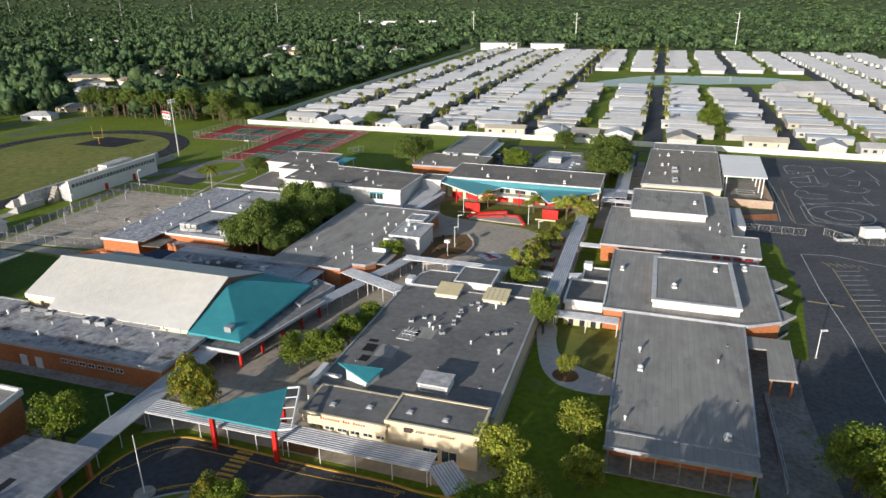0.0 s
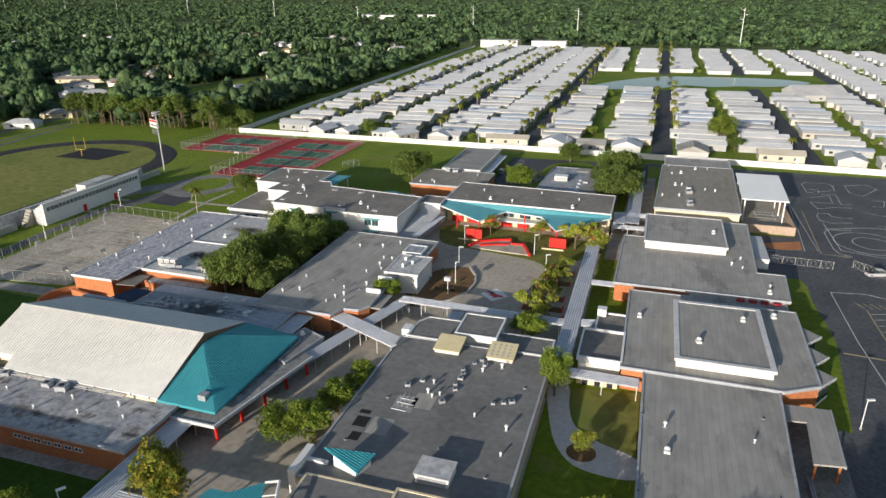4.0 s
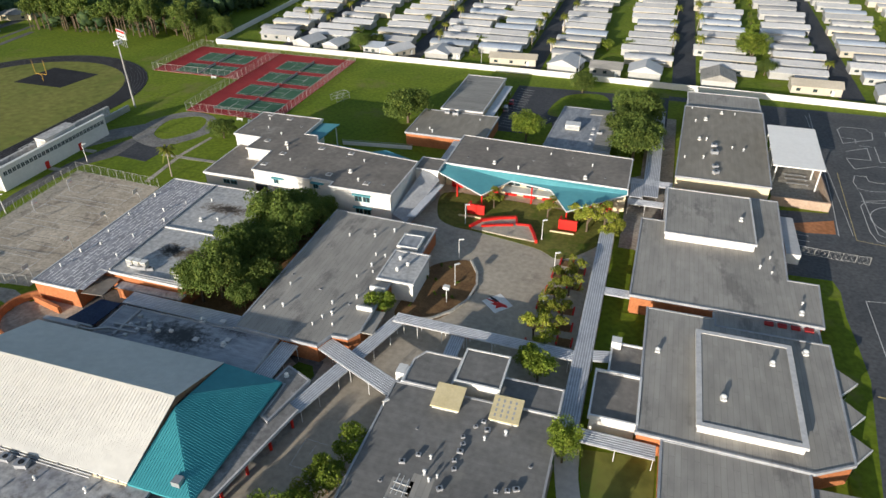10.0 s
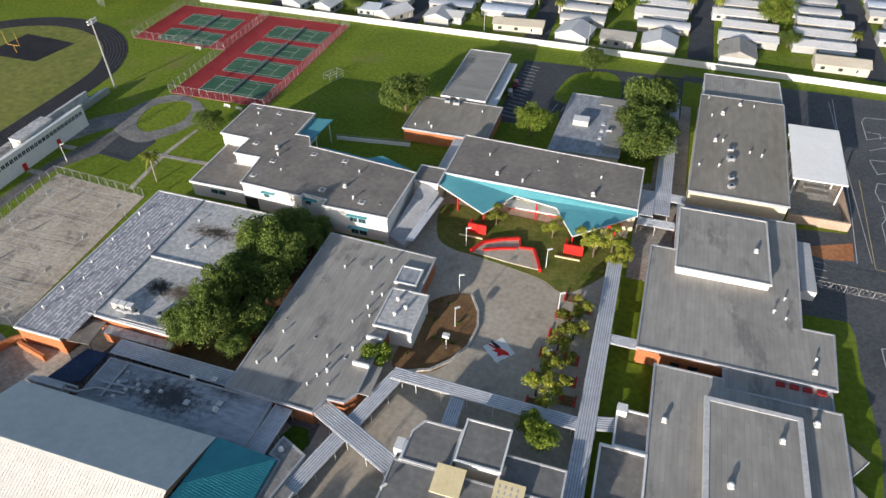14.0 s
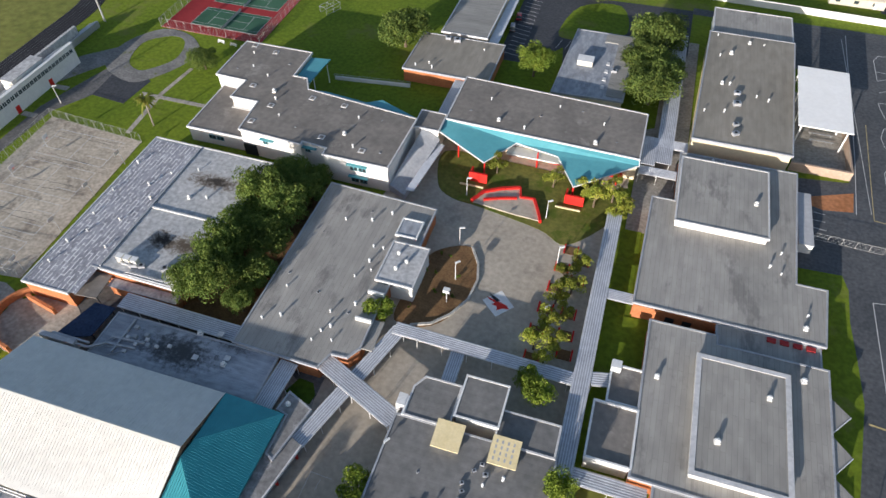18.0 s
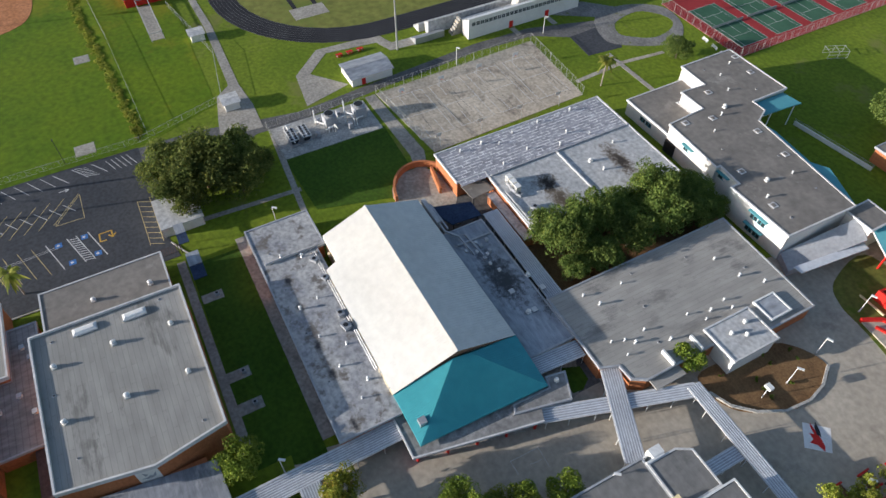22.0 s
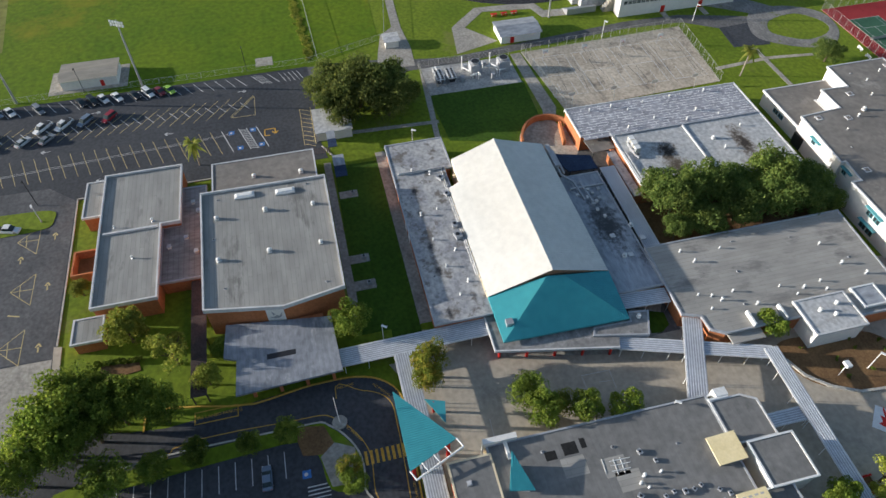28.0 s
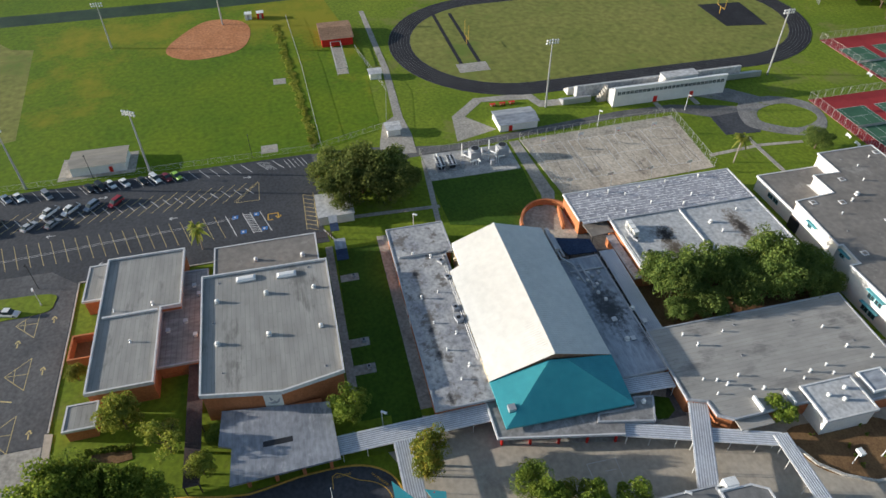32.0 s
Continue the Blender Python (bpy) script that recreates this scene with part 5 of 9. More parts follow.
# music block south of the hall
lb = building("music_block", [(-98.4, -21.4), (-65.4, -20.9), (-62.8, -5.9), (-65, 6.1), (-98, 6.1)], 8.2, "brick", "roof_grey_y", "trim", "brick block with ribbed grey roof and white edge", lip=0.55)
link_mesh("emblem_panel", [(-63.5, -9.6, 3.6), (-62.9, -6.1, 3.6), (-62.9, -6.1, 7.7), (-63.5, -9.6, 7.7), (-63.36, -9.6, 3.6), (-62.76, -6.1, 3.6), (-62.76, -6.1, 7.7), (-63.36, -9.6, 7.7)], [(4, 5, 6, 7), (0, 4, 7, 3), (1, 2, 6, 5), (3, 7, 6, 2), (0, 1, 5, 4)], M["white_wall"], lb, "white panel with a grey emblem")
building("storage_block", rect(-111.6, -19.5, -101, 4.4), 5.5, "brick", "roof_dark", "trim", "brick rear wing with dark roof")
building("art_block", [(-113, -44), (-113, -27), (-94.3, -27), (-94.3, -31.2), (-73.4, -31.2), (-73.4, -43.6)], 5.6, "brick", "roof_grey_y", "trim", "brick block with ribbed grey roof", lip=0.5)
building("brick_annex", rect(-113, -48.6, -101.5, -44.5), 4.6, "brick", "roof_grey_y", "trim", "narrow brick side wing")
building("brick_annex", rect(-72.6, -47.4, -67, -42), 3.6, "brick", "roof_grey_y", "trim", "small brick side wing with grey roof")
pb = holder("planter_court", "low brick walled planter court", "planter")
part("wall", ring(bmesh.new(), rect(-93.2, -50.4, -86, -44.2), rect(-92.8, -50.0, -86.4, -44.4), 0, 2.6), M["brick"], pb)
part("soil", prism(bmesh.new(), rect(-92.8, -50.0, -86.4, -44.4), 0, 0.4), M["mulch"], pb)
link = building("link_roof", [(-106.5, -26.8), (-94.1, -26.8), (-94.1, -30.9), (-78.4, -30.9), (-78.4, -21.7), (-106.3, -21.7)], 4.0, "brick", "roof_brown", "trim_grey", "low link with brown stained roof")
pg = holder("pergola", "dark slatted pergola walkway", "pergola")
for k in range(86):
    y0 = -25.0
    part("slat", boxed(-78.3 + k * 0.33, y0, 2.8, -78.03 + k * 0.33, y0 + 3, 2.9), M["wood_dark"], pg)
for x in (-75, -63, -50.2):
    for y in (-24.8, -22.2):
        part("post", boxed(x, y, 0, x + 0.2, y + 0.2, 2.8), M["wood_dark"], pg)
pg2 = holder("pergola", "dark slatted pergola behind the block", "pergola")
for k in range(56):
    part("slat", boxed(-115.0, -19 + k * 0.5, 2.8, -112.7, -18.75 + k * 0.5, 2.95), M["wood_dark"], pg2)
for y in (-18.6, -9, 0, 8.4):
    part("post", boxed(-114.9, y, 0, -114.7, y + 0.2, 2.8), M["wood_dark"], pg2)
pg3 = holder("navy_walk_roof", "navy corrugated walk roof behind the block", "canopy")
for k, (x, w) in enumerate(((-121, 3.2), (-117.6, 3.2), (-111, 4.0), (-106.8, 4.0))):
    part("roof", boxed(x, 9.0 if k > 1 else 8.6, 2.9 + 0.06 * k, x + w, 11.8 if k > 1 else 10.8, 3.05 + 0.06 * k), M["navy"] if k % 2 else M["roof_annex_dark"], pg3)
    part("post", cyl(bmesh.new(), x + 0.3, 9.2, 0, 2.95, 0.07, n=6), M["steel"], pg3)
en = holder("entrance_canopy", "weathered grey flat entrance canopy with a slot", "canopy")
EP = [(-64.2, -18), (-61.5, 2.6), (-48.6, 3.2), (-47.8, -16.6), (-55.5, -16.2), (-56.5, -18.6)]
part("roof", prism(bmesh.new(), ccw(EP), 3.5, 4.0), M["roof_annex"], en)
part("slot", prism(bmesh.new(), rect(-55.4, -10.5, -54.2, -5), 4.0, 4.01), M["dark"], en)
for y in (-14, -9, -4, 1):
    part("post", boxed(-49.6, y, 0, -49, y + 0.6, 3.5), M["brick"], en)
part("wall", prism(bmesh.new(), rect(-63, -16, -57, 1), 0, 3.5), M["brick"], en)


# ---- covered walkways
def walkway(pts, width, z, along, label="covered walkway with corrugated metal roof"):
    w = holder("covered_walkway", label, "walkway")
    for (ax, ay), (bx, by) in zip(pts, pts[1:]):
        a, b = Vector((ax, ay)), Vector((bx, by))
        u = (b - a).normalized()
        n = Vector((-u.y, u.x)) * width / 2
        q = [a + n, a - n, b - n, b + n]
        part("roof", prism(bmesh.new(), ccw([tuple(p) for p in q]), z, z + 0.12), M["walk_roof"], w)
        bm = bmesh.new()
        k = int(width / 0.42)
        for i in range(k):
            o = n.normalized() * (-width / 2 + (i + 0.5) * width / k)
            c, d = a + o, b + o
            h = n.normalized() * 0.1
            prism(bm, ccw([tuple(p) for p in (c - h, d - h, d + h, c + h)]), z + 0.12, z + 0.2)
        part("roof_rib", bm, M["walk_rib"], w, "raised pale roof ribs")
        for s in (-1, 1):
            e0, e1 = a + n * s, b + n * s
            part("gutter", tube(bmesh.new(), (*e0, z + 0.05), (*e1, z + 0.05), 0.11, n=4), M["trim"], w)
        d = (b - a).length
        k = max(1, round(d / 5))
        for i in range(k + 1):
            for s in (-1, 1):
                p = a + (b - a) * min(max(i / k, 0.02), 0.98) + n * s * 0.86
                part("post", cyl(bmesh.new(), p.x, p.y, 0, z, 0.07, n=6), M["white_paint"], w)
    return w


walkway([(-51.8, 3), (-52.2, 34)], 4.0, 3.0, "x")
walkway([(-42.3, 56.2), (-33.2, 84.4)], 2.9, 3.02, "x")
walkway([(-45.2, 73.2), (-27.3, 65.3)], 3.7, 3.3, "y")
walkway([(-34.2, 84.2), (1.6, 83.2)], 2.8, 3.3, "y")
walkway([(4.8, 84.4), (8.6, 85.2)], 2.9, 3.1, "y")
walkway([(3.2, 64), (3.2, 129)], 3.2, 3.3, "x")
walkway([(4.4, 105.5), (11, 105.5)], 2.6, 3.1, "y")
walkway([(4.9, 65.0), (17.2, 64.8)], 2.9, 3.0, "y")
walkway([(-50, 15.0), (-26, 15.2), (-4, 15.0)], 3.6, 3.02, "y")
walkway([(-3, 15), (1, 10.5)], 3.6, 3.0, "y")
walkway([(-20.6, 74), (-20.6, 83)], 2.6, 2.9, "x")
walkway([(-45.5, 150), (-45.5, 170)], 3.6, 3.4, "x")
walkway([(-51.2, 60.6), (-50.6, 70.6)], 3.6, 3.4, "x")
walkway([(12, 150), (12, 212)], 4.0, 3.2, "x")
walkway([(6.5, 158), (17.5, 158)], 3.4, 3.15, "y")
walkway([(6.6, 146.4), (15.6, 146.4)], 3.0, 3.1, "y")
walkway([(8.4, 148.4), (8.4, 156)], 3.2, 3.4, "x")
walkway([(-62.4, 73.5), (-90.4, 74.0)], 3.6, 3.2, "y")


# ---- trees
def crown_mesh(seed, radius, height, base, n, size, lumps, squash=0.8):
    """A crown of many small leaf clumps gathered in uneven lumps with gaps between."""
    rng = np.random.default_rng(seed)
    cs = []
    for i in range(lumps):
        a = rng.uniform(0, 6.283)
        rr = radius * 0.62 * math.sqrt(rng.uniform(0.02, 1))
        zz = base + height * rng.uniform(0.18, 0.78) * (1 - 0.35 * (rr / radius) ** 2)
        cs.append((rr * math.cos(a) * 1.15, rr * math.sin(a) * 1.15, zz, radius * rng.uniform(0.2, 0.4)))
    cs = np.array(cs)
    pick = rng.integers(0, lumps, n)
    d = rng.normal(size=(n, 3))
    d /= np.linalg.norm(d, axis=1, keepdims=True)
    d[:, 2] = np.where(d[:, 2] < -0.35, -d[:, 2] * 0.6, d[:, 2])
    r = cs[pick, 3:4] * rng.uniform(0.72, 1.04, (n, 1))
    p = cs[pick, :3] + d * r * np.array([1, 1, squash])
    u = rng.normal(size=(n, 3)) + 0.0
    u -= (u * d).sum(1, keepdims=True) * d * 0.75
    u /= np.linalg.norm(u, axis=1, keepdims=True)
    w = np.cross(0.55 * d + 0.8 * rng.normal(size=(n, 3)), u)
    w /= np.linalg.norm(w, axis=1, keepdims=True)
    s = size * rng.uniform(0.55, 1.35, (n, 1))
    k = d * s * 0.35
    v = np.stack([p - u * s - k, p + w * s * 0.75, p + u * s - k * 0.4, p - w * s * 0.7 + k], 1).reshape(-1, 3)
    f = np.arange(4 * n).reshape(n, 4)
    q = v.reshape(n, 4, 3)
    turn = (np.cross(q[:, 1] - q[:, 0], q[:, 3] - q[:, 0]) * d).sum(1) < 0
    f[turn] = f[turn][:, ::-1]
    f = np.concatenate([f[:, [0, 1, 3]], f[:, [1, 2, 3]]])
    return v, f


def mesh_np(name, v, f, material):
    me = bpy.data.meshes.new(name)
    me.vertices.add(len(v))
    me.vertices.foreach_set("co", np.asarray(v, np.float32).ravel())
    k = f.shape[1]
    me.loops.add(f.size)
    me.loops.foreach_set("vertex_index", np.asarray(f, np.int32).ravel())
    me.polygons.add(len(f))
    me.polygons.foreach_set("loop_start", np.arange(0, f.size, k, dtype=np.int32))
    me.update(calc_edges=True)
    me.materials.append(material)
    return me


def tree(name, seed, radius, height, base, leaf, n, size, lumps, label, squash=0.8):
    t = holder(name, label, "tree")
    rng = random.Random(seed)
    part("trunk", tube(bmesh.new(), (0, 0, -0.1), (0.1, 0, base + height * 0.3), 0.045 * radius + 0.08, 0.03 * radius + 0.04, 8), M["bark"], t)
    bm = bmesh.new()
    for i in range(7):
        a = i * 0.9 + rng.random()
        r = radius * rng.uniform(0.4, 0.7)
        tube(bm, (0.05, 0, base * 0.8 + height * 0.04 * i), (r * math.cos(a), r * math.sin(a), base + height * rng.uniform(0.35, 0.7)), 0.02 * radius + 0.04, 0.02, 5)
    part("limb", bm, M["bark"], t)
    v, f = crown_mesh(seed, radius, height, base, n, size, lumps, squash)
    c = new("crown", mesh_np("crown", v, f, M[leaf]))
    c.parent = t
    return t


KINDS = {
    "oak": tree("oak_tree", 1, 6.0, 7.0, 1.8, "leaf_oak", 9000, 0.20, 62, "broad dark green oak with dense crown"),
    "oak2": tree("oak_tree", 2, 6.0, 6.4, 1.8, "leaf_oak", 8500, 0.21, 56, "spreading dark green oak with lumpy crown"),
    "oak3": tree("oak_tree", 31, 6.0, 6.8, 1.7, "leaf_mid", 8500, 0.21, 58, "broad olive-green oak with lumpy crown at the lot's end"),
    "bright": tree("shade_tree", 3, 3.2, 5.2, 1.4, "leaf_bright", 4200, 0.155, 40, "young bright green shade tree"),
    "bright2": tree("shade_tree", 4, 3.2, 4.6, 1.3, "leaf_bright", 4000, 0.16, 36, "young rounded green shade tree"),
    "autumn": tree("maple_tree", 5, 3.6, 6.0, 1.2, "leaf_autumn", 4600, 0.165, 42, "green tree with yellowing orange leaves"),
    "thin": tree("sparse_tree", 6, 2.4, 3.6, 1.7, "leaf_olive", 1700, 0.14, 16, "small thin-leaved courtyard tree"),
    "pine": tree("tall_tree", 7, 5.4, 12.0, 3.0, "leaf_oak", 5600, 0.24, 60, "tall dark green tree with ragged crown", 1.0),
    "lime": tree("lime_green_tree", 21, 3.6, 5.6, 1.4, "leaf_olive", 4600, 0.165, 42, "yellow-green rounded shade tree"),
    "yard": tree("yard_tree", 12, 3.0, 4.2, 1.0, "leaf_bright", 420, 0.32, 16, "small rounded yard tree", 0.9),
    "slim": tree("slim_pine", 13, 3.2, 8.0, 5.5, "leaf_oak", 800, 0.33, 22, "tall slim tree with bare trunk and small crown", 1.0),
    "olive": tree("leafy_tree", 8, 4.6, 7.5, 1.5, "leaf_bright", 6000, 0.18, 48, "full green leafy tree", 0.9),
}
USED = set()


def plant(kind, x, y, s=1.0, rz=None, sz=None, group=""):
    src = KINDS[kind]
    rz = (x * 37.7 + y * 13.3) % 360 if rz is None else rz
    m = pose(x, y, 0.1, 0, 0, rz)
    if kind in USED:
        ob = copy_thing(src, m)
    else:
        USED.add(kind)
        ob = src
        ob.matrix_basis = m
    ob.scale = (s, s, sz or s * (0.9 + 0.2 * ((x * 3.1 + y) % 1)))
    if group:
        ob["group"] = group
    return ob


# oaks packed between the workshop and the classroom block
for x, y, s in ((-74, 83, 1.05), (-67.5, 88, 0.95), (-76, 91, 1.1), (-69, 97, 1.1), (-76, 100, 1.15), (-69, 106, 1.0), (-76, 109, 1.05), (-68, 114, 0.95), (-73.5, 118, 0.95), (-77.2, 80.6, 0.9), (-66.8, 80.6, 0.62), (-67.4, 120, 0.7)):
    plant("oak" if int(x + y) % 2 else "oak2", x, y, s * 0.97, sz=s * (0.95, 1.35, 1.1, 1.5)[int(abs(x * 3 + y)) % 4], group="oaks between the blocks")
for x, y, k, h in ((-133, 19.5, 1.75, 1.5), (-139.5, 12, 1.25, 1.15), (-127.5, 26.5, 1.25, 1.25), (-136.5, 27, 1.25, 1.2), (-128.5, 14, 1.2, 1.2), (-131, 30, 1.1, 1.05), (-140, 19, 1.15, 1.1)):
    plant("oak3", x, y, k, sz=h, group="oaks at the end of the lot")
for kind, x, y, s in (
    ("oak2", -68.6, 186, 1.45), ("olive", -27.4, 182, 1.35), ("oak", 6, 178, 1.45), ("oak2", 8.5, 187, 1.2), ("oak2", 5, 204, 1.5), ("oak", 2.5, 192, 1.2), ("oak", 8, 212, 1.0), ("oak2", -16, 231, 0.95), ("oak2", -121.6, 157, 0.85),
    ("olive", -58.8, 6.2, 1.0), ("olive", -36, 35.6, 0.92), ("bright", -31.8, 37.2, 1.25), ("lime", -33.2, 41, 0.8), ("bright2", -30.6, 44.6, 1.2), ("bright2", -29, 52, 1.2),
    ("bright", -4, 78, 1.15), ("bright2", -6.5, 81, 0.9), ("bright2", -39, 87.5, 1.1), ("lime", 9.6, 47, 0.62),
    ("lime", 14, 29, 1.15), ("lime", 4.6, 18.6, 1.15), ("lime", 8.4, 13.4, 1.0), ("pine", 12, 4, 0.75), ("lime", 15.4, 19, 0.95), ("olive", 4, 8, 0.8), ("olive", 50, 29, 1.25), ("olive", 56, 27, 1.3), ("olive", 53.5, 20, 1.2), ("pine", 40, 6, 0.9), ("olive", 48, 5, 1.1), ("pine", 30, -9, 1.25), ("pine", 20, -7, 1.2), ("pine", 37, -11, 1.25), ("pine", 25, -16, 1.25), ("pine", 58, 2, 1.0), ("pine", 62, -12, 1.2), ("pine", 70, -18, 1.2), ("lime", 52, 25, 1.1),
    ("bright", -39, -8, 0.95), ("bright", -38.5, -15, 0.8), ("bright", -39, -24, 0.95), ("bright2", -38, -31, 1.0), ("olive", -36.6, -38, 1.05), ("bright2", -27.6, 2, 0.85), ("autumn", -30, 1.5, 0.75),
    ("lime", -67.5, -37, 1.35), ("thin", -60, -28, 2.0), ("lime", -53.8, -22, 0.9), ("lime", -82.2, -48, 0.72), ("pine", -35, -58, 0.9), ("pine", -27, -53, 1.1), ("pine", -22, -54, 1.25), ("pine", -14, -48, 1.1), ("pine", -6, -44, 1.05), ("pine", 3, -36, 1.0), ("bright2", -60, -19.5, 0.75),
):
    plant(kind, x, y, s)
for k, (x, y) in enumerate(((-4.5, 87), (-3.4, 91), (-5.6, 95), (-2.6, 98), (-5, 102), (-2.4, 105.5), (-4.6, 109), (-2, 112), (-7, 89.5))):
    plant("thin", x, y, 1.05 + 0.14 * (k % 3), group="courtyard trees in planters")
for x, y, s in ((-27, 138, 0.9), (-12.5, 137, 0.95), (-2, 133, 1.1), (2, 136, 1.1), (5, 132, 1.0), (-4.5, 136.5, 0.9), (3.5, 129.5, 0.8)):
    plant("thin", x, y, s * 1.4, group="thin trees before the teal canopy")


plant("olive", 3.2, 61.0, 0.72, sz=1.15)
for x, y, k, h in ((-49.8, -45.6, 1.55, 1.75), (-53.6, -43, 1.15, 1.4), (-45.4, -48.4, 1.35, 1.6), (-43.4, -44.8, 1.15, 1.45), (-49, -36.8, 1.15, 1.5), (-52.4, -38.4, 0.95, 1.2), (-47.4, -29.4, 1.0, 1.35), (-50.4, -33, 0.9, 1.2), (-46.4, -41, 1.05, 1.4), (-40.6, -51.6, 1.05, 1.3)):
    plant("olive", x, y, k, sz=h, group="full trees by the front drive")
plant("autumn", -45.4, 19.2, 1.12, sz=1.6)
plant("autumn", -43.4, 18.4, 0.9, sz=1.15)
for x, y, k in ((-35, -66, 1.5), (-31, -60, 1.6), (-24, -63, 1.6), (-17, -57, 1.6), (-9, -60, 1.65), (-2, -52, 1.5), (5, -56, 1.55)):
    plant("pine", x, y, 1.3, sz=k, group="tall trees by the front road")


# ---- palms
def palm(x, y, h, s=1.0):
    t = holder("palm_tree", "slender palm with a small round crown", "palm", "palms", (x, y, 0.1))
    part("trunk", tube(bmesh.new(), (0, 0, 0), (0.3, 0.1, h), 0.22, 0.15, 7), M["palm_bark"], t)
    vs, fs = [], []
    rng = random.Random(int(x * 7 + y))
    for i in range(38):
        a, up = i * 2.4, rng.uniform(-0.75, 1.0)
        L = s * rng.uniform(1.5, 2.1)
        c, sn = math.cos(a), math.sin(a)
        b = len(vs)
        for k, (f, wd) in enumerate(((0.05, 0.08), (0.45, 0.32), (0.8, 0.26), (1.0, 0.03))):
            z = h + L * (up * f - 0.75 * f * f)
            for sd in (-1, 1):
                vs.append((0.3 + c * L * f - sn * wd * sd, 0.1 + sn * L * f + c * wd * sd, z - 0.12 * abs(sd)))
        fs += [(b, b + 1, b + 3, b + 2), (b + 2, b + 3, b + 5, b + 4), (b + 4, b + 5, b + 7, b + 6)]
    link_mesh("crown", vs, fs, M["leaf_palm"], t)
    return t


palm(-121, 129, 9.0, 1.5)
palm(-119, -24, 7.5, 1.4)


# ---- woods: one mesh of clumped crowns, thinning to coarser clumps far away
def lump_crown(seed, lumps, fine, n, size):
    """A unit crown: rough rounded lumps of foliage heaped together, with loose leaf clumps round them."""
    rng = np.random.default_rng(seed)
    bm = bmesh.new()
    bmesh.ops.create_icosphere(bm, subdivisions=fine, radius=1.0)
    ball = np.array([v.co[:] for v in bm.verts])
    tris = np.array([[v.index for v in f.verts] for f in bm.faces])
    bm.free()
    V, F, base = [], [], 0
    for i in range(lumps):
        a, rr = rng.uniform(0, 6.283), 0.68 * math.sqrt(rng.uniform(0, 1)) if i else 0.0
        r = rng.uniform(0.30, 0.46) * (1.1 - 0.3 * rr)
        c = np.array([rr * math.cos(a), rr * math.sin(a), 0.55 + (0.55 * (1 - rr * rr)) * rng.uniform(0.6, 1.0) - 0.12])
        v = ball * (1 + rng.uniform(-0.42, 0.3, (len(ball), 1))) * r * np.array([1, 1, 0.85]) + c
        V.append(v)
        F.append(tris + base)
        base += len(v)
    if n:
        v, f = crown_mesh(seed + 50, 1.0, 1.25, -0.1, n, size, 14)
        V.append(v)
        F.append(f + base)
    return np.concatenate(V), np.concatenate(F)


def woods(name, spots, leaf, lumps, fine, n, size, label, seed):
    temps = [lump_crown(seed + k, lumps, fine, n, size) for k in range(7)]
    rng = np.random.default_rng(seed)
    V, F, base = [], [], 0
    for x, y, r, h in spots:
        v, f = temps[rng.integers(0, 7)]
        a = rng.uniform(0, 6.283)
        c, s = math.cos(a), math.sin(a)
        q = np.empty_like(v)
        q[:, 0], q[:, 1], q[:, 2] = x + r * (c * v[:, 0] - s * v[:, 1]), y + r * (s * v[:, 0] + c * v[:, 1]), rise(x, y) + h * v[:, 2] * 0.8
        V.append(q)
        F.append(f + base)
        base += len(v)
    ob = new(name, mesh_np(name, np.concatenate(V), np.concatenate(F), M[leaf]))
    return tagged(ob, label, "woods", kind="stuff")


def in_park(x, y):
    return -190 < x < 230 and y < 775


def seen_side(x, y):
    return -1.42 * (y + 120) < x < 0.45 * y + 120


HOUSES = []
rh = random.Random(77)
while len(HOUSES) < 50:
    x, y = rh.uniform(-1150, -230), rh.uniform(265, 900)
    if seen_side(x, y) and (x < -205 - (y - 260) * 0.05) and all((x - a) ** 2 + (y - b) ** 2 > 26 ** 2 for a, b, *_ in HOUSES) and not (-300 < x < -150 and y < 300):
        HOUSES.append((x, y, rh.choice((0, 90, 8, 98)), rh.uniform(11, 19)))
for x, y, rz, L in ((-356, 379, 8, 46), (-424, 388, 20, 44), (-394, 358, 45, 20), (-351, 329, 45, 16), (-324, 318, 40, 26), (-271, 335, 60, 18), (-264, 407, 20, 20), (-310, 259, 20, 18), (-304, 229, 20, 16), (-376, 427, 30, 22),
                    (-405, 512, 10, 30), (-401, 291, 10, 20), (-464, 420, 15, 24), (-446, 445, 15, 20), (-620, 906, 10, 40), (-557, 872, 15, 34), (-430, 736, 10, 30), (-426, 828, 5, 60), (-276, 708, 5, 22), (-758, 771, 10, 26), (-946, 1000, 10, 40), (-470, 300, 90, 17), (-380, 200, 90, 17), (-360, 165, 90, 17), (-455, 205, 90, 17), (-420, 250, 20, 17)):
    HOUSES.append((x, y, rz, L))
rng = np.random.default_rng(11)
near, far, farther = [], [], []
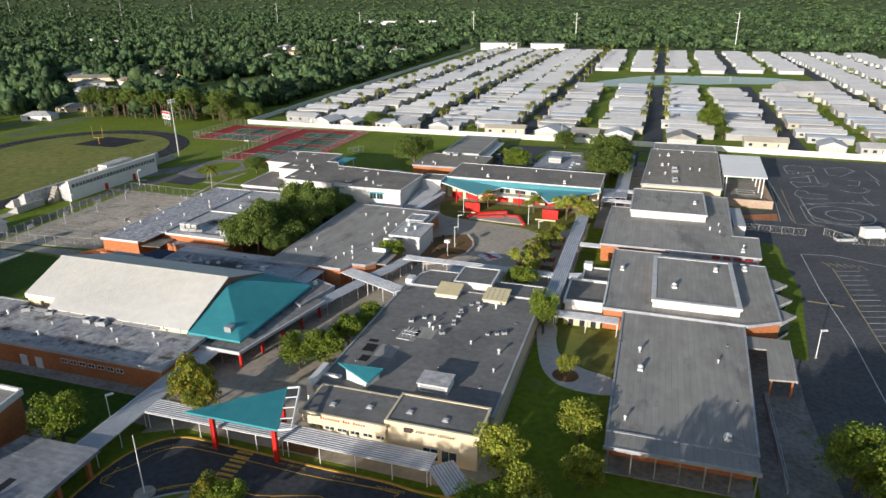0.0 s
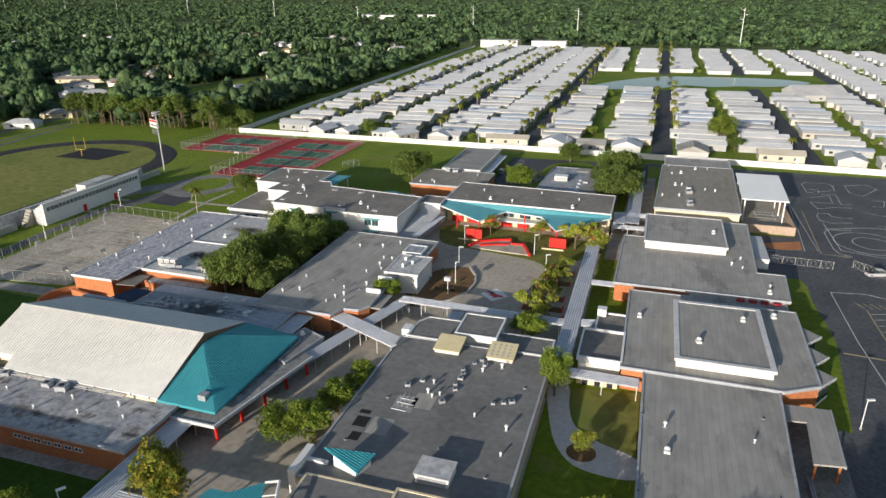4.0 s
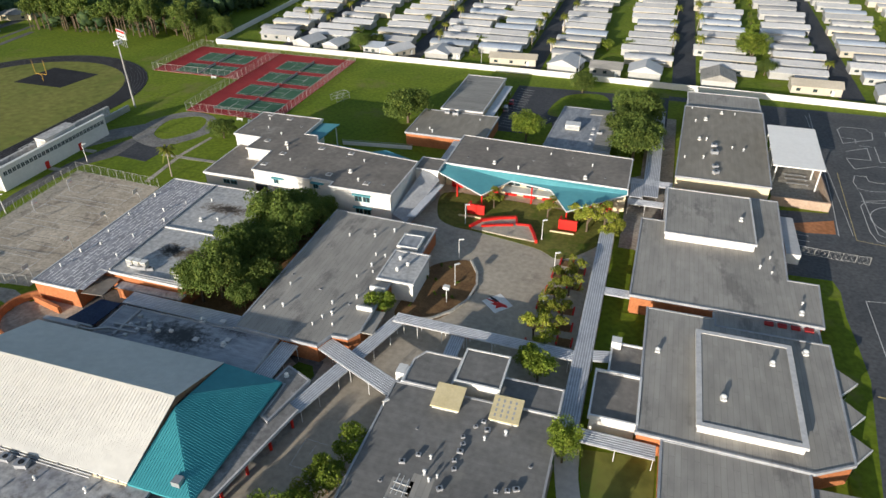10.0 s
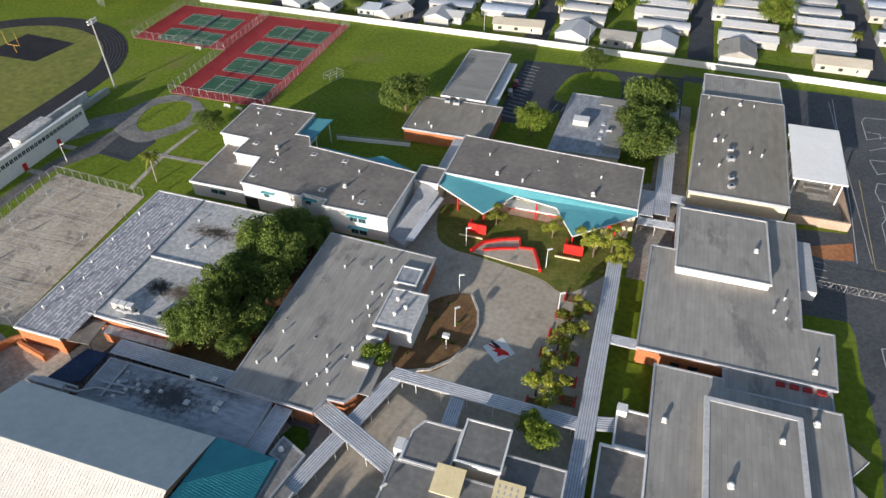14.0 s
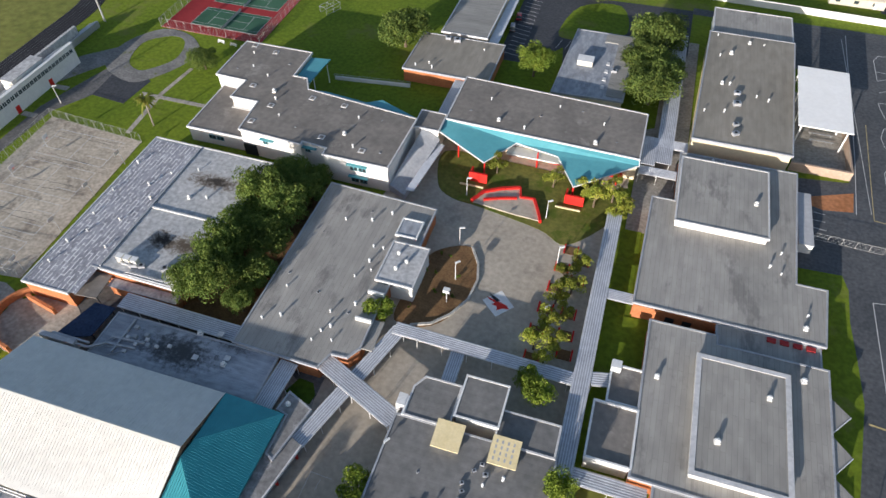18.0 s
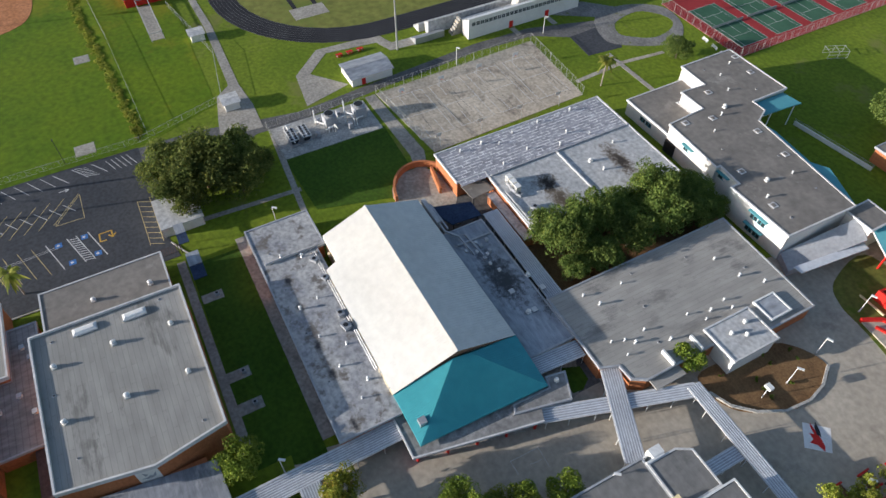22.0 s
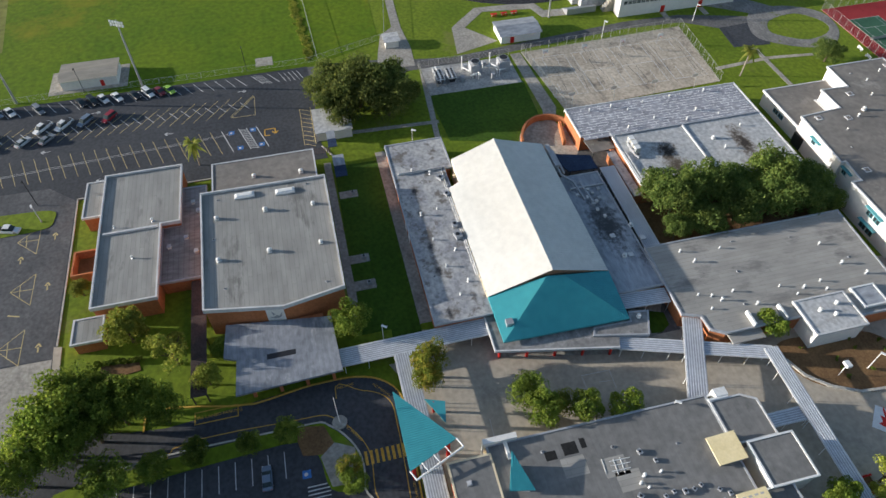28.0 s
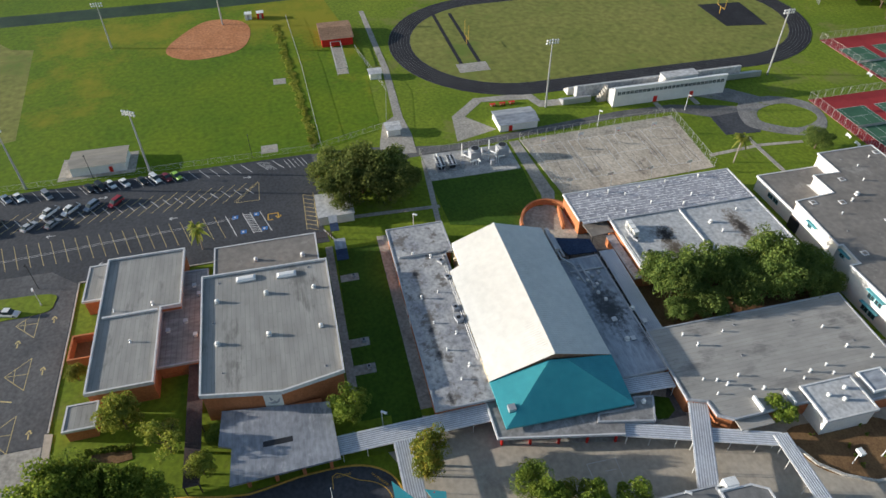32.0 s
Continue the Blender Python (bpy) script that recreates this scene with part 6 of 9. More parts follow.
while len(near) < 3600:
    x, y = (rng.uniform(-720, -190), rng.uniform(150, 520)) if len(near) < 1250 else (rng.uniform(-1500, 420), rng.uniform(300, 1050))
    if not seen_side(x, y) or in_park(x, y) or (x > -306 and y < 252) or (x > -205 and y < 252):
        continue
    if noise.noise(Vector((x * 0.012, y * 0.012, 3))) < -0.34 or any(abs(x - a - 6) < 0.42 * w + 6 and -15 - (b > 500) * 26 - (300 < b < 500 and a > -470) * 26 < y - b < 10 for a, b, _, w in HOUSES):
        continue
    if abs(y - 250 + 0.12 * (x + 200)) < 5 and x < -340 or (-190 > x > -206 and y < 300) or x > -190 - (y - 250) * 0.03 - 6 and y < 780:
        continue
    near.append((x, y, 4.6 + 6.4 * rng.random() ** 1.5, rng.uniform(7, 13) + 6 * (rng.random() < 0.14)))
for k in range(140):
    near.append((rng.uniform(-900, -312), rng.uniform(-190, 150), rng.uniform(4, 8), rng.uniform(8, 13)))
while len(far) < 3300:
    x, y = rng.uniform(-3200, 1200), rng.uniform(1000, 2300)
    if not seen_side(x, y) or noise.noise(Vector((x * 0.006, y * 0.006, 9))) < -0.36:
        continue
    far.append((x, y, rng.uniform(7, 14), rng.uniform(9, 16)))
while len(farther) < 3400:
    x, y = rng.uniform(-4700, 2300), rng.uniform(2200, 4750)
    if not seen_side(x, y):
        continue
    farther.append((x, y, rng.uniform(13, 24), rng.uniform(11, 17)))
woods("near_woods", [p for p in near if p[1] < 430], "leaf_far", 9, 2, 300, 0.085, "dense green woods beyond the sports field", 100)
woods("middle_woods", [p for p in near if p[1] >= 430], "leaf_far", 8, 1, 110, 0.12, "dense green woods between the streets", 150)
woods("far_woods", far, "leaf_far", 6, 1, 45, 0.18, "far green tree canopy", 200)
woods("farther_woods", farther, "leaf_far", 5, 1, 0, 0.4, "distant green tree canopy to the horizon", 300)

# ---- mobile-home park
slab("park_lawn", [(-181, 246), (226, 242), (226, 772), (-196, 772)], 0.18, M["grass"], "lawns of the mobile-home park", "lawn")
STREETS = (-150, -92, -40, 20, 78, 137, 195)
# wider than the roadway: the dark asphalt also paints the homes' shadows
for x in STREETS:
    slab("park_street", rect(x - 4.4, 250, x + 4.4, 765), 0.22, M["asphalt"], "dark street between white trailers, widened to include their shadow", "street")
slab("pond", smooth_outline([(-33, 451), (-17, 487), (4, 514), (22, 528), (61, 532), (99, 530), (121, 514), (110, 496), (92, 484), (72, 482), (52, 474), (34, 478), (19, 462), (2, 466), (-9, 448)], 5), 0.3, M["water"], "still dark pond among the trailers", "pond")
slab("pond_bank", smooth_outline([(-41, 446), (-25, 490), (0, 524), (20, 541), (61, 547), (102, 546), (130, 520), (128, 488), (92, 474), (52, 462), (19, 452), (-9, 440)], 5), 0.24, M["field"], "mown green bank round the pond", "bank")
bw = holder("boundary_wall", "long white boundary wall of the mobile-home park", "wall")
for a, b in (((-184, 247.6), (-24, 245.2)), ((-24, 245.2), (44, 243)), ((44, 243), (160, 238)), ((-184, 247.6), (-200, 770))):
    a, b = Vector(a), Vector(b)
    nn = Vector((-(b - a).y, (b - a).x)).normalized() * 0.15
    part("wall", prism(bmesh.new(), ccw([tuple(p) for p in (a + nn, a - nn, b - nn, b + nn)]), 0, 2.4), M["white_wall"], bw)


def trailer_home(seed, L, W, flat):
    """A long low trailer with a shallow roof, skirting, windows and a flat carport."""
    t = holder("mobile_home", "white mobile home with flat metal roof and carport", "mobile home", "mobile homes")
    r = random.Random(seed)
    part("body", boxed(-L / 2, -W / 2, 0.3, L / 2, W / 2, 3.0), M["trailer_wall" if seed % 5 else "trailer_cream"], t)
    e = 0.3
    ridge = 3.75 if flat else 4.15
    bm = bmesh.new()
    prof = [(-W / 2 - e, 2.95)] + [((W / 2 + e) * (-1 + 2 * k / 6), 3.02 + (ridge - 3.02) * (math.sin(math.pi * k / 6) ** 0.8 if flat else 1 - abs(k - 3) / 3)) for k in range(7)] + [(W / 2 + e, 2.95)]
    ends = [[bm.verts.new((sx * (L / 2 + e), y, z)) for y, z in prof] for sx in (-1, 1)]
    for k in range(8):
        bm.faces.new((ends[0][k], ends[1][k], ends[1][k + 1], ends[0][k + 1]))
    bm.faces.new((ends[0][0], ends[0][8], ends[1][8], ends[1][0]))
    bm.faces.new(ends[0])
    bm.faces.new(ends[1][::-1])
    part("roof", bm, M[("trailer_white", "trailer_white", "trailer_blue", "trailer_white", "trailer_grey", "trailer_white")[seed]], t)
    part("carport", boxed(-L / 2 + r.uniform(0, 3), W / 2 + 0.32, 2.5, L / 2 - r.uniform(5, 9), W / 2 + 2.9, 2.65), M["trailer_grey"], t, "flat grey carport roof")
    for x in (-L / 2 + 3.2, L / 2 - 9.4):
        part("carport_post", cyl(bmesh.new(), x, W / 2 + 2.75, 0, 2.5, 0.07, n=5), M["white_paint"], t)
    for k in range(3):
        x = -L / 2 + 1.6 + k * (L - 2.4) / 3
        part("window", boxed(x, -W / 2 - 0.04, 1.3, x + 1.5, -W / 2 + 0.02, 2.3), M["glass"], t)
    return t


HOMES = [trailer_home(k, L, W, fl) for k, (L, W, fl) in enumerate(((19, 6.4, True), (20.5, 7.0, False), (18, 6.8, True), (20, 7.2, False), (17, 6.2, True), (19.5, 7.0, False)))]
spots = []
rng = random.Random(5)
for i, x in enumerate(STREETS):
    for side in (-1, 1):
        y = 268 + rng.uniform(0, 4)
        cx = x + side * 15.0
        if side < 0 and i == 0:
            cx = x - 14.5
        while y < 758:
            if not (-44 < cx < 140 and 440 < y < 552):
                spots.append((cx + rng.uniform(-2.0, 2.0), y, 90 if False else 0 if side > 0 else 180))
            y += rng.uniform(10.3, 12.0)
taken = set()
rest = []
for x, y, rz in spots:
    k = rng.randrange(6)
    if y < 425:
        m = pose(x, y, 0.18, 0, 0, rz + rng.uniform(-1.5, 1.5))
        if k in taken:
            copy_thing(HOMES[k], m)
        else:
            taken.add(k)
            HOMES[k].matrix_basis = m
    else:
        rest.append((x, y))
bm = bmesh.new()
for x, y in rest:
    L, W = rng.uniform(17, 20), rng.uniform(6.0, 7.2)
    box(bm, x - L / 2, y - W / 2, 0.2, x + L / 2, y + W / 2, 2.9)
    k = [bm.verts.new((x + sx * (L / 2 + 0.3), y + sy * (W / 2 + 0.3), z)) for sx in (-1, 1) for sy, z in ((-1, 2.92), (0, 3.95), (1, 2.92))]
    for f in ((0, 3, 4, 1), (1, 4, 5, 2), (0, 1, 2), (5, 4, 3), (0, 2, 5, 3)):
        bm.faces.new([k[i] for i in f])
    box(bm, x - L / 2 + rng.uniform(0, 4), y + W / 2 + 0.02, 2.4, x + L / 2 - rng.uniform(0, 4), y + W / 2 + 3.2, 2.6)
tagged(part("far_mobile_homes", bm, M["trailer_white"]), "far rows of white mobile homes", "mobile home", kind="stuff")


# gabled houses of the first row behind the white wall, and the grey-roofed clubhouse by the pond
def gabled_house(x, y, rz, L, W, roof, wall, label, h=3.0):
    t = holder("gabled_house", label, "house", "houses behind the white wall", (x, y, 0.18), rz)
    part("wall", boxed(-L / 2, -W / 2, 0, L / 2, W / 2, h), M[wall], t)
    e, r = 0.5, h + W * 0.2
    link_mesh("roof", [(-L / 2 - e, -W / 2 - e, h), (L / 2 + e, -W / 2 - e, h), (L / 2 + e, 0, r), (-L / 2 - e, 0, r), (L / 2 + e, W / 2 + e, h), (-L / 2 - e, W / 2 + e, h)], [(0, 1, 2, 3), (3, 2, 4, 5), (0, 3, 5), (1, 4, 2), (0, 5, 4, 1)], M[roof], t)
    for k in range(3):
        xx = -L / 2 + L * (k + 0.3) / 3
        part("window", boxed(xx, -W / 2 - 0.05, 1.1, xx + 1.4, -W / 2 + 0.02, 2.2), M["glass"], t)
        part("window", boxed(L / 2 - 0.02, -W / 2 + W * (k + 0.25) / 3, 1.1, L / 2 + 0.05, -W / 2 + W * (k + 0.25) / 3 + 1.1, 2.2), M["glass"], t)
    part("door", boxed(L * 0.3, -W / 2 - 0.06, 0.1, L * 0.3 + 1, -W / 2 + 0.02, 2.1), M["white_paint"], t)


for x, y, rz, L, W, roof, wall in ((-159, 262.5, 0, 17, 7, "trailer_white", "trailer_wall"), (-141, 256, 75, 11, 10, "trailer_white", "trailer_wall"), (-127.5, 255, 80, 9, 8, "trailer_white", "trailer_wall"), (-109, 256.5, 0, 9, 8, "trailer_blue", "trailer_wall"),
                                   (-98.5, 255, 60, 12, 9, "trailer_white", "trailer_cream"), (-80, 256.5, 90, 9, 10, "trailer_white", "trailer_wall"), (-74.5, 258.5, 0, 8, 7, "trailer_white", "trailer_wall"), (-48, 257.5, 5, 19, 7, "trailer_cream", "trailer_cream"),
                                   (-26, 256, 80, 11, 12, "trailer_white", "trailer_wall"), (-10, 256, 0, 12, 9, "roof_grey_y", "trailer_wall"), (5, 256, 90, 10, 12, "trailer_white", "trailer_wall"), (32, 255, 90, 12, 12, "roof_grey", "trailer_wall"), (66, 256, 0, 17, 8, "trailer_cream", "trailer_cream"),
                                   (91, 254, 85, 11, 10, "trailer_white", "trailer_wall"), (106, 254, 0, 10, 8, "trailer_grey", "trailer_wall"), (123, 252, 90, 10, 11, "trailer_white", "trailer_wall"), (148, 251, 0, 18, 8, "trailer_white", "trailer_wall")):
    gabled_house(x, y, rz, L, W, roof, wall, "low white gabled house behind the boundary wall")
gabled_house(110, 436, 15, 30, 24, "trailer_grey", "trailer_wall", "grey-roofed clubhouse beside the pond", 3.6)


# ---- roof vents, pipes and air units
def roof_vent(h=1.0, r=0.16):
    t = holder("roof_vent", "small pale metal roof vent with cap", "roof vent", "roof vents")
    part("pipe", cyl(bmesh.new(), 0, 0, -0.05, h * 0.7, r, n=8), M["white_paint"], t)
    part("cap", cyl(cyl(bmesh.new(), 0, 0, h * 0.66, h * 0.86, r * 1.9, r * 1.9, 8), 0, 0, h * 0.86, h, r * 1.9, r * 0.5, 8), M["white_paint"], t)
    part("flashing", cyl(bmesh.new(), 0, 0, 0.0, 0.16, r * 2.2, r * 1.2, 8), M["steel"], t)
    return t


def roof_fan():
    t = holder("roof_fan", "round mushroom roof fan on a square curb", "roof fan", "roof fans")
    part("curb", boxed(-0.55, -0.55, -0.02, 0.55, 0.55, 0.4), M["white_paint"], t)
    part("drum", cyl(bmesh.new(), 0, 0, 0.4, 0.9, 0.45, 0.5, 10), M["steel"], t)
    part("cap", cyl(bmesh.new(), 0, 0, 0.9, 1.25, 0.62, 0.25, 10), M["white_paint"], t)
    return t


def air_unit(w=1.5, d=1.1, h=0.8):
    t = holder("air_unit", "grey boxed rooftop air unit on feet", "air unit", "rooftop air units")
    part("body", boxed(-w / 2, -d / 2, 0.15, w / 2, d / 2, h), M["trim_grey"], t)
    part("lid", boxed(-w / 2 - 0.06, -d / 2 - 0.06, h, w / 2 + 0.06, d / 2 + 0.06, h + 0.06), M["steel"], t)
    part("fan_grille", cyl(bmesh.new(), 0, 0, h + 0.06, h + 0.12, d * 0.36, n=12), M["dark"], t)
    for x in (-w / 2 + 0.1, w / 2 - 0.25):
        part("foot", boxed(x, -d / 2, 0, x + 0.15, d / 2, 0.15), M["steel"], t)
    return t


def scatter(src, spots, z, turn=0.0, sizes=(1.05, 1.25, 0.9)):
    for k, (x, y) in enumerate(spots):
        m = pose(x, y, z, 0, 0, turn + 11 * (k % 4))
        ob = src if not src.get("placed") else copy_thing(src, m)
        src["placed"] = 1
        ob.matrix_basis = m
        s = sizes[k % len(sizes)]
        ob.scale = (s, s, s)


VENT, FAN, UNIT = roof_vent(), roof_fan(), air_unit()
for z, spots in (
    (4.5, [(-59.9, 77.7), (-56.6, 79.4), (-58.8, 86.5), (-54.7, 107.9), (-48.8, 109.3), (-48.3, 75.9), (-47.4, 78.4), (-46, 79.9), (-44.5, 76.9), (-47.5, 83.2), (-43.4, 86.3), (-46.4, 93.1), (-45.6, 102), (-44.9, 97.8), (-43.7, 95.6), (-43.4, 102.1), (-45.2, 112.6)]),
    (4.8, [(-16, 52), (-16, 49), (-14, 49), (-15, 48), (-6, 60), (-7, 45), (-9, 58), (-1.5, 43), (-1, 37)]),
    (4.5, [(38.8, 126), (36.4, 121.4), (38.7, 120.1), (43.5, 110.3), (23.4, 152.6), (26.2, 152.6), (19.6, 152)]),
    (6.0, [(23, 199), (26, 185), (35, 208), (33, 181), (36, 180), (22, 210), (20, 171), (25, 172)]),
    (7.0, [(-34, 158), (-23, 148.6), (-16, 160), (-4, 156)]),
    (8.0, [(-95, 149), (-88, 140), (-84, 134), (-64, 139), (-61, 128), (-101, 152), (-104, 158)]),
    (5.16, [(-110, 77), (-110, 83), (-110, 92), (-110.6, 100), (-110.6, 110), (-108, 87), (-101, 84), (-100.4, 100), (-100.6, 109), (-103, 92), (-103.5, 104)]),
    (5.1, [(-95, 112), (-88, 104), (-90, 82)]),
    (4.5, [(-56.5, 173), (-55, 171), (-43, 184), (-60, 171)]),
    (5.6, [(-85.3, -36.5), (-95.6, -32.8), (-95.5, -41)]),
    (4.5, [(-99, 27), (-84, 26), (-76, 27), (-72, 31), (-97, 31), (-85, 30), (-68, 28), (-63, 31.5), (-60, 29)]),
    (4.4, [(20.1, 30.4), (21.4, 51.4), (34, 51.2)]),
):
    scatter(VENT, spots, z, 0, (0.85, 1.05, 0.72))
for z, spots in ((6.4, [(35.5, 87.7), (27, 76.5)]), (4.7, [(16.3, 87.4), (42.1, 94.4)]), (4.4, [(21.7, 45.3), (33.9, 29.9)]), (6.5, [(33, 138)]), (8.2, [(-90, -18.2), (-90.2, -7.7), (-89.7, 2.7), (-77.7, -18), (-77.8, -7.6), (-77.7, 3.1)]), (7.0, [(-30, 150), (-5, 148)]), (8.0, [(-65, 132), (-90, 143)]), (6.0, [(24, 185), (26, 201), (31, 208)]), (4.5, [(43, 107)]), (5.1, [(-92, 103)]), (4.0, [(-62, 66), (-70, 71)]), (5.5, [(-105, -10), (-104, 1)])):
    scatter(FAN, spots, z, 0, (0.78, 0.86, 0.72))
for z, spots in ((6.0, [(28, 181), (28, 176), (28, 167), (28, 163)]), (5.1, [(-94, 81.4), (-92, 81.4), (-90.2, 81.6), (-85, 82.4)]), (4.5, [(-55, 187), (-52, 186.4)]), (4.5, [(-5, 184)]), (4.5, [(-79, 32.6), (-75.6, 32.4), (-89, 33.2), (-94.6, 33.0)])):
    scatter(UNIT, spots, z, 3)
scatter(UNIT, [(-18, 52), (-20, 50), (-12.4, 57.4), (-12, 56), (-12, 54.4), (-12.4, 52.6), (-12, 51), (-13, 47), (-5, 49), (-3.4, 49.6), (-2.2, 50.2), (-11, 60), (-10, 61.4), (-9, 59.8)], 4.8, 3, (0.5, 0.62, 0.45))
for x, y in ((-96, -12), (-95.2, -3)):
    s = holder("roof_skylight", "long pale domed roof skylight", "skylight", "roof skylights", (x, y, 8.2))
    part("curb", boxed(-0.9, -2.2, -0.02, 0.9, 2.2, 0.35), M["trim"], s)
    part("dome", cyl(bmesh.new(), 0, 0, 0.35, 0.36, 0.01), M["white_paint"], s)
    link_mesh("lid", [(-0.8, -2.1, 0.35), (0.8, -2.1, 0.35), (0.8, 2.1, 0.35), (-0.8, 2.1, 0.35), (-0.4, -1.7, 0.6), (0.4, -1.7, 0.6), (0.4, 1.7, 0.6), (-0.4, 1.7, 0.6)], [(4, 5, 6, 7), (0, 1, 5, 4), (1, 2, 6, 5), (2, 3, 7, 6), (3, 0, 4, 7)], M["white_paint"], s)

# pipes along the hall eaves and on the annex roof
pr = holder("roof_pipes", "pale pipe runs along the hall eaves", "pipes")
for y, z in ((33.9, 4.95), (33.5, 4.8)):
    part("pipe", tube(bmesh.new(), (-97, y, z), (-64, y, z), 0.12, n=6), M["steel"], pr)
for x in range(-96, -64, 4):
    part("bracket", boxed(x, 33.3, 4.5, x + 0.15, 34.1, 4.75), M["steel"], pr)
part("pipe", tube(bmesh.new(), (-98.2, 23.6, 5.0), (-98.2, 36, 5.0), 0.14, n=6), M["steel"], pr)
pr2 = holder("duct_run", "grey ducts stepping up beside the hall roof", "duct")
for a, b in (((-97, 61, 5.6), (-88, 61, 5.6)), ((-88, 61, 5.6), (-86, 63.4, 4.6)), ((-97, 62, 5.4), (-88.6, 62, 5.4)), ((-86, 63.4, 4.6), (-80, 64, 4.3)), ((-86, 65, 4.4), (-79, 65.6, 4.3)), ((-84, 62, 4.4), (-84, 70, 4.3))):
    part("duct", tube(bmesh.new(), a, b, 0.28, n=4), M["steel"], pr2)
for x, y in ((-82, 66), (-80, 67), (-83, 68), (-78.5, 65)):
    part("duct_box", boxed(x, y, 4.0, x + 0.8, y + 0.7, 4.7), M["steel"], pr2)
part("tank_wall", boxed(-98.5, 60.4, 4.0, -90.6, 61.4, 6.4), M["trim_grey"], pr2)

# ---- plaza: emblem, stage, planters, lamps
em = holder("plaza_emblem", "white diamond emblem with a red bird shape", "emblem")
part("diamond", prism(bmesh.new(), ccw([(-16.6, 102), (-13.1, 98.5), (-16.2, 95), (-19.9, 98.4)]), 0.13, 0.155), M["white_paint"], em)
part("bird", prism(bmesh.new(), ccw([(-19.2, 99.6), (-17.6, 99.2), (-16, 98.9), (-14.6, 98.4), (-13.9, 97.6), (-15.4, 97.4), (-16.4, 96.6), (-16.6, 97.6), (-17.8, 97.9), (-17.2, 98.5), (-18.6, 99.0)]), 0.155, 0.162), M["red_paint"], em, "red bird shape")
part("wing", prism(bmesh.new(), ccw([(-18.9, 100.6), (-17.2, 99.9), (-16.2, 99.2), (-16.9, 98.8), (-18.2, 99.6)]), 0.162, 0.168), M["dark"], em, "dark wing shape")
st = holder("stage", "low concrete stage with red curved seat walls", "stage")
part("floor", prism(bmesh.new(), ccw([(-30, 126), (-28, 129.6), (-24, 132), (-20, 133.6), (-19.2, 130.4), (-16, 130.8), (-13.2, 124.4), (-20, 124.8)]), 0.1, 0.55), M["plaza"], st)
for pts, w, h in (([(-30.2, 126), (-28.2, 129.8), (-24.2, 132.2), (-20, 133.8)], 0.7, 1.15), ([(-20, 133.8), (-19.2, 130.6), (-16, 131)], 0.5, 1.0), ([(-16, 131), (-14.4, 127.6), (-13, 124)], 0.6, 1.1), ([(-27.6, 127.2), (-24, 128.8), (-20, 130)], 0.6, 1.0)):
    for a, b in zip(pts, pts[1:]):
        a, b = Vector(a), Vector(b)
        nn = Vector((-(b - a).y, (b - a).x)).normalized() * w / 2
        part("seat_wall", prism(bmesh.new(), ccw([tuple(p) for p in (a + nn, a - nn, b - nn, b + nn)]), 0.1, h), M["red_paint"], st, "red painted seat wall")
for k, (x, y) in enumerate(((-1, 90), (-1.6, 94.6), (-2, 100), (-7, 87.4), (-7.4, 94), (-6.8, 100), (-6, 106), (-5.6, 112), (-4.6, 117.6), (-1.8, 109), (-1.6, 115))):
    p = holder("tree_planter", "square planter bed with red benches on two sides", "planter", "planters on the plaza", (x, y, 0.14))
    part("soil", boxed(-1.3, -1.2, 0, 1.3, 1.2, 0.12), M["mulch"], p)
    for s in (-1.55, 1.35):
        part("bench", boxed(s, -1.4, 0.35, s + 0.35, 1.4, 0.5), M["red_paint"], p, "red bench")
        for yy in (-1.2, 1.1):
            part("bench_leg", boxed(s + 0.1, yy, 0, s + 0.25, yy + 0.12, 0.35), M["dark"], p)
bedwall = holder("bed_wall", "low curved concrete wall round the planting bed", "wall")
arc = [(-26, 112), (-23.4, 107.6), (-22.3, 103), (-22.8, 97.4), (-25.2, 92.6), (-28.4, 89.2), (-32.4, 87.6)]
for a, b in zip(arc, arc[1:]):
    a, b = Vector(a), Vector(b)
    nn = Vector((-(b - a).y, (b - a).x)).normalized() * 0.25
    part("segment", prism(bmesh.new(), ccw([tuple(p) for p in (a + nn, a - nn, b - nn, b + nn)]), 0.1, 0.65), M["curb"], bedwall)
for k in range(9):
    x, y = -34 + (k * 3.7) % 9, 92 + (k * 5.3) % 16
    v, f = crown_mesh(40 + k, 0.6, 0.8, 0.05, 150, 0.13, 5)
    sh = new("shrub", mesh_np("shrub", v, f, M["leaf_bright"]))
    sh.location = (x, y, 0.24)
    tagged(sh, "small green shrub in the mulch bed", "shrub", "shrubs in the bed")


def lamp_post(h=5.6):
    t = holder("lamp_post", "slim white lamp post with a flat head", "lamp post", "lamp posts")
    part("pole", cyl(bmesh.new(), 0, 0, 0, h, 0.10, 0.07, 7), M["white_paint"], t)
    part("base", cyl(bmesh.new(), 0, 0, 0, 0.4, 0.22, n=8), M["concrete"], t)
    part("head", boxed(-0.1, -0.2, h - 0.05, 1.1, 0.2, h + 0.15), M["white_paint"], t)
    return t


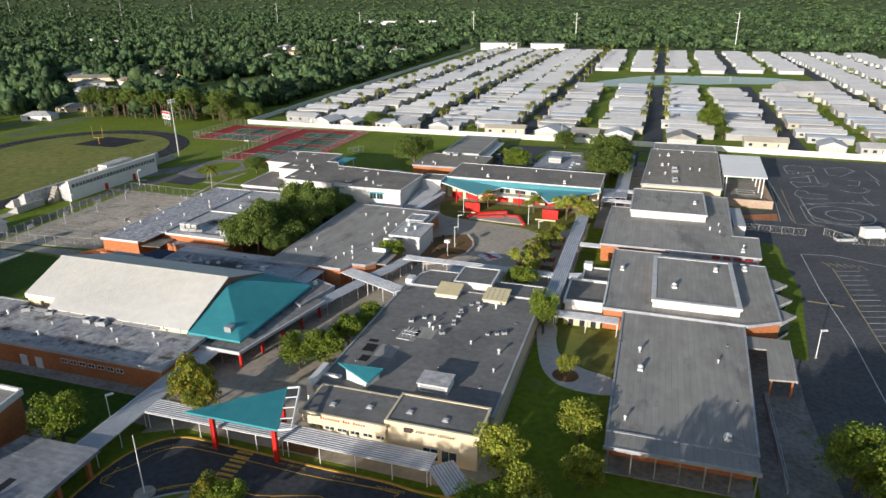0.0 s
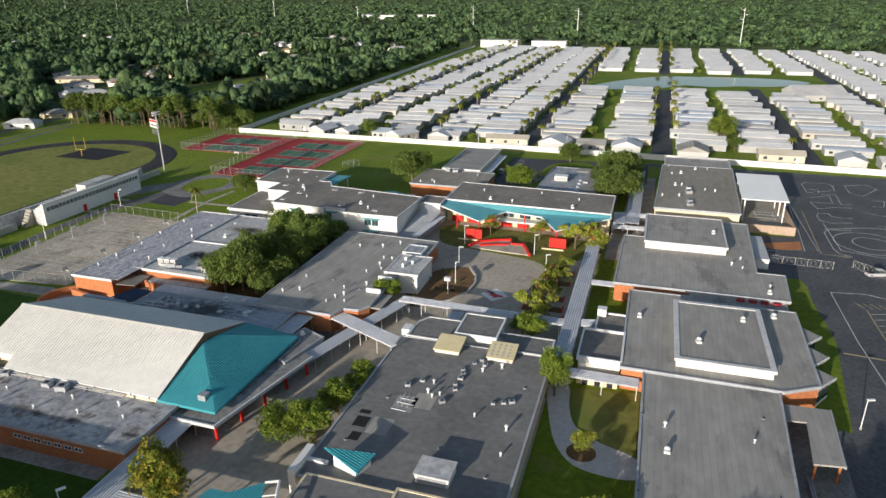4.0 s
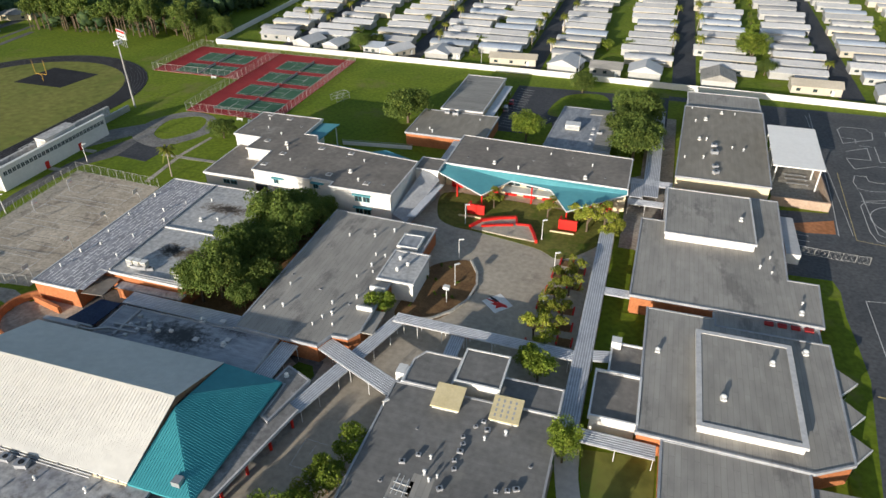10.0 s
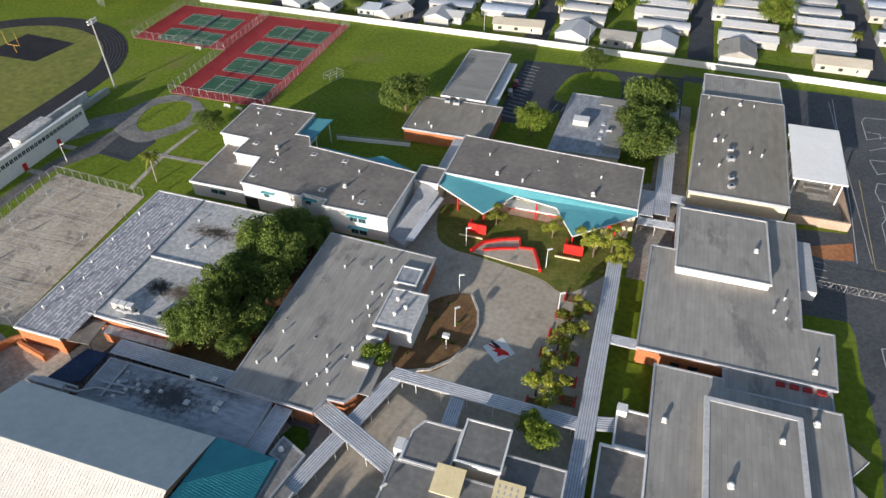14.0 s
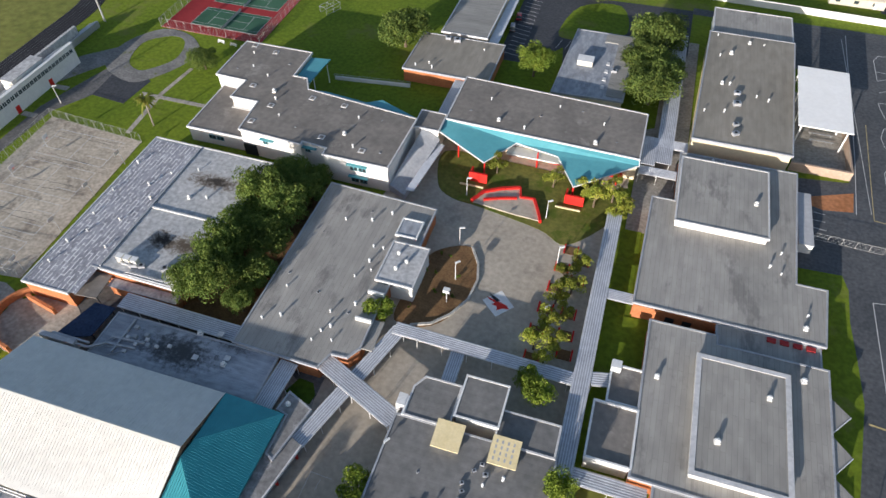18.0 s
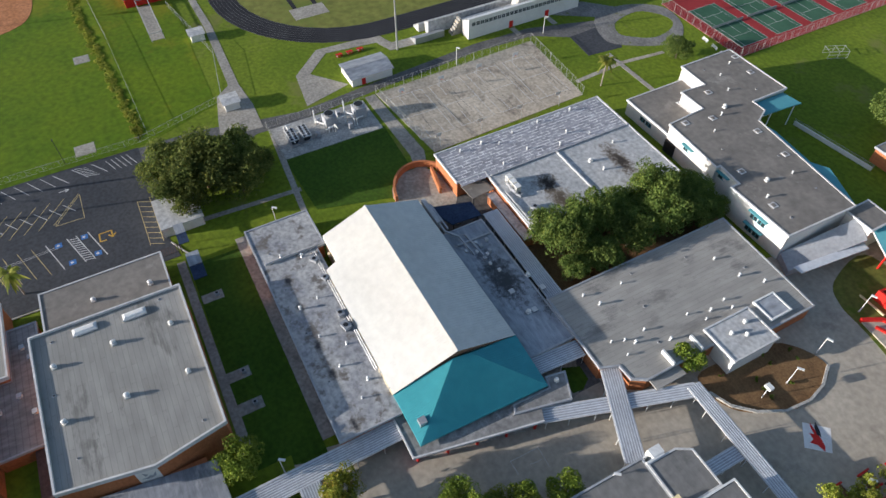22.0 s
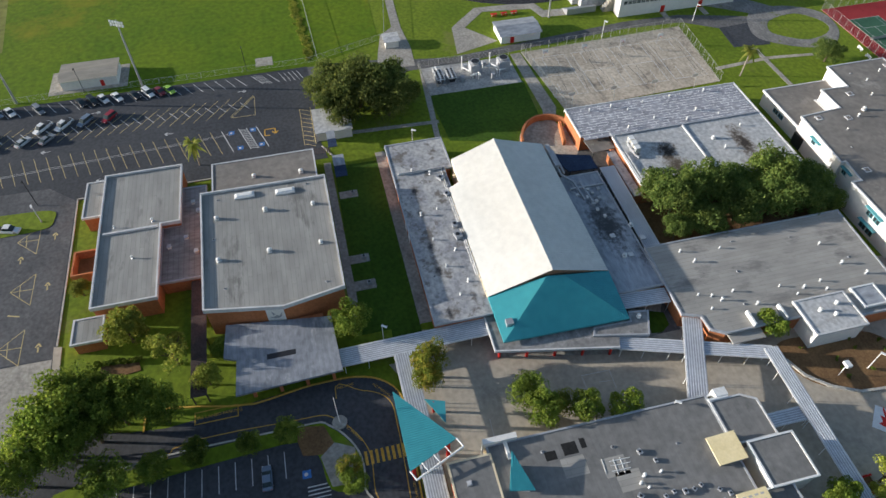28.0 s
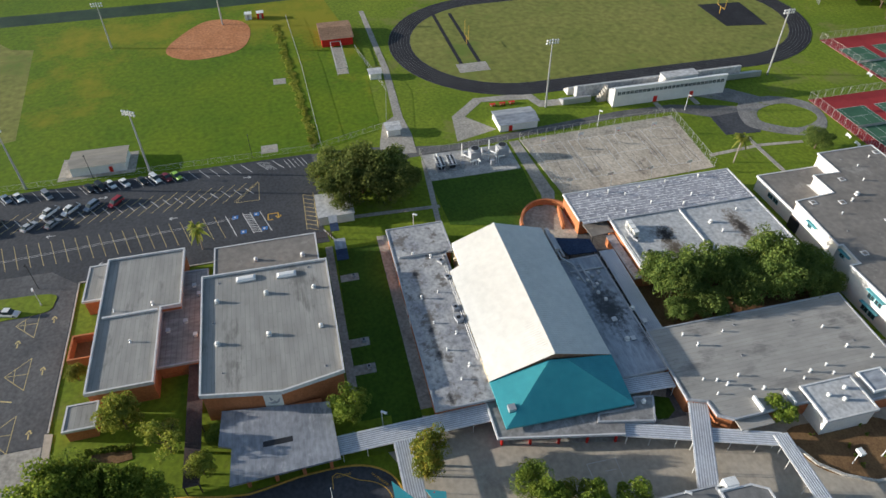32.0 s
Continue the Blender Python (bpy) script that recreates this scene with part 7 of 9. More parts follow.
LAMP = lamp_post()
scatter(LAMP, [(-29, 112), (-6.8, 112.8), (-6.5, 96.2), (-27, 60), (-32, 128), (-12, 126), (-27, 102), (-55.5, 12), (52, 66), (-150, 98), (-152, 130), (-113, 30), (-107.4, -60.2)], 0.1, 20, (1.0,))
cs = holder("camera_mast", "white mast with a boxed head in the bed", "mast", at=(-27, 95.6, 0.2))
part("pole", cyl(bmesh.new(), 0, 0, 0, 4.2, 0.09, n=7), M["white_paint"], cs)
part("box", boxed(-0.7, -0.5, 3.6, 0.7, 0.5, 4.3), M["white_paint"], cs)
fp = holder("flagpole", "tall white flagpole on a round base", "flagpole", at=(-40, 1, 0.2))
part("pole", cyl(bmesh.new(), 0, 0, 0, 9.5, 0.09, 0.05, 8), M["white_paint"], fp)
part("base", cyl(bmesh.new(), 0, 0, 0, 0.3, 1.4, n=14), M["concrete"], fp)

# ---- front drive: kerbs, crossing, stalls
def kerb(name, pts, material, label, w=0.16, h=0.3, base=0.1):
    k = holder(name, label, "kerb")
    for a, b in zip(pts, pts[1:]):
        a, b = Vector(a), Vector(b)
        nn = Vector((-(b - a).y, (b - a).x)).normalized() * w
        part("segment", prism(bmesh.new(), ccw([tuple(p) for p in (a + nn, a - nn, b - nn, b + nn)]), base, h), M[material], k)
    return k


def arc_pts(pts, steps=5):
    full = smooth_outline(pts, steps)
    return full[:(len(pts) - 1) * steps + 1]


kerb("yellow_kerb", arc_pts([(-46.6, -34), (-47.6, -14), (-49, -3), (-48.4, 7), (-44, 12.6), (-36, 13.1), (-22, 12.7), (-6, 12.2), (4, 8)]), "yellow_line", "yellow painted kerb along the drop-off")
kerb("island_kerb", arc_pts([(-39.2, -40), (-41, -7), (-39.6, -0.6), (-33.6, 3.6), (-27, 3.6), (-24.4, 1)]), "curb", "pale kerb round the drive island")
kerb("yellow_line", arc_pts([(-40.2, -30), (-42.4, -6), (-40.8, 0.6), (-34, 5.2), (-26, 5.2), (-16, 5)]), "yellow_line", "yellow lane line of the drive", 0.08, 0.17, 0.14)
kerb("yellow_line", arc_pts([(-45, 1), (-45.6, 6), (-42.6, 10.6), (-36, 11.2), (-22, 10.8), (-8, 10.4)]), "yellow_line", "yellow lane line of the drive", 0.08, 0.17, 0.14)
xw = holder("crosswalk", "faded yellow striped crosswalk", "crosswalk")
for k in range(9):
    part("stripe", boxed(-33.4, 4.4 + k * 0.98, 0.15, -30.8, 4.9 + k * 0.98, 0.165), M["yellow_line"], xw)
rw = holder("road_words", "faded road lettering in a yellow box", "road marking")
for a in ((-48.4, -25, -45.8, -24.8), (-48.4, -17.2, -45.8, -17), (-48.4, -25, -48.2, -17), (-46, -25, -45.8, -17)):
    part("line", boxed(a[0], a[1], 0.15, a[2], a[3], 0.16), M["yellow_line"], rw)


def words(text, x, y, z, size, rz, material, parent, label=""):
    """Flat painted words, turned rz degrees, centred at x, y."""
    cu = bpy.data.curves.new("lettering", "FONT")
    cu.body, cu.size, cu.align_x, cu.align_y, cu.extrude = text, size, "CENTER", "CENTER", 0.004
    tmp = bpy.data.objects.new("lettering", cu)
    me = bpy.data.meshes.new_from_object(tmp)
    bpy.data.objects.remove(tmp)
    me.materials.append(material)
    ob = new("lettering", me)
    ob.matrix_basis = pose(x, y, z, 0, 0, rz)
    ob.parent = parent
    return ob


words("FIRE LANE", -47.1, -22.9, 0.156, 0.95, 90, M["yellow_line"], rw)
words("NO PARKING", -47.1, -18.9, 0.156, 0.85, 90, M["yellow_line"], rw)
fw = holder("fire_lane_words", "faded yellow fire lane lettering along the kerb", "road marking")
for x, y, rz, text in ((-47.3, 3, 95, "FIRE LANE"), (-44.9, 9.6, 40, "NO PARKING"), (-38, 12.1, 0, "FIRE LANE"), (-24, 11.9, 0, "NO PARKING"), (-16, 11.7, 0, "FIRE LANE"), (-9, 11.5, 0, "NO PARKING"), (-41.7, -8, 92, "FIRE LANE"), (-37.4, 3.2, 35, "NO PARKING")):
    words(text, x, y, 0.156, 0.7, rz, M["yellow_line"], fw)
inlot = holder("stall_lines", "white stall lines of the inner lot", "road marking")
for k in range(11):
    part("line", boxed(-37 + 0.02 * k, -38 + 2.85 * k, 0.15, -31.8, -37.86 + 2.85 * k, 0.16), M["white_line"], inlot)
for k in range(5):
    part("line", boxed(-29.4 + k * 0.7, -6, 0.15, -29.2 + k * 0.7, -2.2, 0.16), M["white_line"], inlot)

# ---- parking lot beside the ball field
LOT = scene.objects["parking_lot"]
strip = bpy.data.meshes.new("stall_line")
_b = boxed(-0.5, -0.5, 0, 0.5, 0.5, 0.012)
_b.to_mesh(strip)
_b.free()
strip.materials.append(M["stall_yellow"])
strip_w = strip.copy()
strip_w.materials.clear()
strip_w.materials.append(M["white_line"])


def stripe(ax, ay, bx, by, mesh=None, w=0.13, parent=None, z=0.15):
    o = new("stall_line", mesh or strip)
    o.parent = parent or LOT
    d = math.hypot(bx - ax, by - ay)
    o.matrix_basis = pose((ax + bx) / 2, (ay + by) / 2, z, 0, 0, math.degrees(math.atan2(by - ay, bx - ax))) @ Matrix.Diagonal((d, w, 1, 1))


for k in range(21):
    y = -80.4 + k * 2.95
    stripe(-131.7, y, -122.0, y + 3.1)
for dx in (-0.28, 0.28):
    stripe(-125.4 + dx, -82, -129.6 + dx, -16, strip_w, 0.08)
for k in range(21):
    y = -80 + k * 3.2
    stripe(-145.6, y + 6.6, -137.2, y)
    stripe(-143.2, y + 2.9, -139.9, y + 5.3, strip_w, 0.17)
stripe(-145.3, -9.1, -136.6, -9.2)
stripe(-145.3, -9.1, -136.8, -15.6)
stripe(-136.6, -9.2, -136.8, -15.6)
for k in range(23):
    y = -84 + k * 3.05
    stripe(-155.6, y, -150.9, y + 3.0, strip_w)
for k in range(3):
    stripe(-155.4, -14.0 + k * 4.6, -150.8, -10.8 + k * 4.6, strip_w, 0.18)
for k in range(6):
    stripe(-155.4 + k * 0.8, -8.9 + k * 0.5, -154.6 + k * 0.8, -6.0 + k * 0.5, strip_w)
for k in range(5):
    stripe(-155.0, -1.4 + k * 1.3, -150.4, 0.4 + k * 1.3, strip_w, 0.14)
for y in (-18.4, -13.9, -9.3):
    stripe(-131.4, y, -122.2, y + 2.9, strip_w, 0.22)
stripe(-131.4, -11.9, -122.2, -9.0, strip_w, 0.18)
for k in range(11):
    stripe(-130.8 + k * 0.8, -13.5 + k * 0.25, -130.4 + k * 0.8, -11.7 + k * 0.25, strip_w, 0.2)
for k in range(9):
    stripe(-136.0 + k * 1.9, 2.9, -134.6 + k * 1.9, 5.6)
stripe(-136.2, 2.8, -120.4, 2.7)
stripe(-136.2, 5.7, -120.4, 5.6)
for x, y, d in ((-148.4, -12.4, 1), (-148.2, -52, 1), (-133.8, -32, -1), (-133.8, -63, -1), (-119.2, -48, -1)):
    stripe(x, y - 1.1, x, y + 1.1, strip_w, 0.2)
    stripe(x, y + 1.2 * d, x - 0.6, y + 0.4 * d, strip_w, 0.22)
    stripe(x, y + 1.2 * d, x + 0.6, y + 0.4 * d, strip_w, 0.22)
for x0, y0 in ((-91, -59), (-75.8, -58.9), (-106, -60)):
    stripe(x0, y0, x0 + 8.8, y0 + 0.1, z=0.162)
    stripe(x0, y0, x0 + 4.2, y0 - 4.6, z=0.162)
    stripe(x0 + 8.8, y0 + 0.1, x0 + 4.2, y0 - 4.6, z=0.162)
    stripe(x0 + 4.2, y0 - 4.6, x0 + 4.4, y0, z=0.162)
    stripe(x0 + 2.6, y0 - 2.8, x0 + 6.4, y0 - 2.4, z=0.162)
for x0, y0 in ((-87.8, -56.1), (-71.6, -55.6), (-103, -56.5), (-97, -63)):
    stripe(x0 + 0.8, y0, x0 + 2.2, y0 + 0.1, None, 0.28, z=0.162)
    stripe(x0, y0, x0 + 0.9, y0 + 0.55, None, 0.3, z=0.162)
    stripe(x0, y0, x0 + 0.9, y0 - 0.5, None, 0.3, z=0.162)
stripe(-79.6, -60.6, -80.4, -63, None, 0.3, z=0.162)
kerb("lot_kerb", [(-119, 7), (-113, 10)], "curb", "pale kerb at the lot's edge")
kerb("lot_kerb", [(-113, -20), (-113.4, -52.8), (-100, -52.4), (-70, -51.9)], "curb", "pale kerb along the lot's edge")
slab("lot_island", smooth_outline([(-112, -82), (-111.7, -70), (-110.8, -58.6), (-107.5, -57.4), (-104.8, -59.2), (-104.2, -70), (-104, -82)], 4), 0.26, M["grass"], "long grass island in the west lot", "lawn")
slab("kerb_strip", [(-69.9, -52.5), (-69.5, -50.9), (-60.2, -50.5), (-59, -51.8)], 0.24, M["plaza"], "pale concrete strip at the lawn's edge", "pavement")
slab("drive_apron", [(-67, -52.5), (-59, -52.2), (-52, -56), (-46.2, -62), (-46.2, -100), (-67.3, -100)], 0.17, M["concrete"], "pale worn concrete drive apron", "drive")


CP = scene.objects["campus_pavement"]
for a in ((-38.7, 47.6, -36.1, 47.6), (-38.6, 53.3, -34.6, 53.1), (-38.7, 47.6, -38.6, 53.3), (-34.2, 27.9, -30.6, 27.7), (-36.6, 50.4, -36.4, 52.6)):
    stripe(*a, strip_w, 0.07, CP, 0.142)


# ---- vehicles
def paint(name, c, rough=0.3):
    m = mat(name, c, c, 4, 0.5, rough, speck=0.02)
    m.node_tree.nodes["Principled BSDF"].inputs["Coat Weight"].default_value = 0.5
    return m


PAINTS = {"white": paint("car_white", (0.75, 0.75, 0.74)), "black": paint("car_black", (0.02, 0.02, 0.022)), "grey": paint("car_grey", (0.22, 0.23, 0.25)), "blue": paint("car_blue_grey", (0.16, 0.21, 0.28)), "red": paint("car_dark_red", (0.30, 0.02, 0.03)), "lime": paint("car_lime", (0.30, 0.52, 0.06)), "silver": paint("car_silver", (0.45, 0.46, 0.47)), "maroon": paint("car_maroon", (0.18, 0.02, 0.03))}


def loft(bm, sections):
    """A skin through cross-sections of (x, half width, z bottom, z top)."""
    rings = [[bm.verts.new(p) for p in ((x, -w, z0), (x, w, z0), (x, w * 0.98, z0 + (z1 - z0) * 0.6), (x, w * 0.84, z1), (x, -w * 0.84, z1), (x, -w * 0.98, z0 + (z1 - z0) * 0.6))] for x, w, z0, z1 in sections]
    for a, b in zip(rings, rings[1:]):
        for i in range(6):
            bm.faces.new((a[i], a[(i + 1) % 6], b[(i + 1) % 6], b[i]))
    bm.faces.new(rings[0])
    bm.faces.new(rings[-1][::-1])
    return bm


def car(x, y, rz, colour, kind="car"):
    names = {"car": "parked saloon car", "suv": "parked tall estate car", "pickup": "parked pickup truck"}
    c = holder({"car": "car", "suv": "suv", "pickup": "pickup_truck"}[kind], f"{colour} {names[kind]} in a painted stall", "car", "parked cars", (x, y, 0.16), rz)
    L, H = {"car": (4.5, 1.42), "suv": (4.8, 1.75), "pickup": (5.7, 1.8)}[kind]
    hood = 0.95 if kind != "car" else 0.85
    P = PAINTS[colour]
    part("body", loft(bmesh.new(), [(-L / 2, 0.78, 0.35, 0.8), (-L / 2 + 0.25, 0.9, 0.25, hood), (L / 2 - 1.2, 0.9, 0.22, hood), (L / 2 - 0.2, 0.86, 0.25, hood * 0.82), (L / 2, 0.74, 0.35, 0.66)]), P, c)
    if kind == "pickup":
        cab = [(-0.6, 0.8, hood - 0.03, hood + 0.1), (-0.45, 0.78, hood - 0.03, H - 0.04), (1.0, 0.76, hood - 0.03, H - 0.04), (1.7, 0.8, hood - 0.03, hood + 0.05)]
        part("bed", boxed(-L / 2 + 0.3, -0.72, hood - 0.02, -0.75, 0.72, hood + 0.02), M["dark"], c, "dark cargo bed")
        top = (-0.5, 1.0)
    elif kind == "suv":
        cab = [(-L / 2 + 0.15, 0.82, hood - 0.03, hood + 0.2), (-L / 2 + 0.4, 0.8, hood - 0.03, H - 0.04), (0.6, 0.78, hood - 0.03, H - 0.04), (1.35, 0.82, hood - 0.03, hood + 0.04)]
        top = (-L / 2 + 0.45, 0.6)
    else:
        cab = [(-L / 2 + 0.5, 0.8, hood - 0.03, hood + 0.04), (-L / 2 + 1.15, 0.76, hood - 0.03, H - 0.04), (0.25, 0.74, hood - 0.03, H - 0.04), (1.15, 0.8, hood - 0.03, hood + 0.04)]
        top = (-L / 2 + 1.15, 0.25)
    part("window_band", loft(bmesh.new(), cab), M["glass"], c, "dark car glass")
    part("roof", loft(bmesh.new(), [(top[0], 0.7, H - 0.08, H), (top[1], 0.7, H - 0.08, H)]), P, c)
    for wx in (-L / 2 + 0.85, L / 2 - 0.9):
        for s in (-1, 1):
            w = part("wheel", tube(bmesh.new(), (wx, s * 0.72, 0.33), (wx, s * 0.93, 0.33), 0.33, n=12), M["rubber"], c)
            part("rim", tube(bmesh.new(), (wx, s * 0.92, 0.33), (wx, s * 0.945, 0.33), 0.19, n=8), M["steel"], w)
    for s in (-0.62, 0.62):
        part("headlight", boxed(L / 2 - 0.08, s - 0.14, 0.56, L / 2 + 0.01, s + 0.14, 0.7), M["white_paint"], c)
        part("taillight", boxed(-L / 2 - 0.01, s - 0.12, 0.6, -L / 2 + 0.06, s + 0.12, 0.76), M["red_paint"], c)
    return c


for x, y, rz, col, kind in (
    (-153.2, -56.2, 33, "black", "car"), (-153.3, -53.1, 33, "black", "suv"), (-153.6, -50.3, 33, "white", "car"), (-153.6, -46.6, 33, "white", "car"), (-153.3, -41.8, 33, "black", "car"), (-153.6, -38.2, 33, "white", "suv"), (-153.5, -35, 33, "maroon", "car"), (-153.6, -32.3, 33, "lime", "car"),
    (-152.6, -67.2, 33, "grey", "suv"), (-153.4, -74.8, 33, "white", "car"), (-153.4, -78, 33, "blue", "car"),
    (-144, -65, -38, "white", "pickup"), (-144, -59.6, -38, "white", "pickup"), (-144.2, -54.2, -38, "blue", "suv"), (-144.4, -48, -38, "red", "suv"),
    (-138.8, -69.2, 142, "silver", "car"), (-138.6, -63.2, 142, "grey", "car"), (-141.5, -78.5, -38, "black", "pickup"), (-138.5, -79, 142, "grey", "car"),
    (-106, -67.2, 75, "white", "pickup"), (-32.4, -12.6, 180, "blue", "car"), (71.5, 135.6, 20, "silver", "pickup"), (-39, 213, 100, "red", "car"), (-39.4, 206, 100, "grey", "suv")):
    car(x, y, rz, col, kind)
bx = holder("box_truck", "white box truck parked on the playground", "truck", at=(78.5, 138.5, 0.16), rz=20)
part("box", boxed(-3.2, -1.2, 0.9, 2.0, 1.2, 3.5), M["white_paint"], bx)
part("cab", loft(bmesh.new(), [(2.05, 1.0, 0.5, 2.3), (3.0, 1.0, 0.5, 2.2), (3.7, 0.95, 0.5, 1.4)]), M["white_paint"], bx)
part("windscreen", boxed(3.0, -0.8, 1.45, 3.4, 0.8, 2.05), M["glass"], bx)
for wx in (-2.2, 2.8):
    for s in (-1, 1):
        part("wheel", tube(bmesh.new(), (wx, s * 0.8, 0.45), (wx, s * 1.1, 0.45), 0.45, n=12), M["rubber"], bx)

# ---- playground markings
PLAY = scene.objects["playground"]
for r, cx, cy in ((8.8, 75.6, 160), (4.9, 76.4, 160)):
    part("circle_line", ring(bmesh.new(), ellipse(cx, cy, r + 0.09, r + 0.09, 40), ellipse(cx, cy, r - 0.09, r - 0.09, 40), 0.15, 0.16), M["white_line"], PLAY)
def play_line(pts, mesh=None, w=0.16):
    for (ax, ay), (bx_, by_) in zip(pts, pts[1:]):
        stripe(ax, ay, bx_, by_, mesh or strip_w, w, PLAY)
play_line([(68.3, 219.7), (69.8, 222.8), (77.1, 223.3), (78.4, 219.6), (77.7, 214.4), (68.2, 208.8), (68.3, 219.7)])
play_line([(68.4, 213.7), (72.4, 213.4), (72.1, 209.9)])
play_line([(68.0, 202.7), (74.6, 206.9), (74.0, 197.8), (67.3, 197.5), (67.5, 195.0), (68.3, 190.2)])
play_line([(72.6, 208.2), (77.0, 208.5), (76.3, 197.2), (79.6, 197.7)])
play_line([(68.3, 190.2), (74.5, 193.7), (78.7, 193.7)])
play_line([(70.5, 186.1), (70.6, 182.6), (76.3, 182.4)])
play_line([(70.5, 185.6), (67.5, 185.6), (66.3, 181.3), (66.8, 177.3), (69.7, 176.3), (75.3, 177.6)])
play_line([(73.6, 170.2), (66.9, 169.2), (65.6, 166.4), (65.3, 153.1), (66.2, 148.7), (68.8, 147.8)])
play_line([(61.4, 232.4), (59.0, 169.9), (57.6, 148.7)])
play_line([(82.6, 221.9), (89.6, 225.0), (92.2, 219.8), (85.7, 209.6), (82.0, 212.4), (82.6, 221.9)])
play_line([(96.1, 221.0), (97.0, 205.9)])
play_line([(87.0, 204.6), (90.7, 204.6), (88.6, 197.5), (85.2, 197.5)])
play_line([(93.9, 209.2), (96.1, 206.2), (95.4, 199.4)])
play_line([(81.5, 189.7), (86.5, 187.4), (90.7, 191.4), (89.4, 195.3)])
play_line([(82.0, 177.3), (87.3, 173.5), (86.5, 182.9)])
play_line([(66.2, 169.5), (78.2, 174.1), (89.0, 174.4)])
play_line([(67, 175), (67, 152), (80, 148)])
play_line([(60, 230), (61, 150)], w=0.12)
play_line([(63, 186), (61.4, 148)], strip, 0.14)
play_line([(61.4, 148), (68, 147)], strip, 0.14)
play_line([(58.6, 122), (58.8, 98), (60, 76), (60, 20)])
play_line([(58.6, 122), (66, 123), (78, 118)])
play_line([(64.2, 114), (65, 30)], strip, 0.14)
play_line([(55, 92), (62, 91.2)], strip, 0.35)
for k in range(28):
    play_line([(64.6, 112 - 2.8 * k), (70, 113.6 - 2.8 * k)], strip_w, 0.12)
for k in range(6):
    play_line([(62.5 + k * 1.6, 117.6), (64 + k * 1.6, 115)], strip, 0.12)
for k in range(5):
    play_line([(45.5, 139 + k * 2.7), (50.5, 138.6 + k * 2.7)], strip_w, 0.12)
fence("yard_fence", [(47.5, 137.6), (62, 137)], 2.2, "chain-link fence across the service yard")
fence("yard_fence", [(67, 139.5), (73, 133.5), (80, 134)], 2.2, "chain-link fence round parked vehicles")
ct = holder("storage_container", "long white storage container beside the block", "container")
part("body", boxed(43.4, 132.4, 0.2, 46.4, 149.6, 2.8), M["white_paint"], ct)
part("roof", boxed(43.3, 132.3, 2.8, 46.5, 149.7, 2.9), M["trailer_white"], ct)
for k in range(8):
    part("rib", boxed(46.4, 133.4 + 2.1 * k, 0.3, 46.48, 133.7 + 2.1 * k, 2.7), M["trim"], ct)
slab("dirt_yard", [(43.4, 150.5), (57.6, 156.4), (57, 149.4), (50, 148.2)], 0.17, M["clay"], "orange dirt patch in the service yard", "dirt")
for k, y in enumerate((174.5, 177.5, 180)):
    b = holder("bleacher_bench", "stacked metal benches under the pavilion", "bench", "benches under the pavilion", (51, y, 0.24))
    part("seat", boxed(-3, -0.2, 0.4, 3, 0.2, 0.46), M["steel"], b)
    for x in (-2.6, 2.5):
        part("leg", boxed(x, -0.2, 0, x + 0.1, 0.2, 0.4), M["steel"], b)
for k in range(16):
    stripe(-38.6, 192 + 2.7 * k * 0.9, -33.6, 191 + 2.7 * k * 0.9, strip_w, 0.12, scene.objects["service_lot"])
slab("lot_island", smooth_outline([(-25, 208), (-21, 226), (-8, 230), (-4, 214), (-12, 207), (-20, 205)], 4), 0.24, M["grass"], "green island in the staff lot", "island")
for k in range(6):
    stripe(-24 + k * 2.7, 199, -23 + k * 2.7, 204, strip_w, 0.12, scene.objects["service_lot"])

# ---- stadium and sports grounds
sb = holder("stadium_building", "long white stadium building with a row of dark windows", "stadium")
part("wall", prism(bmesh.new(), rect(-160.6, 107.6, -159.8, 148.8), 0, 6.8), M["white_wall"], sb)
part("wall_cap", prism(bmesh.new(), rect(-160.7, 107.4, -159.65, 149), 6.8, 6.92), M["white_paint"], sb)
for k in range(9):
    part("seat_row", boxed(-161.75 - 1.15 * k, 107.6, 0, -160.6 - 1.15 * k, 148.8, 6.2 - 0.62 * k), M["roof_light"], sb, "pale concrete seating step")
    part("bench", boxed(-161.2 - 1.15 * k, 108.2, 6.46 - 0.62 * k, -160.8 - 1.15 * k, 148.2, 6.53 - 0.62 * k), M["steel"], sb, "grey bench plank")
part("press_box", prism(bmesh.new(), rect(-165.4, 126.4, -161.6, 138.6), 3.0, 7.5), M["white_wall"], sb)
part("press_roof", prism(bmesh.new(), rect(-165.6, 126.2, -161.4, 138.8), 7.5, 7.65), M["roof_light"], sb)
window_row(sb, (-159.8, 108.6), (-159.8, 148), 4.2, 5.6, 26, 0.88, frame_mat="white_paint", out=(1, 0))
for y in (123, 136.4):
    door_in(sb, -159.8, y, (1, 0), 1.4, 2.3, "red_paint")
for k in range(3):
    part("rail_frame", ring(bmesh.new(), rect(-164.4, 119.4 + 2 * k, -162.6, 121.0 + 2 * k), rect(-164.25, 119.55 + 2 * k, -162.75, 120.85 + 2 * k), 7.3, 7.4), M["steel"], sb)
    for x, y in ((-164.35, 119.45), (-162.65, 119.45), (-164.35, 120.95), (-162.65, 120.95)):
        part("rail_post", cyl(bmesh.new(), x, y + 2 * k, 4.8, 7.4, 0.06, n=5), M["steel"], sb)
stw = holder("stadium_stairs", "white stair block with rails at the stadium's end", "stairs")
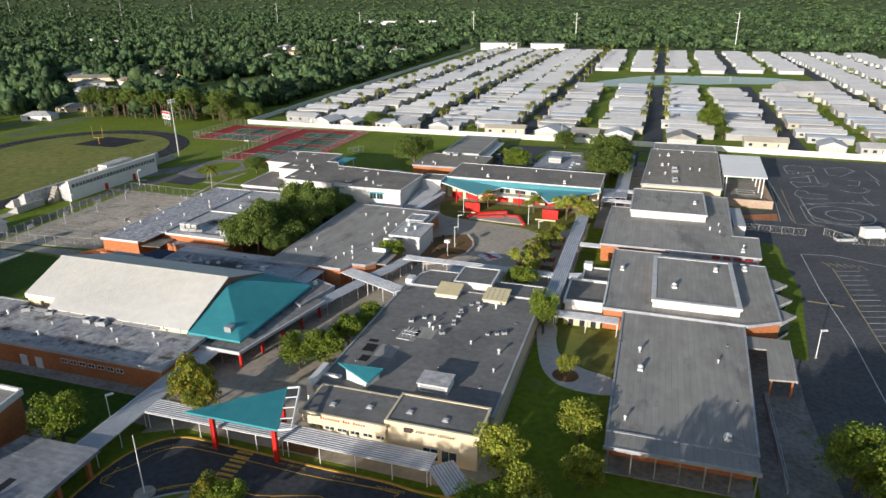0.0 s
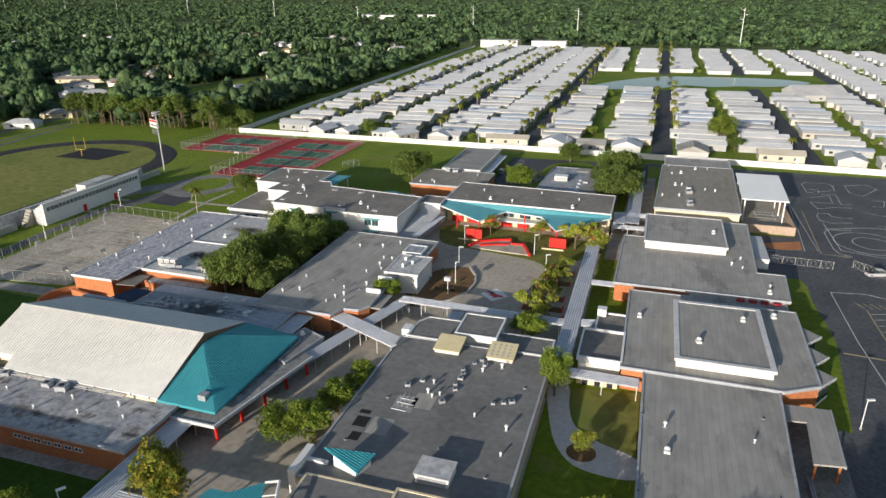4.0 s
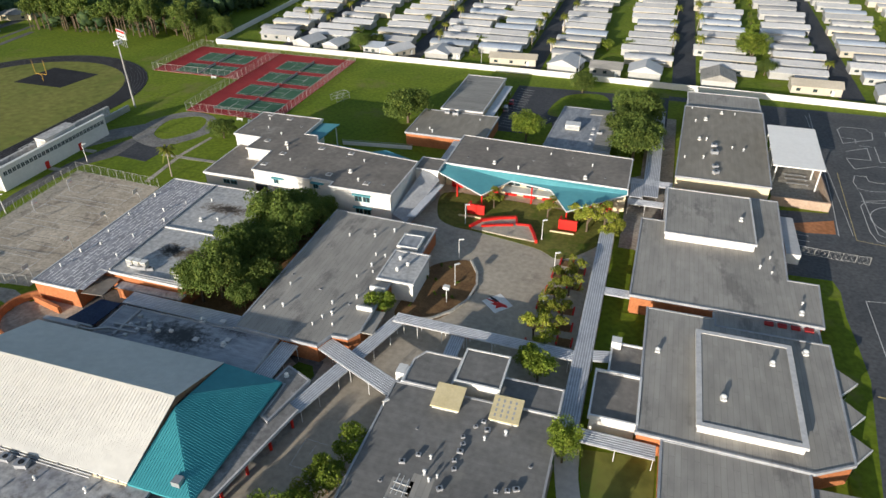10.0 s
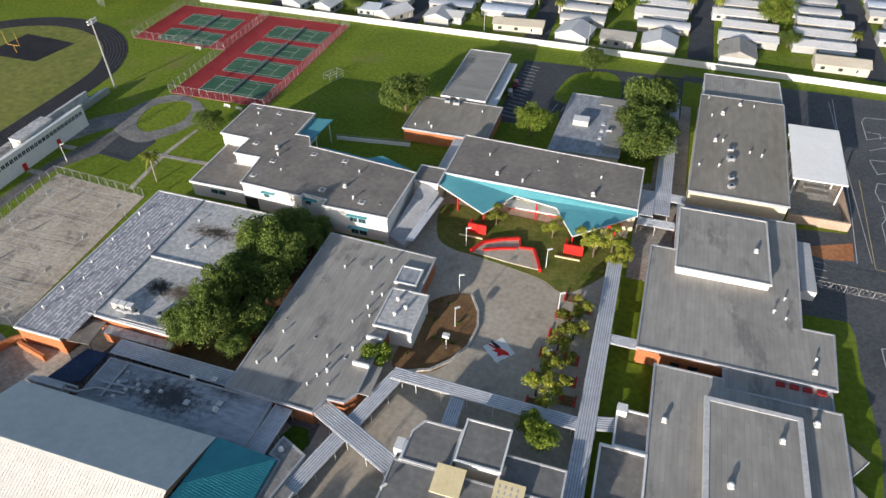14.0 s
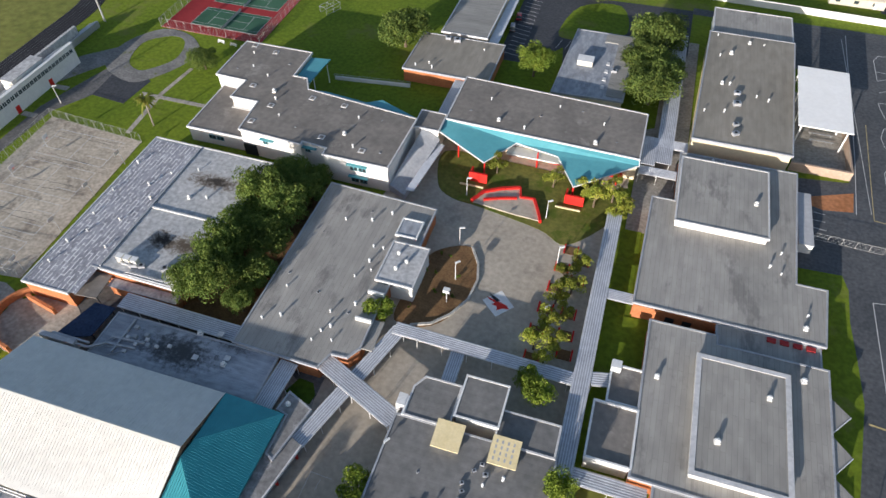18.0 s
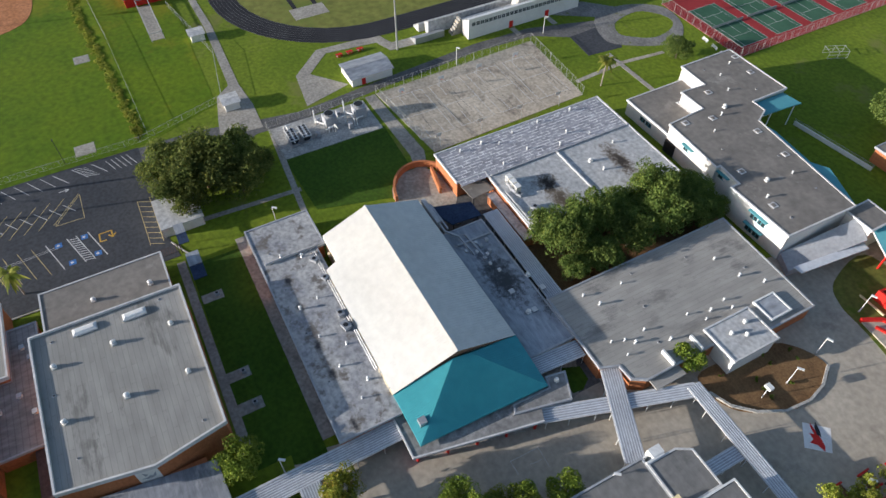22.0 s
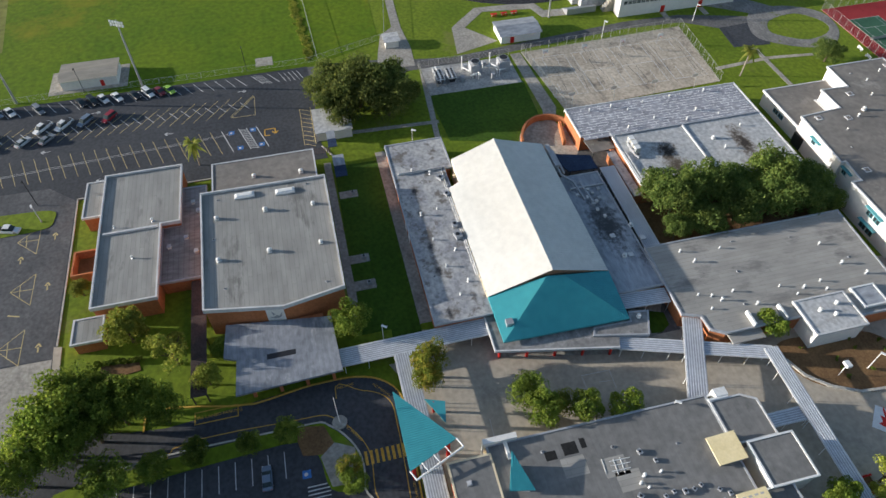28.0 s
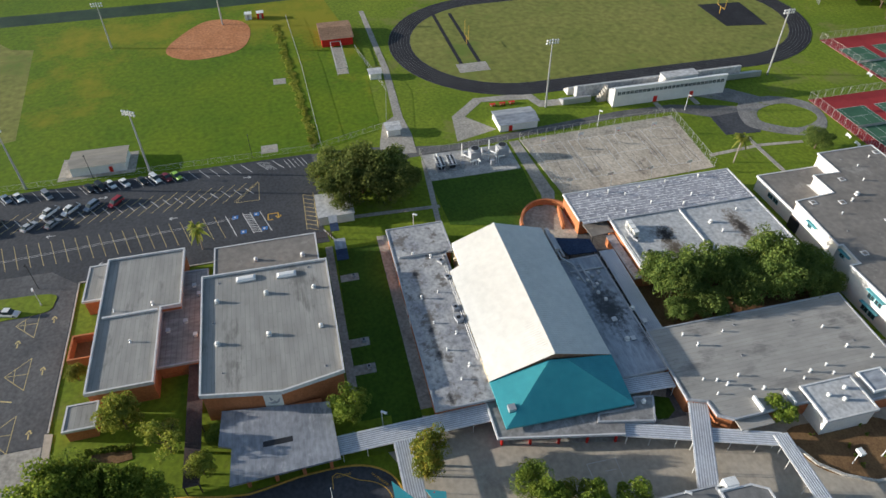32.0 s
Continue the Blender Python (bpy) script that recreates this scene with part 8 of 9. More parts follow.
for k in range(6):
    part("step", boxed(-166.4, 104.2 + 0.55 * k, 0, -164.2, 104.75 + 0.55 * k, 0.8 + 0.85 * k), M["concrete"], stw)
for x in (-166.4, -164.2):
    part("rail", tube(bmesh.new(), (x, 104.2, 1.8), (x, 107.2, 6.2), 0.06, n=5), M["steel"], stw)
for y in (123, 136.4):
    slab("door_path", rect(-159.2, y - 0.9, -154.6, y + 0.9), 0.17, M["concrete"], "short concrete path to a stadium door", "path")
bl = holder("bleachers", "stepped grey metal bleachers facing the field", "bleachers")
for k in range(7):
    part("step", boxed(-174.6 + k * 0.92, 96 if k < 4 else 98, 0.2, -173.7 + k * 0.92, 160, 1.0 + k * 0.6), M["roof_light"], bl)
bl2 = holder("bleachers", "small grey metal bleachers", "bleachers")
for k in range(5):
    part("step", boxed(-169 + k * 0.8, 92, 0.2, -168.2 + k * 0.8, 102, 0.6 + k * 0.4), M["steel"], bl2)
bl3 = holder("bleachers", "small grey metal bleachers", "bleachers")
for k in range(5):
    part("step", boxed(-171 + k * 0.8, 154.5, 0.2, -170.2 + k * 0.8, 168, 0.6 + k * 0.4), M["steel"], bl3)


def flood_pole(x, y, h, rz=0):
    t = holder("flood_light_pole", "tall grey pole with a rack of floodlights", "light pole", "floodlight poles", (x, y, 0.1), rz)
    part("pole", cyl(bmesh.new(), 0, 0, 0, h, 0.34, 0.18, 8), M["steel"], t)
    for z in (h - 0.4, h - 1.3):
        part("crossarm", boxed(-2.0, -0.1, z - 0.08, 2.0, 0.1, z + 0.08), M["steel"], t)
        for k in range(5):
            part("lamp", cyl(bmesh.new(), -1.8 + 0.9 * k, -0.25, z - 0.28, z + 0.28, 0.3, 0.2, 8), M["white_paint"], t)
    return t


for x, y, h, rz in ((-165.4, 86, 24, 90), (-167.8, 171.5, 24, 90), (-157.6, -40, 21, 60), (-158, -74, 21, 60), (-275, 86, 24, 90), (-275, 171, 24, 90), (-250, -62, 18, 90), (-262, -20, 18, 90)):
    flood_pole(x, y, h, rz)
for x, y in ((-219, 73), (-221, 184)):
    g = holder("goalpost", "yellow football goalpost at the field end", "goalpost", "goalposts", (x, y, 0.18))
    part("stem", cyl(bmesh.new(), 0, 0, 0, 3, 0.12, n=7), M["yellow_line"], g)
    part("crossbar", tube(bmesh.new(), (-2.8, 0, 3), (2.8, 0, 3), 0.09), M["yellow_line"], g)
    for s in (-2.8, 2.8):
        part("upright", cyl(bmesh.new(), s, 0, 3, 8.5, 0.07, n=6), M["yellow_line"], g)
sc = holder("scoreboard", "white scoreboard with red band on posts", "scoreboard", at=(-222, 232, 0.1), rz=-25)
part("board", boxed(-4, -0.3, 3.5, 4, 0.3, 7.4), M["white_paint"], sc)
part("band", boxed(-4, -0.36, 6.2, 4, -0.3, 7.2), M["red_paint"], sc, "red and dark top band")
for k in range(4):
    part("panel", boxed(-3.4 + 1.8 * k, -0.35, 4.2, -2.2 + 1.8 * k, -0.3, 5.2), M["dark"], sc)
for s in (-3, -1, 1, 3):
    part("post", cyl(bmesh.new(), s, 0, 0, 3.5, 0.14, n=6), M["steel"], sc)


def shed(name, x0, y0, x1, y1, h, wall, roof, label, rise=0.8, axis="y", door=None):
    s = holder(name, label, "shed")
    part("wall", prism(bmesh.new(), rect(x0, y0, x1, y1), 0, h), M[wall], s)
    e = 0.5
    if axis == "y":
        c = (x0 + x1) / 2
        v = [(x0 - e, y0 - e, h), (c, y0 - e, h + rise), (x1 + e, y0 - e, h), (x0 - e, y1 + e, h), (c, y1 + e, h + rise), (x1 + e, y1 + e, h)]
    else:
        c = (y0 + y1) / 2
        v = [(x0 - e, y0 - e, h), (x0 - e, c, h + rise), (x0 - e, y1 + e, h), (x1 + e, y0 - e, h), (x1 + e, c, h + rise), (x1 + e, y1 + e, h)]
    link_mesh("roof", v, [(0, 1, 4, 3), (1, 2, 5, 4), (0, 2, 1), (3, 4, 5), (0, 3, 5, 2)], M[roof], s)
    if door:
        door_in(s, *door)
    return s


shed("track_shed", -162.5, 66.5, -154, 79, 2.7, "white_wall", "roof_blue", "white shed with pale metal roof by the track", 0.9, door=(-154, 70, (1, 0), 1.2, 2.1, "red_paint"))
shed("field_house", -169.6, -62, -161, -46.8, 3.2, "white_wall", "roof_tan", "white block field house with grey roof", 0.3, door=(-161, -51, (1, 0), 1.0, 2.1, "red_paint"))
slab("field_house_pad", rect(-171, -66, -159.4, -44.4), 0.19, M["concrete"], "pale concrete pad round the field house", "pad")
shed("red_house", -246, 18, -230, 30, 3.2, "red_paint", "terracotta", "red clubhouse with weathered red roof", 1.4, "y")
shed("ticket_booth", -164.5, 31.5, -160, 35.5, 2.5, "white_wall", "roof_light", "small white ticket booth", 0.3)
shed("white_store", -203, 32, -199, 36, 2.4, "white_wall", "roof_light", "small white store shed", 0.3)
bc = holder("batting_cage", "long mesh batting cage beside the clubhouse", "batting cage")
part("frame", ring(bmesh.new(), rect(-229, 21, -206, 25), rect(-228.8, 21.2, -206.2, 24.8), 2.4, 2.6), M["fence"], bc)
part("floor", prism(bmesh.new(), rect(-229, 21, -206, 25), 0.1, 0.2), M["concrete"], bc)
for x in range(-229, -204, 4):
    for y in (21.1, 24.9):
        part("post", cyl(bmesh.new(), x, y, 0, 2.5, 0.06, n=6), M["fence"], bc)
for k in range(3):
    tb_ = holder("picnic_table", "red picnic table by the track", "table", "red picnic tables", (-170.5, 69 + 3.4 * k, 0.12))
    part("top", boxed(-0.5, -1.0, 0.7, 0.5, 1.0, 0.78), M["red_paint"], tb_)
    for s in (-0.85, 0.55):
        part("bench", boxed(s, -1.0, 0.4, s + 0.3, 1.0, 0.46), M["red_paint"], tb_)
    for y in (-0.7, 0.6):
        part("leg", boxed(-0.6, y, 0, 0.6, y + 0.08, 0.7), M["steel"], tb_)
slab("stadium_path", [(-152, 52), (-156, 66), (-166, 58), (-174, 66), (-172, 82), (-166, 84), (-165, 98), (-169, 98), (-170, 86), (-176, 84), (-177, 64), (-167, 54)], 0.15, M["concrete"], "pale concrete path to the stadium gate", "path")
slab("gate_path", [(-150, 27), (-158, 28.6), (-168, 31), (-172, 35.4), (-206, 37.4), (-262, 36.6), (-262, 38.6), (-206, 39.8), (-171, 38.2), (-160, 39), (-149, 38.4)], 0.16, M["concrete"], "pale path along the field gates", "path")
slab("yard_path", [(-144.6, 38.8), (-112, 36.2), (-112, 37.6), (-144.6, 40.4)], 0.18, M["concrete"], "narrow concrete path", "path")
slab("yard_path", [(-123.4, 14.4), (-122.2, 39), (-120.9, 39), (-122, 14.4)], 0.17, M["concrete"], "narrow concrete path", "path")
slab("yard_path", [(-148, 67.5), (-120, 68), (-112, 66), (-112, 69), (-120, 72), (-148, 70.6)], 0.17, M["concrete"], "concrete path beside the ball court", "path")
slab("lawn_path", rect(-133, 140, -107, 141.4), 0.17, M["concrete"], "thin concrete path over the lawn", "path")
for x, y, w, d in ((-100.5, 9, 2.4, 4.4), (-79.5, 8.4, 2.4, 4.4), (-72, 8.4, 2.6, 4.6)):
    slab("door_pad", rect(x, y, x + w, y + d), 0.19, M["concrete"], "small concrete pad at a side door", "pad")
    acu = holder("condenser", "small grey condenser on a pad", "air unit", "condensers in the alley", (x + 1.2, y + 3.2, 0.19))
    part("body", boxed(-0.4, -0.4, 0, 0.4, 0.4, 0.8), M["steel"], acu)
    part("fan_grille", cyl(bmesh.new(), 0, 0, 0.8, 0.84, 0.3, n=10), M["dark"], acu)
slab("alley_walk", rect(-112, 6.6, -62, 8.4), 0.18, M["concrete"], "shaded concrete walk along the brick block", "path")

# hedge between the ball field and the infield
hv_, hf_ = [], []
for k in range(66):
    v, f = crown_mesh(300 + k % 9, 1.9, 0.4, -0.1, 130, 0.26, 9, 0.2)
    hf_.append(f + sum(len(q) for q in hv_))
    hv_.append(v + np.array([-161 - k * 1.45, 8.5 - k * 0.11 + 0.5 * math.sin(k * 1.7), 0.1]))
tagged(new("hedge", mesh_np("hedge", np.concatenate(hv_), np.concatenate(hf_), M["leaf_olive"])), "long bright green hedge along the ball field", "hedge", kind="stuff")

# plant yard with cooling towers and transformers
slab("plant_pad", rect(-147, 39.5, -133.4, 66.5), 0.2, M["gravel"], "pale gravel plant yard", "yard")
for x, y in ((-141, 54.5), (-141, 63)):
    ctw = holder("cooling_tower", "grey cooling tower with round fan top", "cooling tower", "cooling towers", (x, y, 0.2))
    part("body", boxed(-1.6, -1.6, 0.5, 1.6, 1.6, 3.4), M["trim_grey"], ctw)
    part("fan_ring", cyl(bmesh.new(), 0, 0, 3.4, 4.1, 1.3, 1.4, 14), M["steel"], ctw)
    part("fan", cyl(bmesh.new(), 0, 0, 4.1, 4.12, 1.2, n=14), M["dark"], ctw)
    for s in (-1.4, 1.2):
        part("leg", boxed(s, -1.5, 0, s + 0.2, 1.5, 0.5), M["steel"], ctw)
    part("pipe", tube(bmesh.new(), (0, -1.6, 1), (-2.4, -3.4, 1), 0.22), M["white_paint"], ctw)
    part("pipe", tube(bmesh.new(), (-2.4, -3.4, 0.2), (-2.4, -3.4, 4.6), 0.2), M["white_paint"], ctw)
for j, y in enumerate((42.2, 45.6)):
    u = holder("chiller", "long white chiller with two rows of dark fans", "chiller", "chillers in the yard", (-139.6, y + 1.2, 0.2))
    part("frame", boxed(-2.6, -1.2, 0.1, 2.6, 1.2, 0.5), M["steel"], u)
    for k in range(5):
        link_mesh("coil", [(-2.5 + k, -1.15, 2.0), (-1.6 + k, -1.15, 2.0), (-1.9 + k, -0.7, 0.5), (-2.2 + k, -0.7, 0.5), (-2.5 + k, 1.15, 2.0), (-1.6 + k, 1.15, 2.0), (-1.9 + k, 0.7, 0.5), (-2.2 + k, 0.7, 0.5)], [(0, 1, 2, 3), (7, 6, 5, 4), (0, 3, 7, 4), (1, 5, 6, 2)], M["dark"], u, "dark finned coil")
    part("deck", boxed(-2.6, -1.2, 2.0, 2.6, 1.2, 2.16), M["white_paint"], u)
    for k in range(5):
        for sy in (-0.6, 0.6):
            part("fan", cyl(bmesh.new(), -2.05 + k * 1.02, sy, 2.16, 2.26, 0.42, n=10), M["dark"], u)
rp = random.Random(4)
for k in range(14):
    u = holder("pipe_stand", "pale pipe bend in the plant yard", "pipe", "pipes in the yard", (-145.5 + 8.5 * rp.random(), 41 + 24 * rp.random(), 0.2), 90 * (k % 4))
    h = rp.uniform(1.0, 2.6)
    part("riser", cyl(bmesh.new(), 0, 0, 0, h, 0.16, n=7), M["white_paint"], u)
    part("bend", tube(bmesh.new(), (0, 0, h), (1.9, 0.1, h), 0.16), M["white_paint"], u)
    part("flange", cyl(bmesh.new(), 0, 0, h * 0.5, h * 0.5 + 0.12, 0.26, n=8), M["steel"], u)
for x, y in ((-143.6, 52), (-144, 58), (-138, 50), (-137.6, 59)):
    u = holder("pump_cabinet", "grey pump cabinet in the plant yard", "cabinet", "cabinets in the yard", (x, y, 0.2))
    part("body", boxed(-0.7, -0.5, 0, 0.7, 0.5, 1.5), M["trim_grey"], u)
    part("door", boxed(0.7, -0.4, 0.1, 0.73, 0.4, 1.4), M["steel"], u)
fence("plant_fence", [(-135, 39), (-148, 39), (-148, 67)], 2.2, "chain-link fence round the plant yard")

# curved brick court and dark canopies by the workshop
cw = holder("curved_wall", "low curved orange brick wall", "wall")
pts = [(-104 + 11.5 * math.cos(math.radians(a)), 66 + 8.4 * math.sin(math.radians(a))) for a in range(138, 262, 10)]
for a, b in zip(pts, pts[1:]):
    a, b = Vector(a), Vector(b)
    nn = Vector((-(b - a).y, (b - a).x)).normalized() * 0.3
    part("segment", prism(bmesh.new(), ccw([tuple(p) for p in (a + nn, a - nn, b - nn, b + nn)]), 0, 1.9), M["brick"], cw)
part("segment", prism(bmesh.new(), [(-112, 69.6), (-104, 68), (-103.8, 68.6), (-111.8, 70.2)], 0, 1.9), M["brick"], cw)
slab("brick_court", ellipse(-106, 65, 9, 7.6, 24), 0.2, M["court_concrete"], "stained paved court within the curved wall", "court")
nc = holder("dark_canopy", "dark navy shade canopy on posts", "canopy")
part("roof", prism(bmesh.new(), [(-98.2, 61.6), (-90.8, 64.3), (-90.3, 71.6), (-95.2, 71.6)], 3.3, 3.5), M["navy"], nc)
for x, y in ((-97, 62.8), (-91.4, 65), (-91, 71), (-94.6, 71)):
    part("post", cyl(bmesh.new(), x, y, 0, 3.3, 0.12, n=6), M["dark"], nc)
nc2 = holder("flat_canopy", "dark slatted flat canopy by the brick wall", "canopy")
part("roof", prism(bmesh.new(), [(-100.7, 71.9), (-95.6, 72.4), (-96.1, 78.6), (-100.7, 78.6)], 3.5, 3.7), M["roof_dark"], nc2)
for x, y in ((-96.2, 73), (-96.5, 78)):
    part("post", cyl(bmesh.new(), x, y, 0, 3.5, 0.12, n=6), M["dark"], nc2)
lw = holder("workshop_ledge", "low weathered flat roof along the brick wall", "canopy")
part("roof", prism(bmesh.new(), rect(-95.8, 76.2, -79.3, 78.4), 3.0, 3.25), M["roof_blotch"], lw)
part("wall", prism(bmesh.new(), rect(-95.6, 76.5, -79.5, 78.4), 0, 3.0), M["brick"], lw)

# concrete ball court: faded lines and hoops
BC = scene.objects["basketball_pad"]
for y0 in (71.6, 83.9, 96.2, 108.5):
    for a in ((-144, y0 + 1.6, -124, y0 + 1.6), (-144, y0 + 11.6, -124, y0 + 11.6), (-144, y0 + 1.6, -144, y0 + 11.6), (-124, y0 + 1.6, -124, y0 + 11.6), (-134, y0 + 1.6, -134, y0 + 11.6), (-144, y0 + 4.4, -138, y0 + 4.4), (-144, y0 + 8.6, -138, y0 + 8.6), (-130, y0 + 4.4, -124, y0 + 4.4), (-130, y0 + 8.6, -124, y0 + 8.6)):
        stripe(*a, strip_w, 0.13, BC, 0.18)
    for x, rz in ((-142.9, 0), (-118.9, 180)):
        h = holder("basketball_hoop", "white basketball hoop on a bent post", "basketball hoop", "basketball hoops", (x, y0 + 4.6, 0.18), rz)
        part("post", cyl(bmesh.new(), 0, 0, 0, 2.8, 0.09, n=6), M["steel"], h)
        part("arm", tube(bmesh.new(), (0, 0, 2.7), (1.1, 0, 3.2), 0.07), M["steel"], h)
        part("backboard", boxed(1.1, -0.85, 2.85, 1.16, 0.85, 3.9), M["white_paint"], h)
        part("rim", ring(bmesh.new(), ellipse(1.5, 0, 0.24, 0.24, 12), ellipse(1.5, 0, 0.2, 0.2, 12), 3.02, 3.06), M["red_paint"], h)
crack = strip.copy()
crack.materials.clear()
crack.materials.append(M["asphalt_old"])
for k, (y, a, b) in enumerate(((77.4, -144, -121), (84.2, -141, -123), (89.6, -147, -120), (91.2, -146, -124), (99.6, -147, -120), (101.4, -146, -120), (108.2, -147, -122), (110.2, -144, -121), (118.6, -146, -122), (119.6, -136, -122))):
    for m in range(4):
        u, v = a + (b - a) * m / 4, a + (b - a) * (m + 1) / 4
        stripe(u, y + 0.5 * math.sin(k + m), v, y + 0.5 * math.sin(k + m + 1) + 0.3, crack, 0.05 + 0.04 * ((k * 3 + m) % 3), BC, 0.181)
for x, y in ((-124.5, 171), (-120, 170.6), (-116, 170), (-113.4, 168.4), (-158, 206)):
    b = holder("white_bench", "small white bench beside the tennis fence", "bench", "benches by the tennis courts", (x, y, 0.1), -6)
    part("seat", boxed(-1.2, -0.22, 0.42, 1.2, 0.22, 0.5), M["white_paint"], b)
    part("backrest", boxed(-1.2, 0.2, 0.6, 1.2, 0.26, 0.95), M["white_paint"], b)
    for s in (-1.0, 0.9):
        part("leg", boxed(s, -0.2, 0, s + 0.1, 0.26, 0.6), M["white_paint"], b)
fence("lawn_fence", [(-83, 164.4), (-60.4, 167.2)], 1.3, "pale low fence across the back lawn", 2.5)
cage = holder("ball_cage", "small pale framed ball cage on the back lawn", "cage", "", (-100, 199.5, 0.1), 65)
for x in (-3.0, 0.0, 3.0):
    for y in (-1.6, 1.6):
        part("post", cyl(bmesh.new(), x, y, 0, 2.3, 0.06, n=5), M["steel"], cage)
    part("rail", tube(bmesh.new(), (x, -1.6, 2.3), (x, 1.6, 2.3), 0.06, n=5), M["steel"], cage)
for y in (-1.6, 1.6):
    for z in (0.1, 1.2, 2.3):
        part("rail", tube(bmesh.new(), (-3, y, z), (3, y, z), 0.05, n=5), M["steel"], cage)
low = holder("yard_wall", "low pale wall across the back lawn", "wall")
part("wall", prism(bmesh.new(), [(-82.4, 163.4), (-60.2, 166.0), (-60.2, 166.4), (-82.4, 163.8)], 0, 1.2), M["white_wall"], low)

# lettering and marks on the office front
lt = holder("front_letters", "red lettering band on the cream front", "sign")
for k in range(18):
    if k not in (8, 12):
        part("bar", boxed(-22.2 + k * 0.4, 17.57, 4.6, -22.0 + k * 0.4, 17.64, 4.6 + (0.42 if k in (0, 9, 13) else 0.28)), M["red_paint"], lt)
lt2 = holder("front_letters", "small dark lettering band on the cream block", "sign")
for k in range(16):
    if k not in (4, 8):
        part("bar", boxed(-7.6 + k * 0.36, 17.96, 5.0, -7.42 + k * 0.36, 18.04, 5.22), M["wood_dark"], lt2)
part("bird_mark", prism(bmesh.new(), [(-9.4, 17.96), (-8.2, 17.96), (-8.2, 18.04), (-9.4, 18.04)], 4.8, 5.5), M["wood_dark"], lt2)


# ---- far things: transmission poles, houses among the trees, palms in the park
def power_pole(x, y, h):
    t = holder("transmission_pole", "tall pale steel transmission pole above the trees", "power pole", "transmission poles", (x, y, 0))
    part("pole", cyl(bmesh.new(), 0, 0, 0, h, 0.6, 0.35, 7), M["white_paint"], t)
    for k, z in enumerate((h - 3, h - 8, h - 13)):
        s = 1 if k % 2 else -1
        part("arm", tube(bmesh.new(), (0, 0, z), (s * 4.5, 0, z + 1.2), 0.3, 0.15), M["white_paint"], t)


for x, y, h in ((-2328, 1972, 60), (-2050, 1977, 52), (-1719, 1864, 52), (-1235, 1595, 47), (-892, 1470, 50), (-651, 1426, 30), (-290, 1095, 39), (-86, 834, 42), (102, 831, 43)):
    power_pole(x, y, h)


def house(x, y, rz, L, k):
    roofs = ("terracotta", "roof_tan", "roof_grey_y", "roof_light", "roof_dark")
    h = holder("house", "low house with hipped roof among the trees", "house", "houses among the trees", (x, y, 0), rz)
    W = min(L * 0.55, 13)
    part("wall", boxed(-L / 2, -W / 2, 0, L / 2, W / 2, 2.9), M["cream_wall" if k % 2 else "white_wall"], h)
    e = 0.7
    link_mesh("roof", [(-L / 2 - e, -W / 2 - e, 2.9), (L / 2 + e, -W / 2 - e, 2.9), (L / 2 + e, W / 2 + e, 2.9), (-L / 2 - e, W / 2 + e, 2.9), (-L / 2 + W / 2, 0, 4.9), (L / 2 - W / 2, 0, 4.9)], [(0, 1, 5, 4), (1, 2, 5), (2, 3, 4, 5), (3, 0, 4), (3, 2, 1, 0)], M[roofs[k % 5]], h)
    for s in (-0.28, 0.22):
        part("window", boxed(L * s, -W / 2 - 0.05, 1.0, L * s + 1.6, -W / 2 + 0.02, 2.2), M["glass"], h)


for k, (x, y, rz, L) in enumerate(HOUSES):
    house(x, y, rz, L, k)
for x, y, L, W in ((-620, 1500, 90, 40), (-520, 1530, 60, 30), (-170, 775, 45, 16), (-110, 772, 40, 16), (-700, 1560, 50, 30)):
    wh = holder("warehouse", "large pale flat-roofed building beyond the woods", "warehouse", "far flat-roofed buildings", (x, y, 0))
    part("wall", boxed(-L / 2, -W / 2, 0, L / 2, W / 2, 8), M["white_wall"], wh)
    part("roof", boxed(-L / 2 - 0.5, -W / 2 - 0.5, 8, L / 2 + 0.5, W / 2 + 0.5, 8.6), M["roof_light"], wh)

PALM = palm(-84, 268, 8.0, 1.35)
PALM["label"] = "tall thin palm between white trailers"
rq = random.Random(9)
count = 0
for i, x in enumerate(STREETS):
    for side in (-1, 1):
        y = 258
        while y < 760:
            y += rq.uniform(14, 40)
            px_, py_ = x + side * rq.uniform(4.5, 6.0), y
            if count < 150 and not (-34 < px_ < 132 and 434 < py_ < 540):
                ob = copy_thing(PALM, pose(px_, py_, 0.2, 0, 0, rq.uniform(0, 360)))
                s = rq.uniform(0.6, 1.15)
                ob.scale = (1.0, 1.0, s)
                count += 1
for k in range(120):
    i = rq.randrange(len(STREETS))
    x = STREETS[i] + rq.choice((-1, 1)) * rq.uniform(24, 28)
    y = rq.uniform(256, 640)
    if -34 < x < 132 and 434 < y < 540:
        continue
    plant("yard", x, y, rq.uniform(0.5, 0.95), group="yard trees in the trailer park")
plant("olive", 46, 284, 1.5)
plant("olive", 44, 292, 1.3)
plant("oak", 50, 270, 0.8)
plant("oak2", -116, 256, 0.95)
plant("oak", -111, 262, 0.7)
rs = random.Random(31)
for k in range(62):
    x = -286 + 88 * rs.random()
    y = 247 + 0.05 * (x + 240) + rs.uniform(-2, 9)
    plant("slim", x, y, rs.uniform(0.95, 1.35), group="slim pines behind the field")
